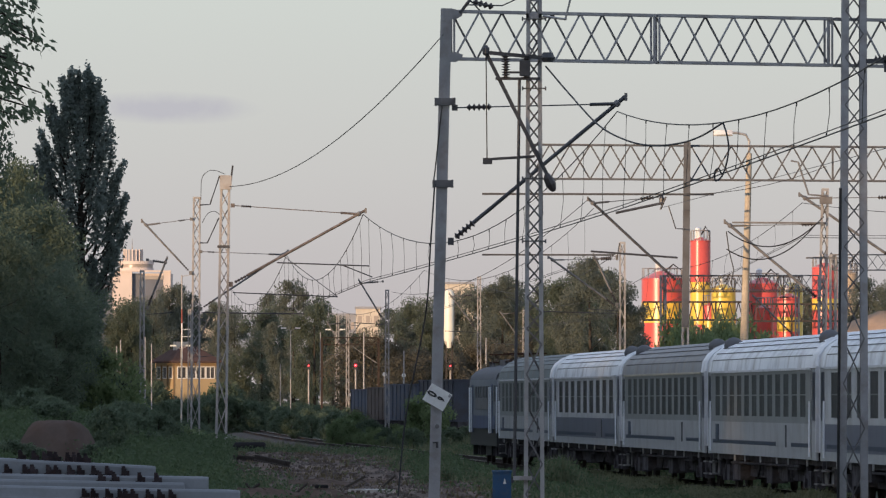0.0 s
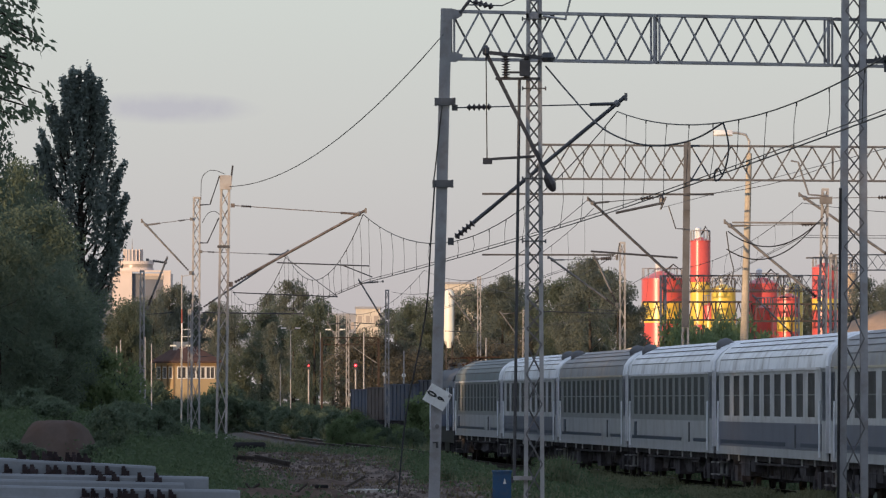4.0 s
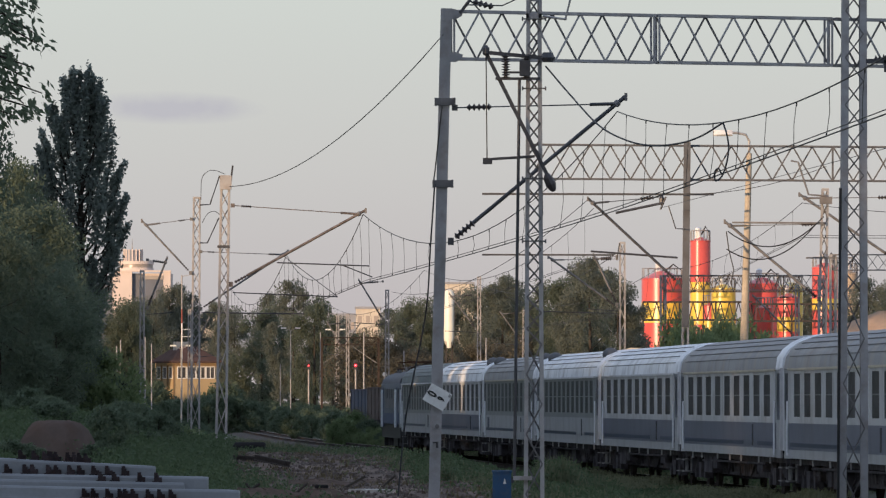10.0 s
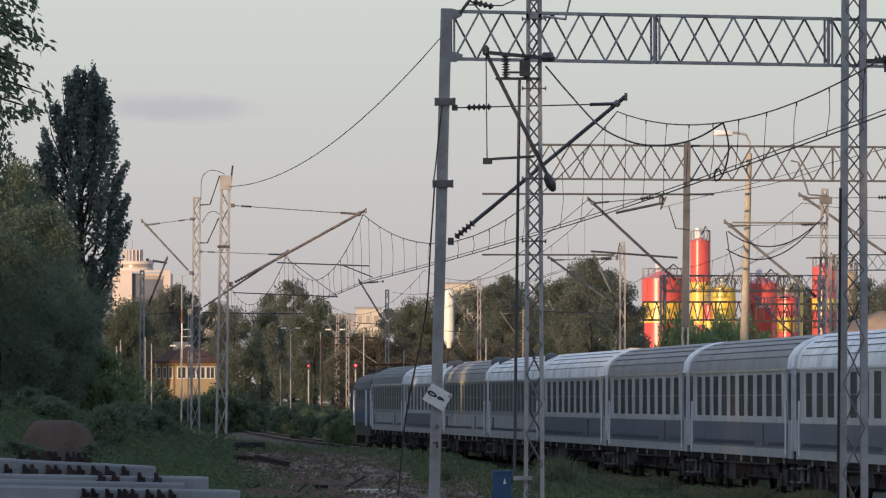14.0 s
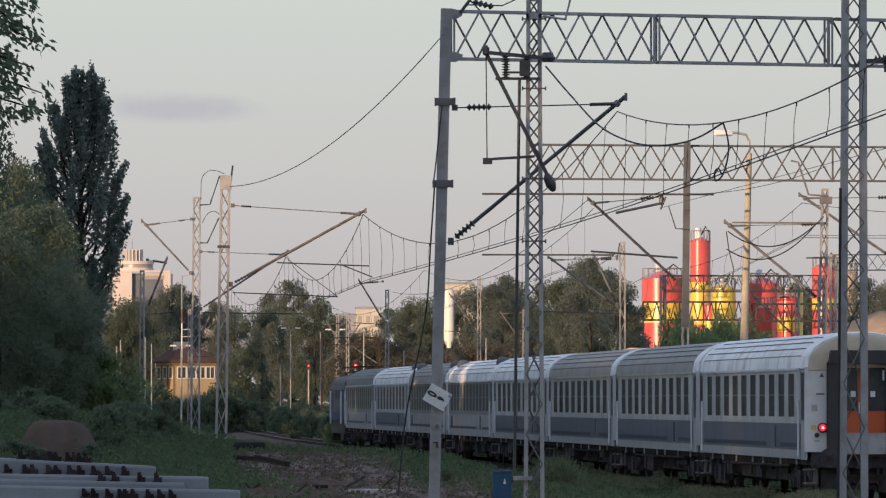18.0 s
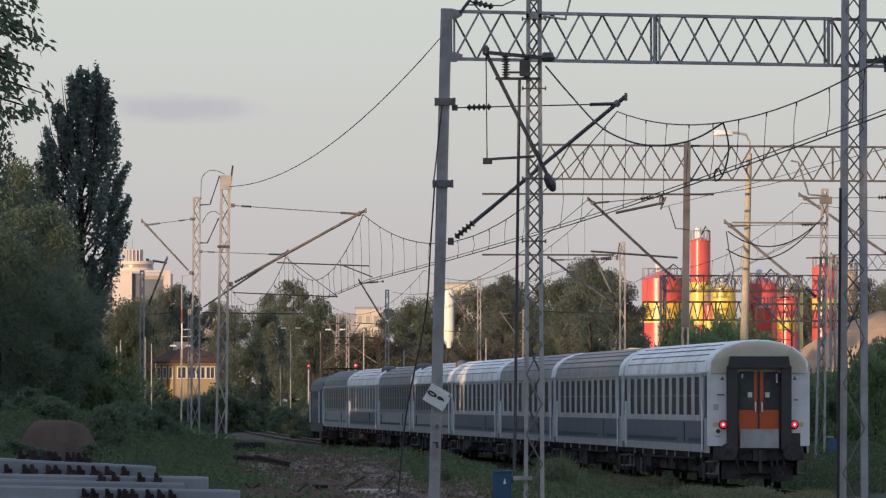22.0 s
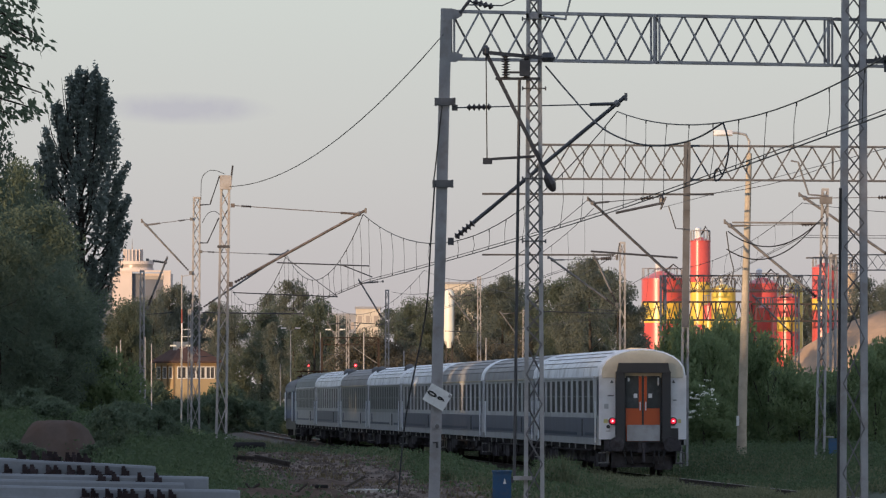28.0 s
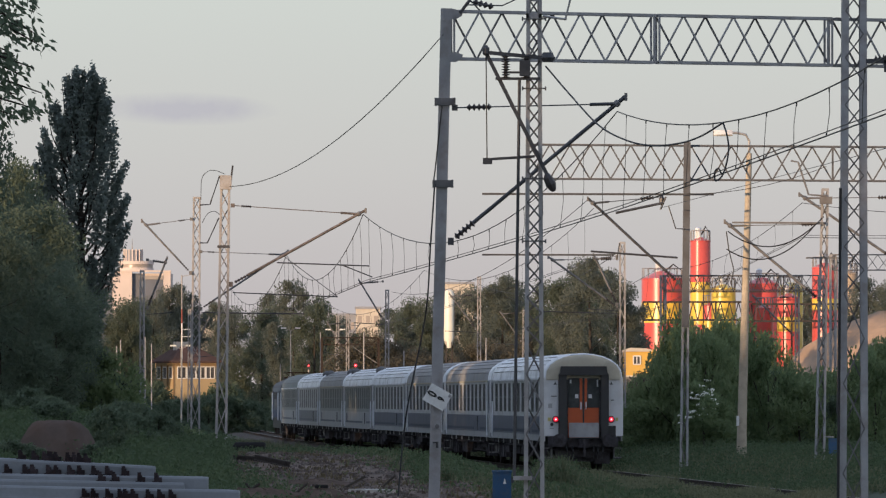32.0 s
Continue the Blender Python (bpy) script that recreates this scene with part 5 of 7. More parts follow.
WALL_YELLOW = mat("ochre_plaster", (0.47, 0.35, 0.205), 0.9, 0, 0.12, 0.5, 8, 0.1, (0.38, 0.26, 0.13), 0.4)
WALL_PALE = mat("pale_plaster", (0.58, 0.52, 0.44), 0.9, 0, 0.12, 0.1, 2, 0.1, (0.42, 0.37, 0.32), 0.4)
WALL_GREY = mat("grey_plaster", (0.30, 0.31, 0.34), 0.9, 0, 0.12, 0.1, 2, 0.1)
ROOF_RED = mat("brown_red_roof", (0.105, 0.066, 0.056), 0.85, 0, 0.2, 1.0, 12, 0.3)
FRAME_WHITE = mat("white_window_frame", (0.72, 0.70, 0.66), 0.6, 0, 0.05, 2, 10)


def window_unit(t, x, y, z, w, h, bars=1):
    f = Mesh()
    for dx in (-w / 2, w / 2):
        f.box((x + dx, y, z), (0.09, 0.08, h))
    for dz in (-h / 2, h / 2):
        f.box((x, y, z + dz), (w, 0.08, 0.09))
    for k in range(bars):
        f.box((x - w / 2 + w * (k + 1) / (bars + 1), y, z), (0.07, 0.08, h))
    ob = part("window", f, FRAME_WHITE, t, "white framed window")
    part("pane", Mesh().box((x, y + 0.02, z), (w - 0.08, 0.02, h - 0.08)), GLASS, ob)


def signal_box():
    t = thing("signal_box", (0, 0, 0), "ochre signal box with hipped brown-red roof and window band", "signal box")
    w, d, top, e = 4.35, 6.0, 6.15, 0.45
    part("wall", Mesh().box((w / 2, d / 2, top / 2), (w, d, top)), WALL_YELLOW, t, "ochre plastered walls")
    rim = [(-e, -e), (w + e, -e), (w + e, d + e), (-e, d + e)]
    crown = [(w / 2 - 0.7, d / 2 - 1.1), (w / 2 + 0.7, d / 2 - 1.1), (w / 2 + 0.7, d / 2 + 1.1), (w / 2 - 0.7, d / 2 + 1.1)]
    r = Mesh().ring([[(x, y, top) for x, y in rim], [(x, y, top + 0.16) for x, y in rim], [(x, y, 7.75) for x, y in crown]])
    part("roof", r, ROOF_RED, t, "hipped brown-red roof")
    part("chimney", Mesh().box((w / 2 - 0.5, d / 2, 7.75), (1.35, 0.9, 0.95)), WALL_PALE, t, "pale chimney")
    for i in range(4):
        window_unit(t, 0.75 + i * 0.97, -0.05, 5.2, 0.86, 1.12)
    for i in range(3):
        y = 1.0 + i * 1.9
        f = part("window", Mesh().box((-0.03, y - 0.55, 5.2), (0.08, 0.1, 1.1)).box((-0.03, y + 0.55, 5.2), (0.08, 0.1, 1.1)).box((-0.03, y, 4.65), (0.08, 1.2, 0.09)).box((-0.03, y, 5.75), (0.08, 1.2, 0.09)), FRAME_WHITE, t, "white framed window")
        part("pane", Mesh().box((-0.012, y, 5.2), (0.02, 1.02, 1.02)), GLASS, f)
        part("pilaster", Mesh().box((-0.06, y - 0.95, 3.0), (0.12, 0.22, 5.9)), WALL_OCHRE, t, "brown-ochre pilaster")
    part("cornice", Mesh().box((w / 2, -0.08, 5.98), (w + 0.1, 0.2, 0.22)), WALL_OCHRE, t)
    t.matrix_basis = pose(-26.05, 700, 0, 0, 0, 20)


WALL_OCHRE = mat("brown_ochre_plaster", (0.30, 0.20, 0.11), 0.9, 0, 0.12, 0.5, 8, 0.1)
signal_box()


def yellow_hut():
    t = thing("gate_hut", (14.1, 520, 0), "small yellow plant hut with one window", "hut")
    part("wall", Mesh().box((14.04, 520, 3.0), (2.0, 3.0, 6.0)), SILO_OCHRE, t, "yellow wall")
    part("roof", Mesh().prism([(12.92, 6.0), (15.16, 6.0), (15.16, 6.08), (14.6, 6.22), (13.5, 6.28), (12.92, 6.1)], 518.3, 521.7), WALL_PALE, t, "low pale roof")
    part("lower_block", Mesh().box((14.3, 519.5, 2.1), (2.5, 3.2, 4.2)), STEEL_MID, t, "grey lower storey")
    part("porch", Mesh().box((15.15, 519.0, 5.2), (0.3, 1.5, 1.9)), SILO_OCHRE, t)
    window_unit(t, 13.92, 518.45, 5.38, 0.5, 0.6)
    part("band", Mesh().box((14.3, 517.85, 4.22), (2.6, 0.2, 0.12)), WALL_PALE, t)


SILO_OCHRE = mat("hut_yellow_paint", (0.62, 0.38, 0.08), 0.7, 0, 0.1, 0.6, 8)
yellow_hut()


HOTEL_WHITE = mat("white_hotel_facade", (0.66, 0.56, 0.51), 0.8, 0, 0.06, 0.1, 2, 0, (0.54, 0.46, 0.42), 0.3)


HOTEL_DARK = mat("blue_grey_glazing", (0.13, 0.14, 0.17), 0.5, 0, 0.12, 0.1, 2, 0)


def hotel():
    t = thing("tower_building", (-109, 2600, 0), "pale high-rise with a round top, far beyond the trees", "building")
    part("wall", Mesh().box((-108.5, 2612, 24.2), (20.8, 20, 48.4)), HOTEL_WHITE, t, "sunlit pale facade")
    part("main_bay", Mesh().box((-115.5, 2601, 24.5), (7.0, 3, 49.0)), HOTEL_WHITE, t, "sunlit white bay")
    part("stair_strip", Mesh().box((-110.7, 2601.6, 24.2), (2.6, 1, 48.4)), HOTEL_DARK, t, "grey stair strip")
    part("side_block", Mesh().box((-105.0, 2601, 23.2), (8.6, 3, 46.4)), HOTEL_DARK, t, "grey-blue glazed block")
    part("block_band", Mesh().box((-105.0, 2599.4, 46.9), (8.8, 0.5, 1.4)), GLASS_SOFT, t, "dark band of windows")
    part("corner_bay", Mesh().box((-99.4, 2601, 24.5), (2.6, 3, 49.0)), HOTEL_WHITE, t, "white corner bay")
    part("wing", Mesh().box((-121.5, 2612, 22.8), (4.2, 20, 45.6)), HOTEL_DARK, t, "grey wing")
    part("parapet", Mesh().box((-108.5, 2601, 49.2), (21.0, 4, 0.5)), HOTEL_WHITE, t)
    part("drum", Mesh().lathe((-110.7, 2606, 49.4), [(6.3, 0), (6.3, 1.0), (6.0, 1.1), (6.0, 2.2), (6.4, 2.3), (6.4, 3.5)], 26), HOTEL_WHITE, t, "round top storey", True)
    part("drum_window_band", Mesh().lathe((-110.7, 2606, 50.6), [(6.08, 0), (6.08, 1.0)], 26), GLASS_SOFT, t, "dark window band", True)
    part("crown", Mesh().lathe((-111.9, 2606, 52.8), [(3.2, 0), (3.2, 4.2)], 20), WALL_GREY, t)
    for i in range(9):
        a = math.pi + math.pi * i / 8
        part("crown_fin", Mesh().box((-111.9 + 3.4 * math.cos(a), 2606 + 3.4 * math.sin(a), 55.0), (0.45, 0.45, 4.4)), HOTEL_WHITE, t)
    part("antenna", Mesh().tube((-112.2, 2606, 57), (-112.2, 2606, 61), 0.2, 0.08), STEEL_PALE, t)


GLASS_SOFT = mat("far_window_glass", (0.36, 0.31, 0.27), 0.3, 0, 0.1, 0.2, 2)
hotel()


def far_block(x, y, w, h, material, label, rows=3, cols=8):
    t = thing("apartment_block", (x, y, 0), label, "building", "far buildings")
    part("wall", Mesh().box((x, y + 6, h / 2), (w, 12, h)), material, t)
    part("parapet", Mesh().box((x, y + 6, h + 0.2), (w + 0.4, 12.4, 0.5)), WALL_GREY, t)
    for i in range(rows):
        for j in range(cols):
            part("window", Mesh().box((x - w / 2 + w * (j + 0.5) / cols, y - 0.02, h - 2.2 - i * 3.0), (w / cols * 0.5, 0.1, 1.5)), GLASS_SOFT, t)


far_block(-15.6, 1500, 5.0, 21.6, WALL_PALE, "ochre apartment block beyond the trees", 3, 3)
far_block(-18.7, 1550, 12, 20.8, WALL_GREY, "long grey apartment block beyond the trees", 3, 8)
far_block(3.5, 1700, 7.5, 30, WALL_PALE, "pale tower block beyond the trees", 3, 3)
far_block(-62, 1900, 10, 25, WALL_PALE, "small pale block on the skyline", 2, 4)


TANK_WHITE = mat("cream_white_tank_paint", (0.86, 0.82, 0.70), 0.4, 0, 0.05, 0.6, 8, 0, (0.7, 0.62, 0.5), 0.3, coat=0.3)


def white_tank():
    x, y = 0.45, 540.0
    t = thing("storage_tank", (x, y, 0), "white upright storage tank lit by the low sun", "tank")
    part("shell", Mesh().lathe((x, y, 7.1), [(0.2, -0.7), (0.40, 0), (0.40, 3.3), (0.28, 3.6), (0.05, 3.7)], 20), TANK_WHITE, t, "white tank shell", True)
    for a in (0.6, 2.2, 3.9, 5.4):
        part("leg", Mesh().beam((x + 0.32 * math.cos(a), y + 0.32 * math.sin(a), 0), (x + 0.32 * math.cos(a), y + 0.32 * math.sin(a), 7.3), 0.06, 0.06), FRAME_DARK, t)
    part("ladder", Mesh().beam((x + 0.43, y - 0.1, 6.4), (x + 0.43, y - 0.1, 10.4), 0.04, 0.2), STEEL_DARK, t)


white_tank()

# ---- wagons, signals and poles in the yard ----
WAGON = mat("dark_wagon_paint", (0.050, 0.057, 0.080), 0.7, 0, 0.25, 0.6, 10, 0.1, (0.045, 0.03, 0.025), 0.5)
WAGON_BLUE = mat("dull_blue_wagon_paint", (0.065, 0.082, 0.125), 0.7, 0, 0.25, 0.6, 10, 0.1, (0.08, 0.06, 0.05), 0.5)


def wagon(x, y, turn, material, label, top=3.59):
    t = thing("freight_wagon", (0, 0, 0), label, "freight wagon", "parked freight wagons")
    b = Mesh()
    b.box((0, 0, (1.3 + top - 0.05) / 2), (2.8, 12.8, top - 1.35)).box((0, 0, top - 0.04), (2.9, 12.9, 0.08))
    part("body", b, material, t)
    for sx in (-1, 1):
        for i in range(9):
            part("rib", Mesh().box((sx * 1.42, -6 + i * 1.5, (1.3 + top) / 2), (0.05, 0.10, top - 1.4)), material, t)
    part("frame", Mesh().box((0, 0, 1.15), (2.5, 13.4, 0.3)), UNDER, t)
    for y2 in (-4.2, 4.2):
        bogie(t, y2)
    t.matrix_basis = pose(x, y, 0.0, 0, 0, turn)


WAGON_BROWN = mat("red_brown_wagon_paint", (0.100, 0.072, 0.062), 0.75, 0, 0.25, 0.6, 10, 0.1, (0.06, 0.045, 0.04), 0.6)
wagon(-3.5, 454, 9, WAGON_BLUE, "dull blue open freight wagon parked in the yard", 3.2)
wagon(-2.3, 440, 9, WAGON_BROWN, "red-brown open freight wagon parked in the yard", 3.3)
wagon(-1.1, 424, 9, WAGON_BLUE, "dull blue open freight wagon parked in the yard", 3.45)
wagon(1.0, 406, 9, WAGON, "dark open freight wagon parked in the yard", 3.65)
SIGNAL_RED = glow("red_signal_light", (1.0, 0.02, 0.05), 1.5)


def rail_signal(x, y, z, r=0.075):
    t = thing("railway_signal", (x, y, 0), "slim railway signal showing red", "railway signal", "railway signals")
    part("mast", Mesh().tube((x, y, -0.2), (x, y, z + 0.4), 0.07), STEEL_PALE, t)
    part("head", Mesh().box((x, y - 0.1, z + 0.05), (0.28, 0.2, 0.75)), BLACK, t, "black signal head")
    part("lens", Mesh().lathe((x, y - 0.21, z), [(r, 0), (r * 0.85, 0.04), (r * 0.3, 0.06)], 14, (0, -1, 0)), SIGNAL_RED, t, "glowing red lens", True)
    part("lamp_core", Mesh().lathe((x, y - 0.25, z), [(r * 0.45, 0), (r * 0.3, 0.03)], 10, (0, -1, 0)), LAMP_CORE, t, "bright centre of the lens", True)
    part("hood", Mesh().ring([[(x - 0.16, y - 0.2 - q, z + 0.08), (x, y - 0.2 - q, z + 0.2), (x + 0.16, y - 0.2 - q, z + 0.08), (x, y - 0.2 - q, z + 0.24)] for q in (0, 0.2)]), BLACK, t)


rail_signal(-6.71, 555, 5.19, 0.115)
rail_signal(-11.16, 600, 5.39)
rail_signal(0.56, 540, 5.07)


def pole(x, y, h, lamp, label):
    t = thing("pole", (x, y, 0), label, "pole", "yard poles")
    part("shaft", Mesh().tube((x, y, -0.2), (x, y, h), 0.06, 0.04), CONCRETE if lamp else STEEL_GREY, t, "", True)
    if lamp:
        for s in (-1, 1):
            part("arm", Mesh().beam((x, y, h), (x + s * 0.5, y, h + 0.2), 0.04, 0.04), STEEL_PALE, t)
            part("lamp_head", Mesh().box((x + s * 0.62, y, h + 0.24), (0.5, 0.24, 0.11)), FRAME_WHITE, t)


for x, y, h, l in ((-13.4, 635, 8.62, True), (-9.47, 635, 8.5, True), (-12.1, 700, 10.2, True), (-20.3, 560, 6.5, True), (-14.3, 635, 5.7, False), (-10.78, 635, 8.5, False), (-23.5, 520, 6.4, False), (-22.6, 560, 6.9, False), (-23.1, 560, 7.4, False), (-25.0, 560, 7.2, False), (2.9, 620, 7.2, False), (5.0, 660, 8.0, True),
                  (3.1, 520, 7.0, False), (-5.7, 520, 7.4, False), (-2.6, 480, 5.8, False)):
    pole(x, y, h, l, "concrete yard lamp post with two heads" if l else "plain concrete yard pole")


BRIDGE = mat("brown_bridge_paint", (0.050, 0.037, 0.032), 0.8, 0.1, 0.3, 2, 20, 0.2)


def yard_frame(x0, x1, y, z):
    t = thing("signal_bridge", (x0, y, 0), "small dark signal bridge over the yard", "signal bridge")
    truss(t, (x0, y, z), (x1, y, z), 0.55, 0.5, 8, BRIDGE)
    for x in (x0, x1):
        part("post", Mesh().beam((x, y, -0.2), (x, y, z + 0.5), 0.16, 0.16), BRIDGE, t)
        part("strut", Mesh().beam((x, y, z - 1.5), ((x0 + x1) / 2, y, z), 0.05, 0.05), STEEL_MID, t)


yard_frame(-9.4, -5.0, 560, 6.8)


RED_WORN = mat("worn_red_paint", (0.30, 0.10, 0.08), 0.8, 0, 0.2, 2, 20)


def banded_pole(x, y, h):
    t = thing("signal_pole", (x, y, 0), "slim red and white banded pole with a small bracket", "pole")
    z = -0.2
    for i, top in enumerate((6.0, 8.9, 10.1, 11.3, h)):
        part("band", Mesh().tube((x, y, z), (x, y, top), 0.055), (STEEL_GREY, FRAME_WHITE, RED_WORN, STEEL_PALE, STEEL_PALE)[i], t)
        z = top
    part("bracket", Mesh().beam((x, y - 0.1, 8.4), (x + 0.7, y - 0.1, 8.4), 0.05, 0.05).beam((x + 0.7, y - 0.1, 8.4), (x + 0.7, y - 0.1, 7.8), 0.05, 0.05).beam((x, y - 0.1, 7.8), (x + 0.7, y - 0.1, 7.8), 0.05, 0.05), FRAME_WHITE, t, "white bracket")
    part("top_arm", Mesh().beam((x, y, h - 0.1), (x + 1.0, y, h + 0.1), 0.05, 0.05), STEEL_PALE, t)


banded_pole(-21.7, 600, 12.9)


def yard_gantry(x0, x1, y, z, d, n):
    t = thing("overhead_gantry", (x0, y, 0), "dark lattice overhead-line gantry deep in the yard", "gantry", "overhead gantries")
    truss(t, (x0, y, z), (x1, y, z), d, 0.5, n, STEEL_MID, (0.0, 0.5, 1.0))
    for x in (x0, x1):
        mast_parts(t, x, y, 0, z + d, 0.4, 0.4, 0.13, 1.2, STEEL_GREY, 0.3)


yard_gantry(12.8, 22.0, 420, 8.9, 0.85, 16)
yard_gantry(21.6, 31.6, 400, 9.7, 0.85, 16)



def fence():
    t = thing("concrete_fence", (20.0, 430, 0), "grey concrete fence of posts and slabs", "fence")
    for i in range(12):
        x = 18.6 + i * 0.42
        part("post", Mesh().box((x, 430, 2.0), (0.13, 0.13, 4.1)), CONCRETE, t)
        if i < 11:
            part("slab", Mesh().box((x + 0.21, 430.05, 1.85), (0.30, 0.05, 3.5)), OLD_WOOD, t)


fence()
for x, y, z in ((-4.05, 500, 4.3), (-2.75, 505, 4.25), (-6.3, 498, 2.9)):
    b = thing("signal_board", (x, y, 0), "small white board on a thin post, lit by the sun", "sign", "signal boards")
    part("post", Mesh().tube((x, y, -0.1), (x, y, z), 0.05), STEEL_PALE, b)
    part("board", Mesh().lathe((x, y - 0.06, z), [(0.15, 0), (0.15, 0.03)], 14, (0, -1, 0)), FRAME_WHITE, b, "round white board")

# ---- pile of concrete bearers ----
PAD = mat("rusty_fastening", (0.040, 0.032, 0.034), 0.8, 0.2, 0.3, 10, 40, 0.2, (0.060, 0.036, 0.031), 0.6, each=0.4)
BEARER = mat("concrete_bearer", (0.22, 0.232, 0.243), 0.85, 0, 0.12, 1.2, 25, 0.2, (0.19, 0.183, 0.172), 0.4, each=0.10)


def bearer(x1, y, z, length, turn, seats, dip=0.0):
    """A long concrete bearer, its right end at x1, with rail fastenings on top."""
    t = thing("concrete_bearer", (0, 0, 0), "long concrete turnout bearer with rusty fastenings on top" if seats else "long plain concrete turnout bearer", "sleeper", "pile of concrete bearers")
    prof = [(-0.15, 0), (0.15, 0), (0.15, 0.02), (0.13, 0.18), (0.11, 0.205), (0.08, 0.21), (-0.08, 0.21), (-0.11, 0.205), (-0.13, 0.18), (-0.15, 0.02)]
    part("beam", Mesh().ring([[(x, py * k, pz * k) for py, pz in prof] for x, k in ((-length, 0.96), (-length + 0.02, 1), (-0.02, 1), (0, 0.96))]), BEARER, t)
    for x in seats:
        p = part("base_plate", Mesh().box((x, 0, 0.216), (0.13, 0.16, 0.014)), PAD, t, "rusty ribbed base plate")
        m = Mesh().box((x - 0.012, 0, 0.262), (0.062, 0.08, 0.085)).box((x + 0.035, 0, 0.246), (0.05, 0.07, 0.055))
        m.tube((x - 0.02, 0, 0.29), (x - 0.02, 0, 0.335), 0.024, n=6)
        part("clip", m, PAD, p, "rusty clip and bolt")
    t.matrix_basis = pose(x1, y, z, 0, dip, turn)


random.seed(4)
# stacked layers: right end, height of the top face at that end, slope, and where fastenings stand on the front and back bearers
LAYERS = [(-3.80, 1.585, 3.0, ((), (-0.88, -0.97, -1.12, -1.28, -1.34, -1.43, -1.57, -1.75), (-1.05, -1.38), ())),
          (-3.09, 1.445, 1.1, ((-1.10, -1.32, -1.50, -1.69, -1.82, -2.0, -2.10, -2.31, -2.41, -2.65), (), (-1.6, -2.05))),
          (-3.42, 1.372, 1.1, ((-0.36, -0.58, -0.92, -1.10),)),
          (-2.70, 1.275, 1.2, ((), (), ())),
          (-2.62, 1.15, 0.8, ((-0.97, -1.12, -1.27, -1.47, -1.57, -1.64, -1.80, -1.99, -2.11), (), ())), (-2.70, 0.94, 0.5, ((), (), ())), (-2.60, 0.73, 0.3, ((), (), ()))]
for i, (x1, top, dip, rows) in enumerate(LAYERS):
    for j in range(max(1, len(rows))):
        bearer(x1 - 0.05 * j + random.uniform(-0.03, 0.03), 94.6 + (6 - i) * 0.17 + j * 0.36, top - 0.21, 5.6, random.uniform(-0.5, 0.5), rows[j], dip + random.uniform(-0.1, 0.1))
for i in range(3):
    single("timber", Mesh().box((-3.6 - i * 2.0, 95.6, 0.38), (0.14, 2.2, 0.14)), BARK, "rough timber under the bearer pile", "timber")

# ---- torn-up rails and rubble ----
for a, b in (((-4.97, 192, 1.0), (-4.0, 188.5, 0.84)), ((-6.3, 205, 0.92), (-5.1, 198, 0.90))):
    single("loose_rail", Mesh().beam(a, b, 0.07, 0.05).beam(Vector(a) - Vector((0, 0, 0.06)), Vector(b) - Vector((0, 0, 0.06)), 0.02, 0.10).beam(Vector(a) - Vector((0, 0, 0.11)), Vector(b) - Vector((0, 0, 0.11)), 0.13, 0.02), RAIL_SIDE, "rusty length of rail lying loose on bare earth", "rail", "loose rails")
RUBBER_OLD = mat("dusty_black_pipe", (0.028, 0.026, 0.026), 0.8, 0, 0.2, 2, 20)
single("drain_pipe", Mesh().lathe((-7.1, 238, 0.88), [(0.20, 0), (0.22, 0.05), (0.22, 1.2), (0.20, 1.25)], 18, (1, -0.1, 0)), RUBBER_OLD, "black length of pipe lying on the ground", "pipe", smooth=True)
single("broken_slab", Mesh().box((-1.55, 158, land(-1.55, 158) + 0.06), (0.62, 1.6, 0.16), Matrix.Rotation(0.3, 3, "Z")), CONCRETE, "pale broken concrete slab on bare earth", "slab")
single("rusty_drum", Mesh().lathe((-2.69, 160, land(-2.69, 160)), [(0.14, 0), (0.15, 0.03), (0.15, 0.19), (0.13, 0.21)], 14), RUBBER_OLD, "dark rusty drum on bare earth", "drum", smooth=True)
for x, y, dx, dy, w in ((-4.2, 151, 0.35, 0.4, 0.05), (-2.2, 161, 0.45, 0.3, 0.05), (-3.9, 150, -0.2, 0.3, 0.035), (-3.1, 149, 0.3, 0.2, 0.04), (-1.4, 166, 0.3, 0.3, 0.04)):
    z = land(x, y) + 0.05
    single("broken_timber", Mesh().beam((x, y, z), (x + dx, y + dy, z + 0.25), w, w), OLD_WOOD, "broken weathered timber on bare earth", "timber", "broken timbers")
ROCK = mat("rubble_stone", (0.150, 0.122, 0.106), 0.95, 0, 0.25, 3, 20, 0.5, (0.28, 0.25, 0.22), 0.5, each=0.45)
ROCKS = []
for k in range(6):
    m = Mesh()
    rnd = random.Random(k)
    rings = []
    for i in range(5):
        f = i / 4 * math.pi
        rings.append([(math.sin(f) * math.cos(a) * rnd.uniform(0.75, 1.2), math.sin(f) * math.sin(a) * rnd.uniform(0.75, 1.2), math.cos(f) * 0.6 * rnd.uniform(0.8, 1.1)) for a in [j * math.pi / 3.5 for j in range(7)]])
    ROCKS.append(part("stone", m.ring(rings), ROCK).data)
for ob in [o for o in scene.objects if o.name.startswith("stone")]:
    bpy.data.objects.remove(ob)


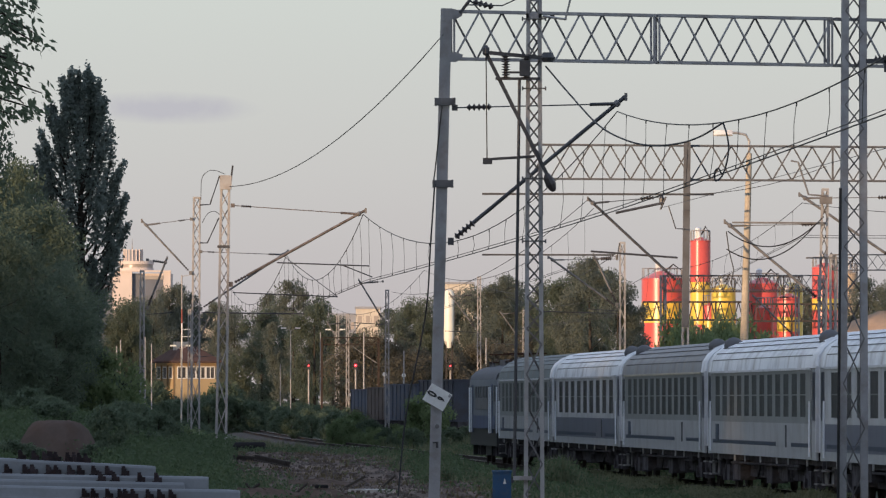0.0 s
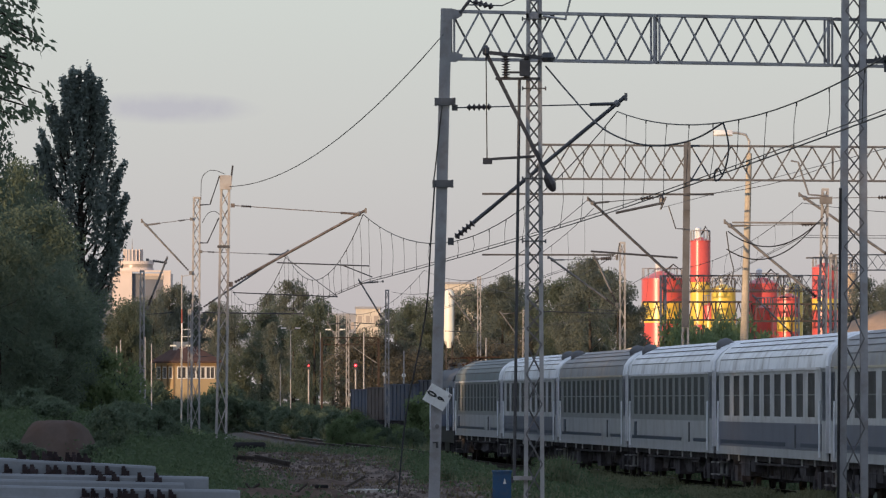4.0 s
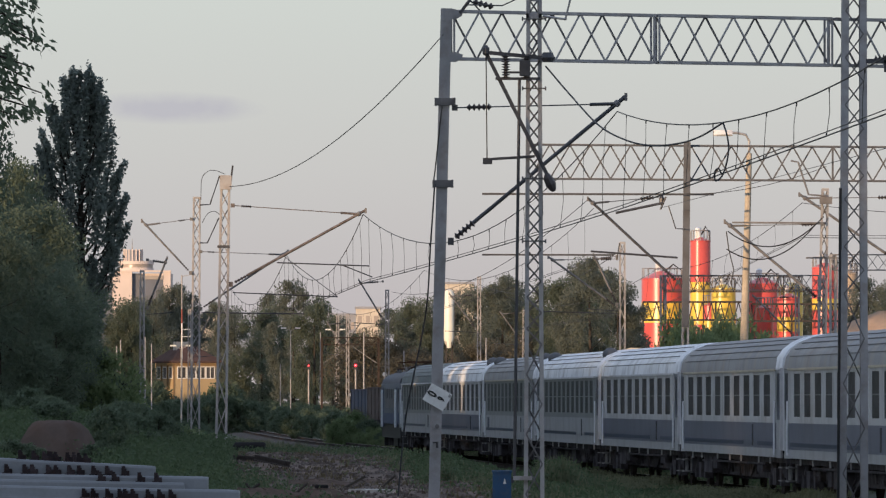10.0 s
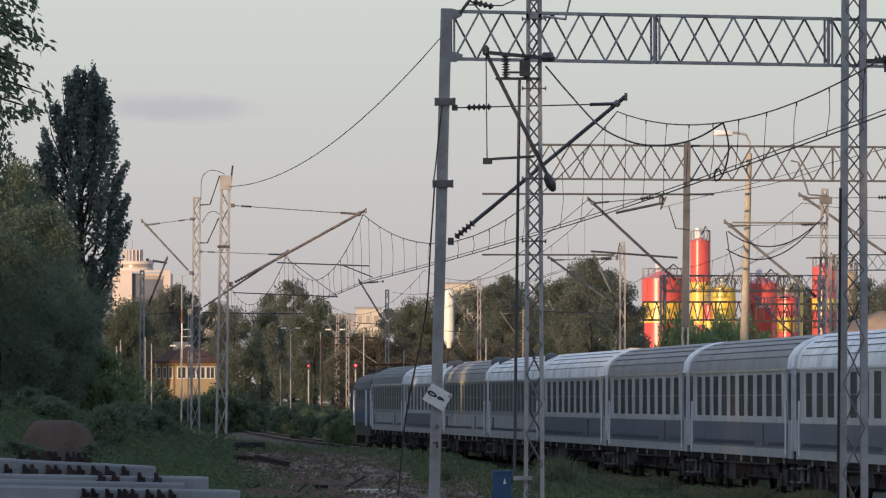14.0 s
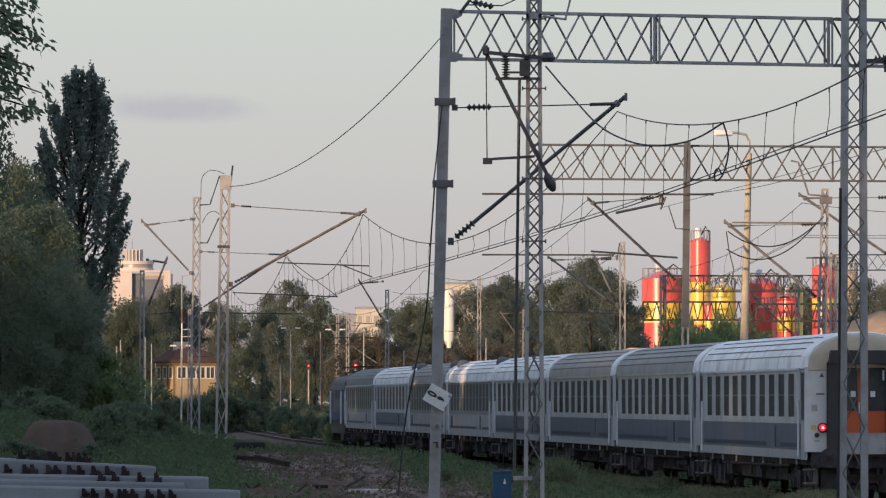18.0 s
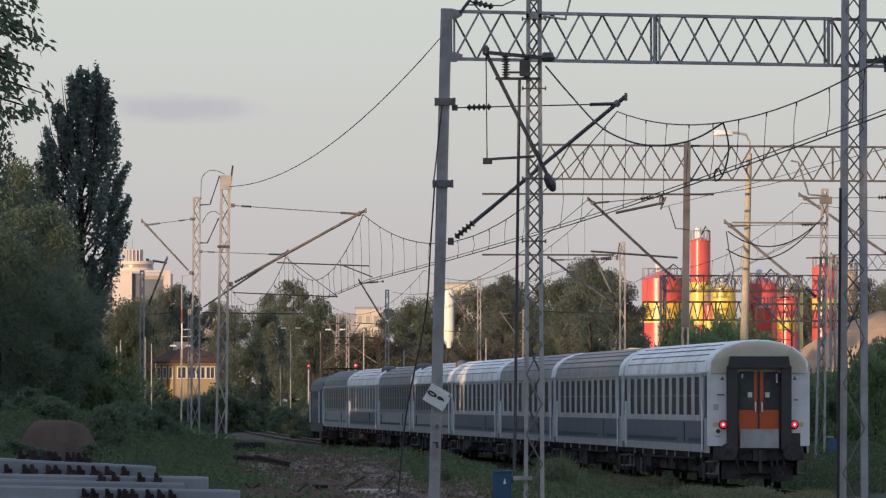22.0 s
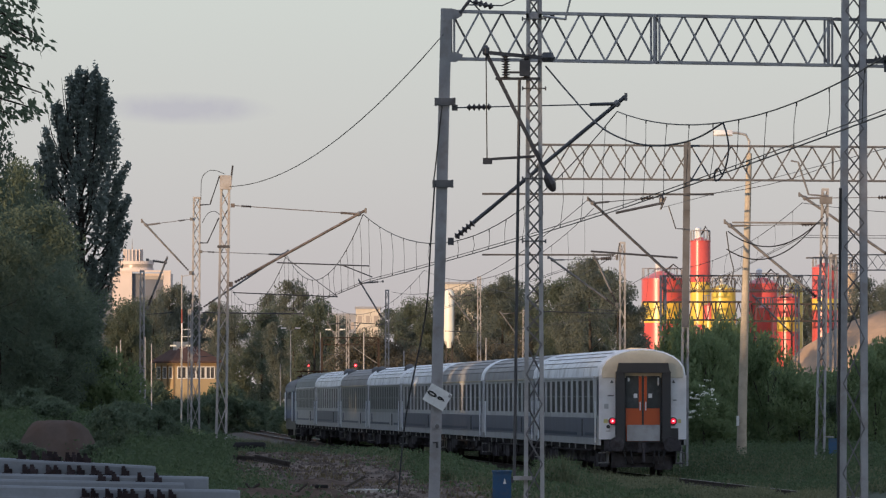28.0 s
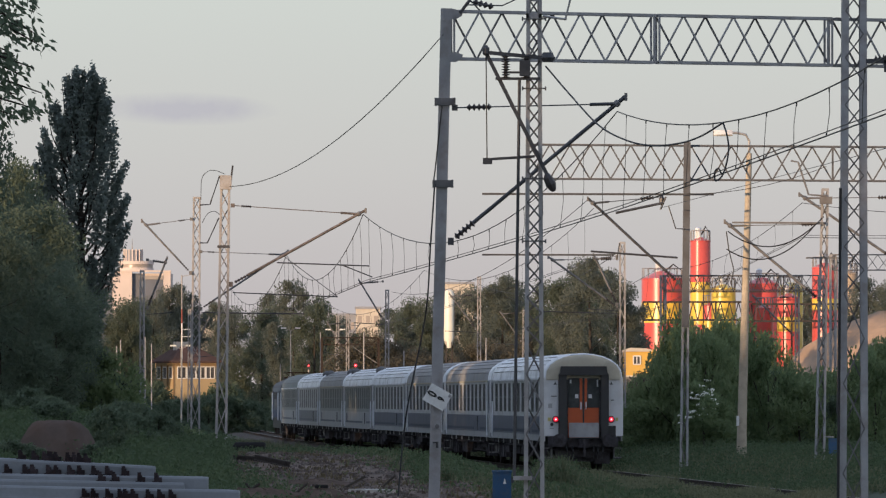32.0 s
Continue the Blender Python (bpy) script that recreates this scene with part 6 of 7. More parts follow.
def rubble():
    t = thing("rubble", (-2.5, 180, 0.4), "broken stones and spoil scattered over bare earth", "rubble", kind="stuff")
    rnd = random.Random(9)
    for i in range(420):
        y = rnd.uniform(146, 226)
        left = rnd.gauss(12.6, 1.8)
        x = float(np.interp(y, TY, TX)) - left
        s = rnd.choice((0.04, 0.06, 0.08, 0.11, 0.16)) * rnd.uniform(0.7, 1.2)
        ob = new("stone", rnd.choice(ROCKS))
        ob.parent = t
        ob.location = Vector((x, y, land(x, y) - s * 0.12)) - t.location
        ob.scale = (s * rnd.uniform(0.7, 1.1), s, s * rnd.uniform(0.7, 1.3))
        ob.rotation_euler = (0, 0, rnd.uniform(0, 6))


def clods():
    """Small lumps of soil and stone, too many to count."""
    r2 = random.Random(19)
    m = Mesh()
    for i in range(2600):
        y = r2.uniform(146, 226)
        x = float(np.interp(y, TY, TX)) - r2.gauss(12.6, 1.7)
        s = r2.uniform(0.02, 0.07)
        z = land(x, y)
        a = r2.uniform(0, 6)
        ring = [(x + s * r2.uniform(0.7, 1.3) * math.cos(a + j * 1.257), y + s * r2.uniform(0.7, 1.3) * math.sin(a + j * 1.257)) for j in range(5)]
        m.ring([[(px, py, z - 0.02) for px, py in ring], [(x + (px - x) * 0.6, y + (py - y) * 0.6, z + s * r2.uniform(0.5, 1.1)) for px, py in ring]])
    single("soil_clods", m, CLOD, "small clods of soil and stone on bare earth", "soil", kind="stuff")


CLOD = leaf_mat("soil_clods", (0.060, 0.044, 0.036), (0.170, 0.135, 0.115), 0.0)
clods()
rubble()
SPOIL = mat("brown_spoil", (0.105, 0.076, 0.060), 0.95, 0, 0.4, 2, 14, 0.6, (0.13, 0.09, 0.065), 0.5)
for x, y, r, h in ((-3.7, 148, 1.2, 0.32), (-2.6, 150, 0.9, 0.26), (-4.4, 153, 0.8, 0.26), (-3.0, 168, 1.1, 0.22), (-1.6, 172, 0.9, 0.16), (-4.2, 185, 1.2, 0.2)):
    rubble_heap("spoil_mound", x, y, r, h, SPOIL, "low mound of brown spoil and roots", "earth mound", True)

# ---- plants ----
def leaf_cloud(m, centre, size, count, leaf, rnd, flat=1.0):
    """Leaves scattered through an uneven blob."""
    c = Vector(centre)
    for _ in range(count):
        d = Vector((rnd.gauss(0, 1), rnd.gauss(0, 1), rnd.gauss(0, 1))).normalized() * rnd.random() ** 0.45
        p = c + Vector((d.x * size[0], d.y * size[1], d.z * size[2]))
        leaf_at(m, p, leaf * rnd.uniform(0.6, 1.3), rnd, flat)


def leaf_at(m, p, s, rnd, flat=1.0):
    u = Vector((rnd.gauss(0, 1), rnd.gauss(0, 1), rnd.gauss(0, 1) * flat)).normalized()
    w = u.cross(Vector((rnd.gauss(0, 1), rnd.gauss(0, 1), rnd.gauss(0, 1)))).normalized()
    k = len(m.v)
    for q in (u * s, w * s * 0.45, -u * s * 0.7, -w * s * 0.45):
        m.v.append(tuple(p + q))
    m.f.append((k, k + 1, k + 2, k + 3))


def limbs(m, base, tip, r, rnd, n, spread, start=0.3):
    base, tip = Vector(base), Vector(tip)
    mid = base.lerp(tip, 0.5) + Vector((rnd.uniform(-0.2, 0.2), rnd.uniform(-0.2, 0.2), 0))
    m.sweep([base, mid, tip], [r, r * 0.65, r * 0.12], 7)
    ends = []
    for i in range(n):
        f = start + (0.95 - start) * (i + rnd.random() * 0.6) / n
        p = base.lerp(mid, f * 2) if f < 0.5 else mid.lerp(tip, f * 2 - 1)
        a = rnd.uniform(0, 6.283)
        L = spread * (1.15 - f) * rnd.uniform(0.7, 1.2)
        q = p + Vector((math.cos(a) * L, math.sin(a) * L, L * rnd.uniform(0.4, 0.9)))
        m.sweep([p, p.lerp(q, 0.5) + Vector((0, 0, -0.05 * L)), q], [r * 0.35 * (1.1 - f), r * 0.22 * (1.1 - f), 0.02], 5)
        ends.append(q)
    return ends


def broad_tree(seed, h, w, leaf, count, material, label, clumps=42, low=0.22):
    rnd = random.Random(seed)
    kind_name = "bush" if h < 5 else "tree"
    t = thing(kind_name, (0, 0, 0), label, kind_name)
    tr = Mesh()
    ends = limbs(tr, (0, 0, -0.3), (0, 0, h * 0.9), h * 0.022, rnd, 9, w * 0.42)
    part("trunk", tr, BARK, t, "brown trunk and limbs", True)
    m = Mesh()
    for i in range(clumps):
        f = low + (1 - low) * (i + rnd.random()) / clumps
        prof = math.sin(math.pi * min(1, (f - low * 0.6) / (1.04 - low * 0.6)) ** 0.85) ** 0.6
        a, q = rnd.uniform(0, 6.283), w * 0.5 * prof * rnd.random() ** 0.4
        s = w * rnd.uniform(0.10, 0.20)
        leaf_cloud(m, (q * math.cos(a), q * math.sin(a), h * f), (s, s, s * 0.8), count // clumps, leaf, rnd)
    part("crown", m, material, t, "leafy crown")
    return t


def poplar(x, y, h, w, seed, material, label, z0=0.0, count=9000, leaf=0.17):
    """Steep limbs, each carrying one upright plume of leaves."""
    rnd = random.Random(seed)
    t = thing("poplar_tree", (x, y, z0), label, "tree")
    tr, m, top = Mesh(), Mesh(), Mesh()
    tr.sweep([(x, y, z0 - 0.3), (x + 0.1, y, z0 + h * 0.5), (x, y, z0 + h * 0.93)], [0.36, 0.22, 0.03], 8)
    heights = (0, 4, 7.5, 9.5, 10.4, 11.5, 13, 15.5, 17, 19, 20.4, 21.3, 22)
    widths = (0.6, 0.8, 1.1, 1.7, 2.3, 2.75, 2.9, 2.85, 2.5, 1.9, 1.35, 0.9, 0.3)
    n = 120
    for i in range(n):
        f = i / (n - 1)
        zt = z0 + 3.0 + (h - 3.0) * f ** 0.9 * rnd.uniform(0.97, 1.0)
        a = i * 2.39996 + rnd.uniform(-0.3, 0.3)
        r = float(np.interp(zt - z0, heights, widths)) * (rnd.uniform(0.25, 0.9) if i % 3 == 0 else rnd.uniform(0.78, 1.04))
        long = rnd.uniform(1.8, 3.4)
        base = Vector((x, y, max(z0 + 0.8, zt - long * 1.7)))
        tip = Vector((x + r * math.cos(a), y + r * math.sin(a), zt))
        bend = base.lerp(tip, 0.5) + Vector((math.cos(a), math.sin(a), -0.6)) * 0.25 * r
        tr.sweep([base, bend, tip], [0.07, 0.045, 0.01], 5)
        thin = 0.55 if 11.5 < zt - z0 < 19 and i % 3 == 0 else 1.0
        for k in range(int(count / n * thin)):
            g = rnd.random() ** 0.75
            p = bend.lerp(tip, g) if g > 0.12 else base.lerp(bend, 0.7)
            s = 0.25 * (1 - 0.5 * g) * (1.25 if zt - z0 < 11 else 0.72 if zt - z0 > 19.5 else 1.0)
            p = p + Vector((rnd.gauss(0, s), rnd.gauss(0, s), rnd.gauss(0, 0.25)))
            leaf_at(top if zt - z0 > 13.2 else m, p, leaf * rnd.uniform(0.6, 1.25), rnd)
    # the plumes that stand out along the outline
    for dx, dz in ((-1.08, 21.3), (-0.46, 21.7), (0.53, 21.8), (1.15, 21.1), (-1.9, 19.6), (1.55, 19.9), (2.55, 16.3), (-2.3, 18.2), (-2.75, 16.2), (-2.95, 14.2), (-2.5, 17.2), (2.8, 14.4), (2.85, 12.8), (-2.95, 12.4), (-2.6, 10.6), (-2.7, 15.2)):
        a, b = Vector((x + dx * 0.45, y, z0 + dz - 3.4)), Vector((x + dx, y + rnd.uniform(-0.6, 0.6), z0 + dz))
        tr.sweep([a, a.lerp(b, 0.5) + Vector((dx * 0.12, 0, 0)), b], [0.05, 0.03, 0.008], 5)
        for k in range(420):
            g = rnd.random() ** 0.8
            p = a.lerp(b, 0.25 + 0.75 * g) + Vector((rnd.gauss(0, 0.21 - 0.12 * g), rnd.gauss(0, 0.25), rnd.gauss(0, 0.1)))
            leaf_at(top if dz > 13.2 else m, p, leaf * rnd.uniform(0.6, 1.2), rnd)
    part("trunk", tr, BARK, t, "straight trunk with steep limbs", True)
    part("crown", m, material, t, "narrow dark crown")
    part("crown_top", top, material, t, "swaying upper crown")
    return t


def place(src, x, y, scale=1.0, turn=0.0, z=None, label=""):
    c = copy_thing(src, pose(x, y, land(x, y) if z is None else z, 0, 0, turn))
    c.scale = (scale, scale, scale)
    return tagged(c, label)


# belt leaves, also paled and dulled in colour in place of haze
LEAF_BELT = leaf_mat("haze_dulled_leaves", (0.120, 0.146, 0.104), (0.194, 0.216, 0.156), 0.6)
POPLAR = poplar(-21.15, 420, 21.9, 5.4, 3, LEAF_POPLAR, "tall dark columnar poplar at the edge of the yard", count=30000)
T1 = broad_tree(11, 11, 7.5, 0.125, 22000, LEAF_BELT, "leafy broad tree of the far belt")
T2 = broad_tree(12, 12, 9.0, 0.13, 24000, LEAF_HAZE, "broad tree of the far belt, greyed as by haze")
T3 = broad_tree(13, 10, 8.0, 0.125, 22000, LEAF_BELT, "dark leafy tree of the far belt")
T4 = broad_tree(14, 13, 6.5, 0.125, 22000, LEAF_HAZE, "slender tree of the far belt, greyed as by haze", 50)
T5 = broad_tree(17, 11, 7.5, 0.13, 18000, LEAF_DEEP, "dark fine-leaved tree on the bank", 60, 0.12)
BUSH = broad_tree(15, 3.2, 3.8, 0.13, 4200, LEAF, "dense green bush at the edge of the yard", 30, 0.05)
BUSH2 = broad_tree(16, 2.8, 3.4, 0.13, 4200, LEAF_DARK, "dense dark bush at the edge of the yard", 30, 0.05)
for o in (T1, T2, T3, T4, T5, BUSH, BUSH2):
    tagged(o, group="trees and bushes")
LEAF_RUSSET = leaf_mat("brownish_leaves", (0.115, 0.105, 0.076), (0.180, 0.160, 0.118), 0.5)
SCRUB = broad_tree(18, 3.2, 3.8, 0.062, 12000, LEAF_RUSSET, "brownish scrub at the back of the yard", 34, 0.05)
tagged(SCRUB, group="trees and bushes")
KINDS = (T1, T2, T3, T4)
rnd = random.Random(21)
# the belt of trees across the back: place, distance and height
BELT = [(-30.2, 700, 12.2), (-28.7, 715, 12.6), (-33.5, 560, 10.8), (-32.6, 600, 10.4), (-31.7, 700, 10.7), (-31.0, 735, 12.5), (-28.0, 740, 14.1), (-25.6, 745, 12.1), (-26.9, 742, 14.4), (-21.2, 735, 11.8), (-18.0, 720, 11.7), (-14.5, 700, 14.1), (-12.3, 690, 12.2), (-11.5, 760, 10.5), (-8.6, 760, 9.6), (-4.3, 650, 10.7), (-2.0, 640, 11.5), (2.3, 640, 12.4), (5.1, 610, 13.0), (7.1, 640, 11.5), (9.4, 600, 12.3), (11.3, 560, 13.5), (13.4, 590, 13.1), (-12.4, 860, 12.5), (-19.5, 820, 14.6), (-26.2, 830, 13.8), (-4.2, 830, 13.2), (1.0, 800, 13.7), (10.5, 760, 12.3), (24.5, 790, 11.7), (33.8, 790, 12.7), (41.2, 790, 13.6), (38.3, 650, 13.5), (40.3, 645, 13.2), (36.2, 730, 14.0), (42.0, 650, 13.0), (-41.3, 640, 13.0), (-41.0, 600, 12.3), (10.1, 575, 12.4), (14.2, 585, 12.1), (11.8, 590, 13.5), (5.9, 625, 12.7), (4.3, 640, 12.7)]
for i, (x, y, h) in enumerate(BELT):
    k = 3 if h > 12.5 else i % 4
    c = place(KINDS[k], x, y, 1.0, rnd.uniform(0, 360), 0.0)
    c.scale = (0.82, 0.82, h / (11.4, 12.4, 10.4, 13.4)[k])
def far_wood():
    """The closed wood behind the belt."""
    r2 = random.Random(55)
    m = Mesh()
    for i in range(15000):
        x = r2.uniform(-75, 75)
        top = 8.5 + 2.0 * noise.noise((x * 0.08, 3, 0)) + 1.2 * noise.noise((x * 0.4, 7, 0))
        leaf_at(m, Vector((x, 930 + r2.gauss(0, 5), top * r2.random() ** 1.4)), r2.uniform(0.4, 0.8), r2)
    single("far_wood", m, LEAF_HAZE, "closed wood at the back of the yard, greyed as by haze", "wood", kind="stuff")


far_wood()
# lower growth in front of the belt
for i in range(46):
    x = -36 + i * 1.35 + rnd.uniform(-0.6, 0.6)
    y = rnd.uniform(430, 600)
    big = 0.6 if -0.041 < x / 560 < 0.004 else 1.2
    if 12.5 < x < 15.6 or 0 < float(np.interp(y, TY, TX)) - x * y / 560 < 14:
        continue
    place(SCRUB if x > -8 else BUSH2, x * y / 560, y, big * rnd.uniform(0.8, 1.3), rnd.uniform(0, 360), 0.0)
for i in range(14):
    y = 586 + 1.3 * (i * 5 % 14)
    place(SCRUB, (-0.0095 + 0.0016 * i) * y, y, rnd.uniform(1.6, 2.3), rnd.uniform(0, 360), 0.0)
for i in range(150):
    y = rnd.uniform(455, 770)
    x = rnd.uniform(-0.032, -0.006) * y
    if i % 2:
        x = float(np.interp(y, TY, TX)) + rnd.uniform(2.2, 5.0)
    if float(np.interp(y, TY, TX)) - x < -2.0:
        place(BUSH2, x, y, rnd.uniform(0.45, 0.68) * y / 560, rnd.uniform(0, 360))
for i in range(30):
    y = rnd.uniform(404, 440)
    x = rnd.uniform(-0.012, -0.002) * y
    if float(np.interp(y, TY, TX)) - x < -1.7:
        place(rnd.choice((BUSH, BUSH2)), x, y, rnd.uniform(0.26, 0.36), rnd.uniform(0, 360))
for px, y, sc in ((-0.9, 395, 0.86), (-1.6, 392, 0.42), (-0.2, 385, 0.34), (0.5, 380, 0.38), (1.2, 384, 0.32), (-2.1, 398, 0.36), (-2.7, 405, 0.34), (-3.3, 412, 0.4), (-4.4, 430, 0.55), (-5.4, 440, 0.6), (1.9, 380, 0.42), (-1.2, 396, 0.7)):
    place(BUSH2 if sc < 0.6 else BUSH, px, y, sc, rnd.uniform(0, 360))
for u, y, sc in ((0.0255, 400, 0.8), (0.0275, 405, 0.8), (0.0295, 400, 0.95), (-0.0415, 610, 1.0), (-0.0385, 612, 0.85), (-0.0365, 615, 0.9), (-0.0345, 605, 0.9), (-0.0325, 608, 1.05), (-0.0305, 600, 1.1), (-0.0285, 600, 1.0), (-0.0265, 605, 0.9), (-0.0396, 690, 1.45), (-0.0412, 688, 1.25), (-0.0305, 690, 1.5), (-0.0288, 692, 1.3), (-0.0345, 690, 1.0)):
    place(BUSH if u > 0 else BUSH2, u * y, y, sc, rnd.uniform(0, 360))
for u, y, sc in ((-0.0150, 425, 0.62), (-0.0138, 428, 0.7), (-0.0126, 430, 0.5), (-0.0115, 420, 0.36), (-0.0103, 418, 0.36), (-0.0085, 408, 0.3)):
    place(BUSH, u * y, y, sc * 0.72, rnd.uniform(0, 360))
# thicket beyond the running track on the far side
for i in range(60):
    y = rnd.uniform(285, 335)
    u = rnd.uniform(0.0262, 0.068)
    x = u * y
    h = 0.62 + 0.95 * smooth_step(u, 0.0278, 0.0322) * (1 - smooth_step(u, 0.0435, 0.0485)) + 0.55 * smooth_step(u, 0.057, 0.061)
    h += 0.36 * smooth_step(u, 0.044, 0.049)
    face = rnd.choice((0, 120, 240))
    c = place(BUSH if i % 9 else BUSH2, x, y, 0.8, face + rnd.uniform(0, 120))
    c.scale = (0.72, 0.72, h * rnd.uniform(0.85, 1.08))
# dark thicket on the bank
for i in range(64):
    y = rnd.uniform(225, 330)
    u = rnd.uniform(0.034, 0.068)
    x = -u * y
    h = 0.45 + 0.75 * smooth_step(u, 0.041, 0.050) + 0.9 * smooth_step(u, 0.047, 0.06)
    if h > 1.15:
        c = place(T5, -max(u * y, 0.0479 * y + 1.08 * h), y, 0.3 * h * rnd.uniform(0.85, 1.1), rnd.uniform(0, 360))
    else:
        c = place(BUSH if i % 3 == 0 else BUSH2, x, y, 1.0, rnd.uniform(0, 360))
        c.scale = (0.8, 0.8, h * rnd.uniform(0.8, 1.15))
for x, y, sc, k in ((-18.7, 330, 0.64, T5), (-21.5, 340, 0.78, T5), (-24.5, 345, 0.9, T5), (-19.2, 262, 0.95, T5), (-17.0, 300, 0.56, T5), (-28.5, 432, 1.0, T3), (-27.5, 418, 1.0, T3), (-29, 446, 1.1, T3), (-22.6, 395, 0.75, T3), (-24.5, 400, 1.15, T3)):
    place(k, x, y, sc, rnd.uniform(0, 360))
for x, y, w, h in ((-16.5, 252, 0.72, 1.08), (-17.7, 300, 0.58, 1.0), (-16.3, 296, 0.5, 0.72), (-18.4, 305, 0.6, 1.0)):
    place(T5, x, y, 1.0, rnd.uniform(0, 360)).scale = (w, w, h)
for i in range(22):
    y = rnd.uniform(160, 215)
    u = rnd.uniform(0.036, 0.066)
    if 0.047 < u and y < 174:
        continue
    c = place(BUSH2, -u * y, y, 0.4, rnd.uniform(0, 360))
    c.scale = (0.4, 0.4, rnd.uniform(0.26, 0.46))
for o in (T1, T2, T3, T4, T5, BUSH, BUSH2, SCRUB):
    o.location = (60 + 22 * (o is T5) + 12 * (o is T1) + 30 * (o is T2) - 14 * (o is T3), 640, 0)


# weeds growing up the side of the earth mound
for x, y, sc in ((-10.3, 166.5, 0.24), (-9.9, 166.0, 0.26), (-9.55, 166.2, 0.22), (-9.25, 165.8, 0.19), (-9.0, 166.0, 0.15), (-8.15, 167.5, 0.20), (-7.9, 168.0, 0.24)):
    place(BUSH2, x, y, sc, x * 400 % 360)


# an unseen wood added on the bank, outside the view, to keep the low sun off the train and the bank
def bank_wood():
    r2 = random.Random(83)
    spots = []
    for i in range(46):
        y = 238 + i * 11
        h = 6.0 if y < 275 else 7.5 if y < 300 else 9.5 if y < 455 else 5.0
        spots += [(-0.0625 * y - 6.5 - r2.uniform(0, 3), y, h), (-0.0625 * y - 11.5 - r2.uniform(0, 3), y + 5, h)]
    for o in (8, 13):
        spots += [(-17.9 - 0.616 * k + 0.788 * o, 252 - 0.788 * k - 0.616 * o, 10.0) for k in (22, 29, 36)]
    for x, y, offs in ((-17.9, 252, (-4, 0, 4)), (-19.5, 336, (-9, -4, 1, 6)), (-20.95, 420, (-8, -5, -2, 1, 4, 7)), (-26.0, 415, (-12, -7, -2)), (-24.5, 374, (-13, -8, -3, 2, 7))):
        for o in offs:
            spots += [(x - 0.616 * k + 0.788 * o, y - 0.788 * k - 0.616 * o, 24.0 if y > 410 else 17.0) for k in (24, 33, 42)]
    m = Mesh()
    for x, y, h in spots:
        m.sweep([(x, y, 0.2), (x + 0.2, y, h * 0.5), (x, y, h * 0.9)], [0.25, 0.16, 0.03], 6)
        for _ in range(int(34 * h)):
            z = h * r2.uniform(0.12, 1.0)
            r = 3.6 * math.sin(math.pi * (z / h) ** 0.8) ** 0.5 * r2.random() ** 0.5 if z < h * 0.99 else 0.3
            a = r2.uniform(0, 6.283)
            leaf_at(m, Vector((x + r * math.cos(a), y + r * math.sin(a), z + 0.5)), r2.uniform(0.5, 0.9), r2)
    single("bank_wood", m, LEAF_BELT, "unseen leafy wood added to shade the train and the bank", "wood", kind="stuff")


bank_wood()


def overhanging_tree():
    """The near tree whose twigs reach into view."""
    r2 = random.Random(31)
    t = thing("walnut_tree", (-9.3, 101, 0.4), "near broadleaf tree with drooping twigs of long leaves", "tree")
    tr = Mesh()
    tr.sweep([(-9.3, 101, 0.1), (-9.2, 101, 4), (-8.9, 100.8, 8), (-8.6, 100.6, 11)], [0.3, 0.25, 0.18, 0.05], 9)
    m = Mesh()
    twigs = []
    for bx, bz, ex, ez in ((-8.9, 8.2, -5.55, 7.35), (-8.95, 7.6, -5.8, 6.95), (-9.0, 7.0, -5.9, 6.7), (-8.9, 9.0, -5.7, 8.2), (-8.9, 8.6, -5.95, 7.7), (-9.0, 8.0, -6.1, 7.1), (-9.05, 7.4, -5.95, 7.25), (-8.9, 9.3, -6.0, 7.95), (-8.9, 8.0, -5.75, 7.6), (-9.0, 7.2, -5.6, 6.75), (-9.05, 6.9, -5.72, 6.55), (-9.0, 7.5, -5.65, 7.05), (-8.9, 8.4, -5.6, 7.5), (-9.1, 6.8, -6.0, 6.45), (-8.9, 9.2, -5.6, 7.9), (-9.0, 7.8, -6.0, 7.3), (-9.0, 7.6, -5.85, 6.6)):
        y = 100.5 + r2.uniform(-0.8, 0.8)
        mid = ((bx + ex) / 2, y, max(bz, ez) + 0.15)
        tr.sweep([(bx, 100.8, bz), mid, (ex, y, ez)], [0.07, 0.04, 0.008], 5)
        for k in range(22):
            f = r2.uniform(0.35, 1.0)
            p = Vector(mid).lerp(Vector((ex, y, ez)), (f - 0.35) / 0.65)
            twigs.append(p + Vector((r2.gauss(0, 0.06), r2.gauss(0, 0.2), r2.gauss(-0.04, 0.07))))
    part("trunk", tr, BARK, t, "trunk with thin twigs", True)
    for p in twigs:
        for _ in range(5):
            q = p + Vector((r2.gauss(0, 0.05), r2.gauss(0, 0.1), r2.gauss(0, 0.05)))
            u = Vector((r2.uniform(-0.3, 0.9), r2.uniform(-0.4, 0.4), r2.uniform(-1.0, -0.1))).normalized()
            w = u.cross(Vector((r2.gauss(0, 1), r2.gauss(0, 1), 0.3))).normalized()
            s = r2.uniform(0.075, 0.12)
            k = len(m.v)
            for z in (Vector((0, 0, 0)), u * s * 0.5 + w * s * 0.28, u * s * 1.3, u * s * 0.5 - w * s * 0.28):
                m.v.append(tuple(q + z))
            m.f.append((k, k + 1, k + 2, k + 3))
    for i in range(60):
        leaf_cloud(m, (-9.4 + r2.gauss(0, 1.1), 101 + r2.gauss(0, 1.2), 8.5 + r2.gauss(0, 2.0)), (0.5, 0.5, 0.4), 30, 0.07, r2)
    part("crown", m, LEAF_DARK, t, "dark long leaves")


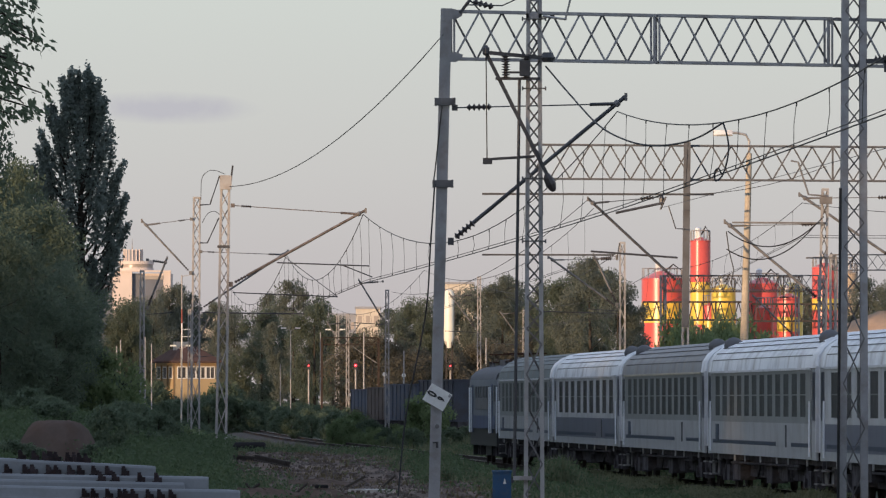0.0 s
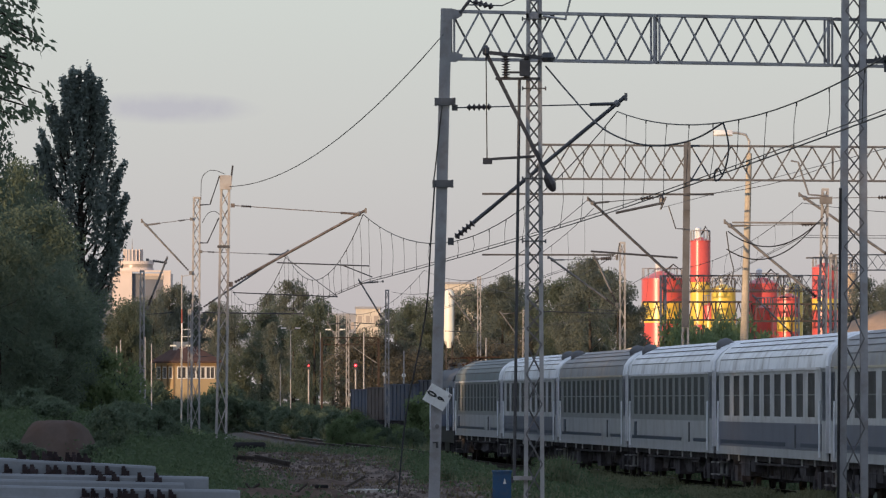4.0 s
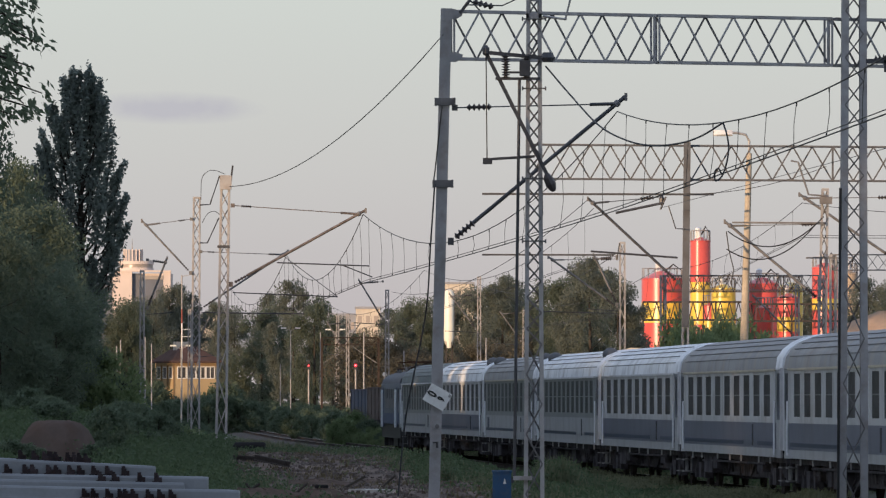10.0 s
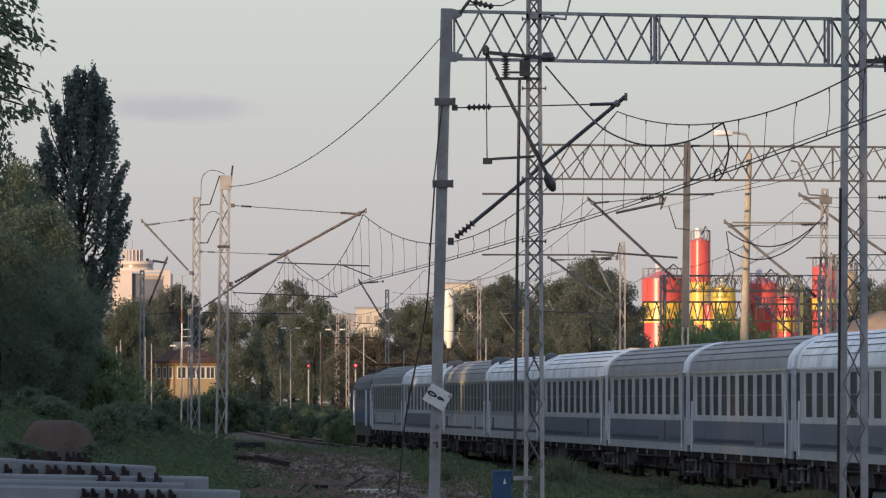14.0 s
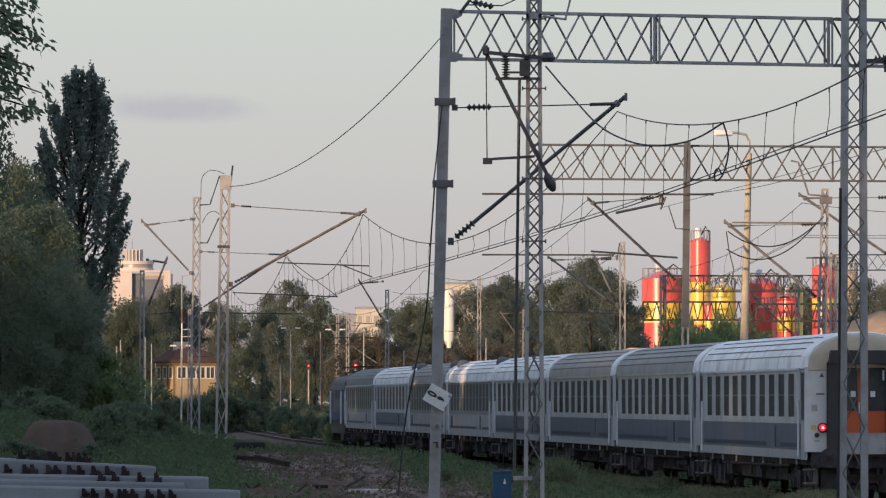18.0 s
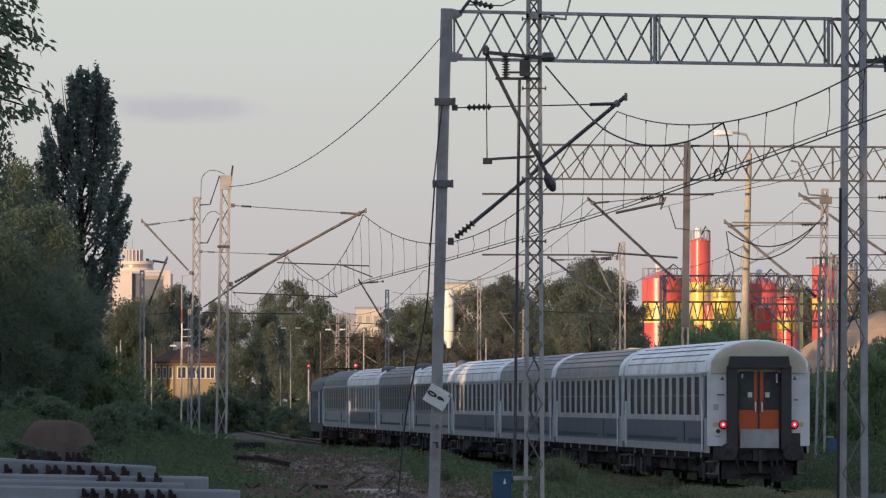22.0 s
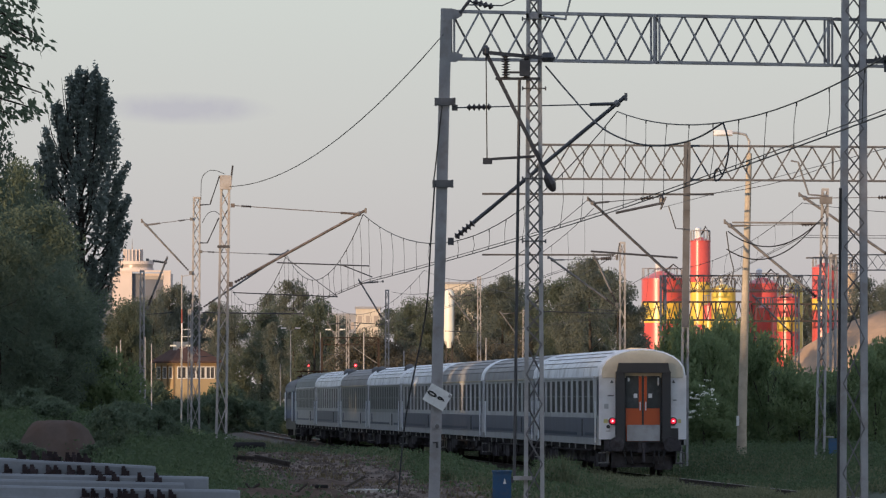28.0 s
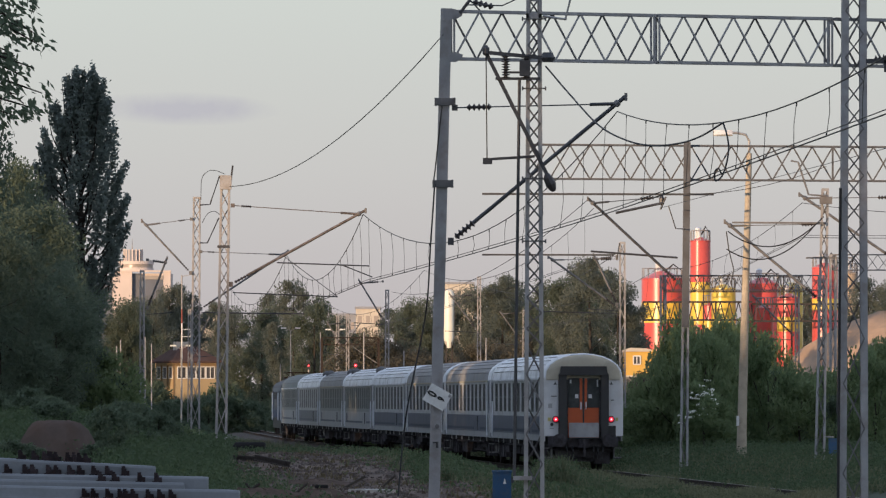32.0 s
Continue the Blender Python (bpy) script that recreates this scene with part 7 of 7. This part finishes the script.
overhanging_tree()


def elder_flowers():
    r2 = random.Random(8)
    t = thing("elder_bush", (10.2, 281, 0.4), "elder bush with flat white flower heads", "bush")
    m = Mesh()
    for i in range(26):
        leaf_cloud(m, (10.2 + r2.gauss(0, 0.6), 281 + r2.gauss(0, 0.5), 1.8 + r2.gauss(0, 0.7)), (0.4, 0.4, 0.35), 130, 0.11, r2)
    part("crown", m, LEAF, t, "green leaves")
    part("stem", Mesh().sweep([(10.2, 281, 0.2), (10.1, 281, 2.0)], [0.07, 0.03], 6), BARK, t)
    for i in range(34):
        x, z = 10.1 + r2.gauss(0, 0.36), 2.25 + r2.gauss(0, 0.40)
        x += (z - 2.4) * 0.5
        f = Mesh()
        for _ in range(9):
            leaf_at(f, Vector((x + r2.gauss(0, 0.06), 280.0 + r2.gauss(0, 0.04), z + r2.gauss(0, 0.02))), 0.055, r2)
        part("flower_head", f, BLOSSOM, t, "white flower head")


elder_flowers()


def grass(name, n, spots, h, material, label, seed):
    """Tufts of blades; spots gives a place for a pair of random numbers, or None."""
    r2 = random.Random(seed)
    m = Mesh()
    for _ in range(n):
        s = spots(r2)
        if not s:
            continue
        x, y, k = s
        z = land(x, y) - 0.02
        for _ in range(3):
            a, hh = r2.uniform(0, 6.283), h * k * r2.uniform(0.4, 1.15)
            bx, by = x + r2.gauss(0, 0.07), y + r2.gauss(0, 0.07)
            lx, ly = math.cos(a) * hh * 0.35, math.sin(a) * hh * 0.35
            wx, wy = -math.sin(a) * 0.016, math.cos(a) * 0.016
            i = len(m.v)
            m.v += [(bx - wx, by - wy, z), (bx + wx, by + wy, z), (bx + lx * 0.4 + wx, by + ly * 0.4 + wy, z + hh * 0.6), (bx + lx * 0.4 - wx, by + ly * 0.4 - wy, z + hh * 0.6), (bx + lx, by + ly, z + hh)]
            m.f += [(i, i + 1, i + 2, i + 3), (i + 3, i + 2, i + 4)]
    return single(name, m, material, label, "grass", kind="stuff")


def weeds(name, n, spots, h, material, label, seed):
    r2 = random.Random(seed)
    m = Mesh()
    for _ in range(n):
        s = spots(r2)
        if not s:
            continue
        x, y, k = s
        for _ in range(9):
            leaf_at(m, Vector((x + r2.gauss(0, 0.16), y + r2.gauss(0, 0.16), land(x, y) + h * k * r2.random())), r2.uniform(0.035, 0.075), r2)
    return single(name, m, material, label, "weeds", kind="stuff")


def verge(r2):
    y = r2.uniform(140, 330)
    left = r2.uniform(1.0 if y < 235 else 3.4, 17)
    x = float(np.interp(y, TY, TX)) - left
    if abs(x) > y * 0.064:
        return None
    bare = math.exp(-((left - 12.6) / 2.6) ** 4) if y < 226 else 0.25
    if r2.random() < bare * 1.05 + 0.35 * noise.noise((x * 0.6, y * 0.2, 7)):
        return None
    return x, y, 0.8 + 0.5 * noise.noise((x * 0.5, y * 0.3, 1))


def far_verge(r2):
    y = r2.uniform(200, 345)
    x = float(np.interp(y, TY, TX)) + r2.uniform(1.0, 14)
    if abs(x) > y * 0.064:
        return None
    return x, y, 0.9 + 0.6 * noise.noise((x * 0.4, y * 0.3, 2)) + 0.7 * smooth_step(y, 228, 250)


def bank(r2):
    y = r2.uniform(118, 260)
    x = -r2.uniform(0.030, 0.064) * y
    if y < 169.2 and abs(x + 0.0535 * y) < 0.0055 * y:
        return None
    return x, y, 0.9 + 0.6 * noise.noise((x * 0.4, y * 0.3, 4))


weeds("weed_verge", 14000, verge, 0.26, LEAF_WEED, "leafy weeds beside the running track", 21)
weeds("weed_verge", 14000, far_verge, 0.42, LEAF_WEED, "tall leafy weeds beyond the running track", 22)
grass("grass_verge", 20000, verge, 0.26, GRASS, "rough grass and weeds beside the running track", 1)
grass("grass_verge", 20000, far_verge, 0.32, GRASS, "tall grass beyond the running track", 2)
def yard(r2):
    y = r2.uniform(300, 480)
    x = r2.uniform(-0.06, 0.03) * y
    left = float(np.interp(y, TY, TX)) - x
    if -1.4 < left < 2.2:
        return None
    return x, y, (0.4 if 0 < left < 6 else 1.0) + 0.7 * noise.noise((x * 0.4, y * 0.2, 6))


def dry(r2):
    y = r2.uniform(146, 230)
    x = float(np.interp(y, TY, TX)) - r2.gauss(12.4, 2.0)
    if noise.noise((x * 0.5, y * 0.15, 11)) < -0.05:
        return None
    return x, y, 0.8 + 0.6 * noise.noise((x * 0.7, y * 0.3, 13))


DRY = leaf_mat("dry_grass", (0.09, 0.075, 0.04), (0.20, 0.155, 0.095))
grass("dry_grass", 2600, dry, 0.14, DRY, "short dry grass on the bare earth", 7)
grass("yard_grass", 16000, yard, 0.55, GRASS, "rough grass between the yard tracks", 5)
def lineside(r2):
    y = r2.uniform(165, 236)
    x = float(np.interp(y, TY, TX)) - r2.uniform(0.95, 3.2)
    return x, y, 0.95 + 1.5 * max(-0.3, noise.noise((x * 0.5, y * 0.12, 8)))


grass("lineside_grass", 12000, lineside, 0.33, GRASS, "grass growing over the ballast edge", 6)
def clumps(r2):
    y = r2.uniform(172, 262)
    x = float(np.interp(y, TY, TX)) - r2.uniform(2.4, 4.8)
    k = noise.noise((x * 0.35, y * 0.13, 31))
    return (x, y, 0.7 + 1.2 * k) if k > -0.05 else None


weeds("lineside_clumps", 6000, clumps, 0.26, LEAF_WEED, "dark clumps of weeds beside the track", 27)
def tussocks(r2):
    """Tall rank growth in two patches between the bare earth and the track."""
    y = r2.uniform(172, 205)
    c, w, k = r2.choice(((0.0165, 0.0045, 1.0), (0.022, 0.008, 0.55), (-0.0005, 0.002, 0.5), (0.031, 0.006, 0.5)))
    u = r2.gauss(c, w * 0.6)
    return u * y, y, k * (0.75 + 0.6 * noise.noise((u * 420, y * 0.2, 41))) * math.exp(-((u - c) / w) ** 2)


weeds("rank_weeds", 5200, tussocks, 0.85, LEAF_WEED, "rank dark weeds beside the track", 44)
grass("rank_grass", 7000, tussocks, 0.95, GRASS, "rank tall grass beside the track", 45)
weeds("lineside_weeds", 7000, lineside, 0.30, GRASS, "leafy weeds growing over the ballast edge", 26)
weeds("weed_bank", 14000, bank, 0.6, LEAF_WEED, "dark leafy weeds on the bank", 23)
grass("grass_bank", 8000, bank, 0.55, LEAF_WEED, "dark weeds on the bank", 3)


# ---- the wood behind the viewer, which keeps the low sun off the yard ----
def wood_behind():
    r2 = random.Random(77)
    m = Mesh()
    for i in range(13000):
        x = r2.uniform(-440, 40)
        top = 26.0 - 2.6 * (math.exp(-((x + 228) / 4) ** 2) + math.exp(-((x + 209) / 3) ** 2)) + 0.6 * noise.noise((x * 0.05, 0, 0)) + 0.6 * noise.noise((x * 0.25, 5, 0))
        leaf_at(m, Vector((x, -40 + r2.gauss(0, 4), top * r2.uniform(0, 1) ** 0.8)), 2.7, r2)
    for x in range(-440, 40, 5):
        m.sweep([(x, -40, -0.3), (x + 0.4, -40, 9), (x, -40, 19)], [0.35, 0.25, 0.05], 6)
    single("wood", m, LEAF_DARK, "dark wood behind the viewer", "wood", kind="stuff")


wood_behind()


# ---- a streak of cloud, four kilometres off ----
def cloud():
    m = bpy.data.materials.new("thin_cloud")
    m.use_nodes = True
    n, l = m.node_tree.nodes, m.node_tree.links
    n.remove(n["Principled BSDF"])
    co, mp, gr, nz, mul, ra = n.new("ShaderNodeTexCoord"), n.new("ShaderNodeMapping"), n.new("ShaderNodeTexGradient"), n.new("ShaderNodeTexNoise"), n.new("ShaderNodeMath"), n.new("ShaderNodeMapRange")
    gr.gradient_type, mul.operation = "SPHERICAL", "MULTIPLY"
    mp.inputs["Scale"].default_value = (1 / 58.0, 1.0, 1 / 10.0)
    nz.inputs["Scale"].default_value, nz.inputs["Detail"].default_value = 0.05, 4
    l.new(co.outputs["Object"], mp.inputs["Vector"])
    l.new(mp.outputs[0], gr.inputs["Vector"])
    l.new(co.outputs["Object"], nz.inputs["Vector"])
    l.new(gr.outputs["Fac"], mul.inputs[0])
    l.new(nz.outputs["Fac"], mul.inputs[1])
    l.new(mul.outputs[0], ra.inputs["Value"])
    ra.inputs["From Min"].default_value, ra.inputs["From Max"].default_value, ra.inputs["To Max"].default_value = 0.02, 0.34, 0.62
    tr, em, ms = n.new("ShaderNodeBsdfTransparent"), n.new("ShaderNodeEmission"), n.new("ShaderNodeMixShader")
    em.inputs["Color"].default_value = (0.455, 0.445, 0.52, 1)
    l.new(ra.outputs[0], ms.inputs[0])
    l.new(tr.outputs[0], ms.inputs[1])
    l.new(em.outputs[0], ms.inputs[2])
    l.new(ms.outputs[0], n["Material Output"].inputs["Surface"])
    q = Mesh()
    q.v = [(-62, 0, -11), (62, 0, -11), (62, 0, 11), (-62, 0, 11)]
    q.f = [(0, 1, 2, 3)]
    ob = single("cloud", q, m, "thin lilac streak of evening cloud", "cloud", kind="structure")
    ob.visible_shadow = False
    return ob


CLOUD = cloud()


def small_bird():
    t = thing("bird", (0, 0, 0), "small dark bird in flight over the yard", "bird")
    part("body", Mesh().lathe((-0.05, 0, 0), [(0.004, 0), (0.018, 0.02), (0.024, 0.05), (0.016, 0.085), (0.004, 0.11)], 10, (1, 0, 0)), BLACK, t, "", True)
    part("tail", Mesh().ring([[(-0.05, -0.006, 0.002), (-0.05, 0.006, 0.002), (-0.05, 0, -0.003)], [(-0.10, -0.02, 0.003), (-0.10, 0.02, 0.003), (-0.10, 0, -0.001)]]), BLACK, t)
    for s in (-1, 1):
        part("wing", Mesh().ring([[(0.03, s * 0.015, 0.01), (-0.015, s * 0.015, 0.01), (0.0, s * 0.015, 0.016)], [(0.012, s * 0.07, 0.04), (-0.025, s * 0.07, 0.04), (-0.005, s * 0.07, 0.044)], [(-0.03, s * 0.125, 0.035), (-0.04, s * 0.125, 0.035), (-0.035, s * 0.125, 0.037)]]), BLACK, t)
    return t


BIRD = small_bird()


# ---- what moves ----
def rear_place(t):
    d = t - 32.0
    return 5.6336 * d - 0.00935 * d * d - 0.000041 * d ** 3


def motions():
    # the poplar's top leans with the wind, in degrees
    sway = ((0, 0), (2, 0), (5.5, 0.5), (8, 0), (10, 0.4), (12, 1.2), (13, 2.1), (14, 1.8), (16.5, 0.3), (17, 0.7), (18, 1.2), (19, 0.2), (20, -0.8), (21, 1.0), (22, 2.8), (23, 0.8), (24, -1.4), (25, -0.5), (25.5, 1.3), (27.5, 3.6), (28, 2.5), (28.5, 1.7), (29, 1.2), (30, 1.4), (31, 1.8), (32, 1.6))
    top = [c for c in POPLAR.children if c.name.startswith("crown_top")][0]
    walk(top, [(t, pose(0, 0, 11.5) @ pose(0, 0, 0, 0, a, 0) @ pose(0, 0, -11.5)) for t, a in sway])
    walk(CLOUD, [(0.0, pose(-154, 4000, 165, 0, 1.2, 0)), (16.0, pose(-150, 4000, 165, 0, 1.2, 0)), (32.0, pose(-145, 4000, 164.5, 0, 1.2, 0))])
    # the bird leaves the near tree and comes down behind the gantry post
    perch = (-9.3, 101.0, 9.0)
    walk(BIRD, [(0.0, pose(*perch)), (28.7, pose(*perch)), (29.5, pose(-7.84, 160, 10.19)), (30.0, pose(-4.32, 160, 9.98)), (30.5, pose(-2.43, 160, 9.52)), (31.0, pose(0.03, 149.0, 8.80)), (31.3, pose(0.03, 148.22, 8.60)), (32.0, pose(0.03, 148.22, 8.60))])
    times = [i * 1.0 for i in range(33)]
    for k, c in enumerate(COACHES + [LOCO]):
        mid, half = (26.4 * k + 13.2, 9.5) if k < 8 else (26.4 * 8 + 8.0, 4.2)
        rows = []
        for t in times:
            s = rear_place(t) + mid
            a, b = on_track(s - half), on_track(s + half)
            p = (a + b) / 2
            rows.append((t, pose(p.x, p.y, 0.0, 0, 0, math.degrees(-math.atan2(b.x - a.x, b.y - a.y)))))
        walk(c, rows)


motions()
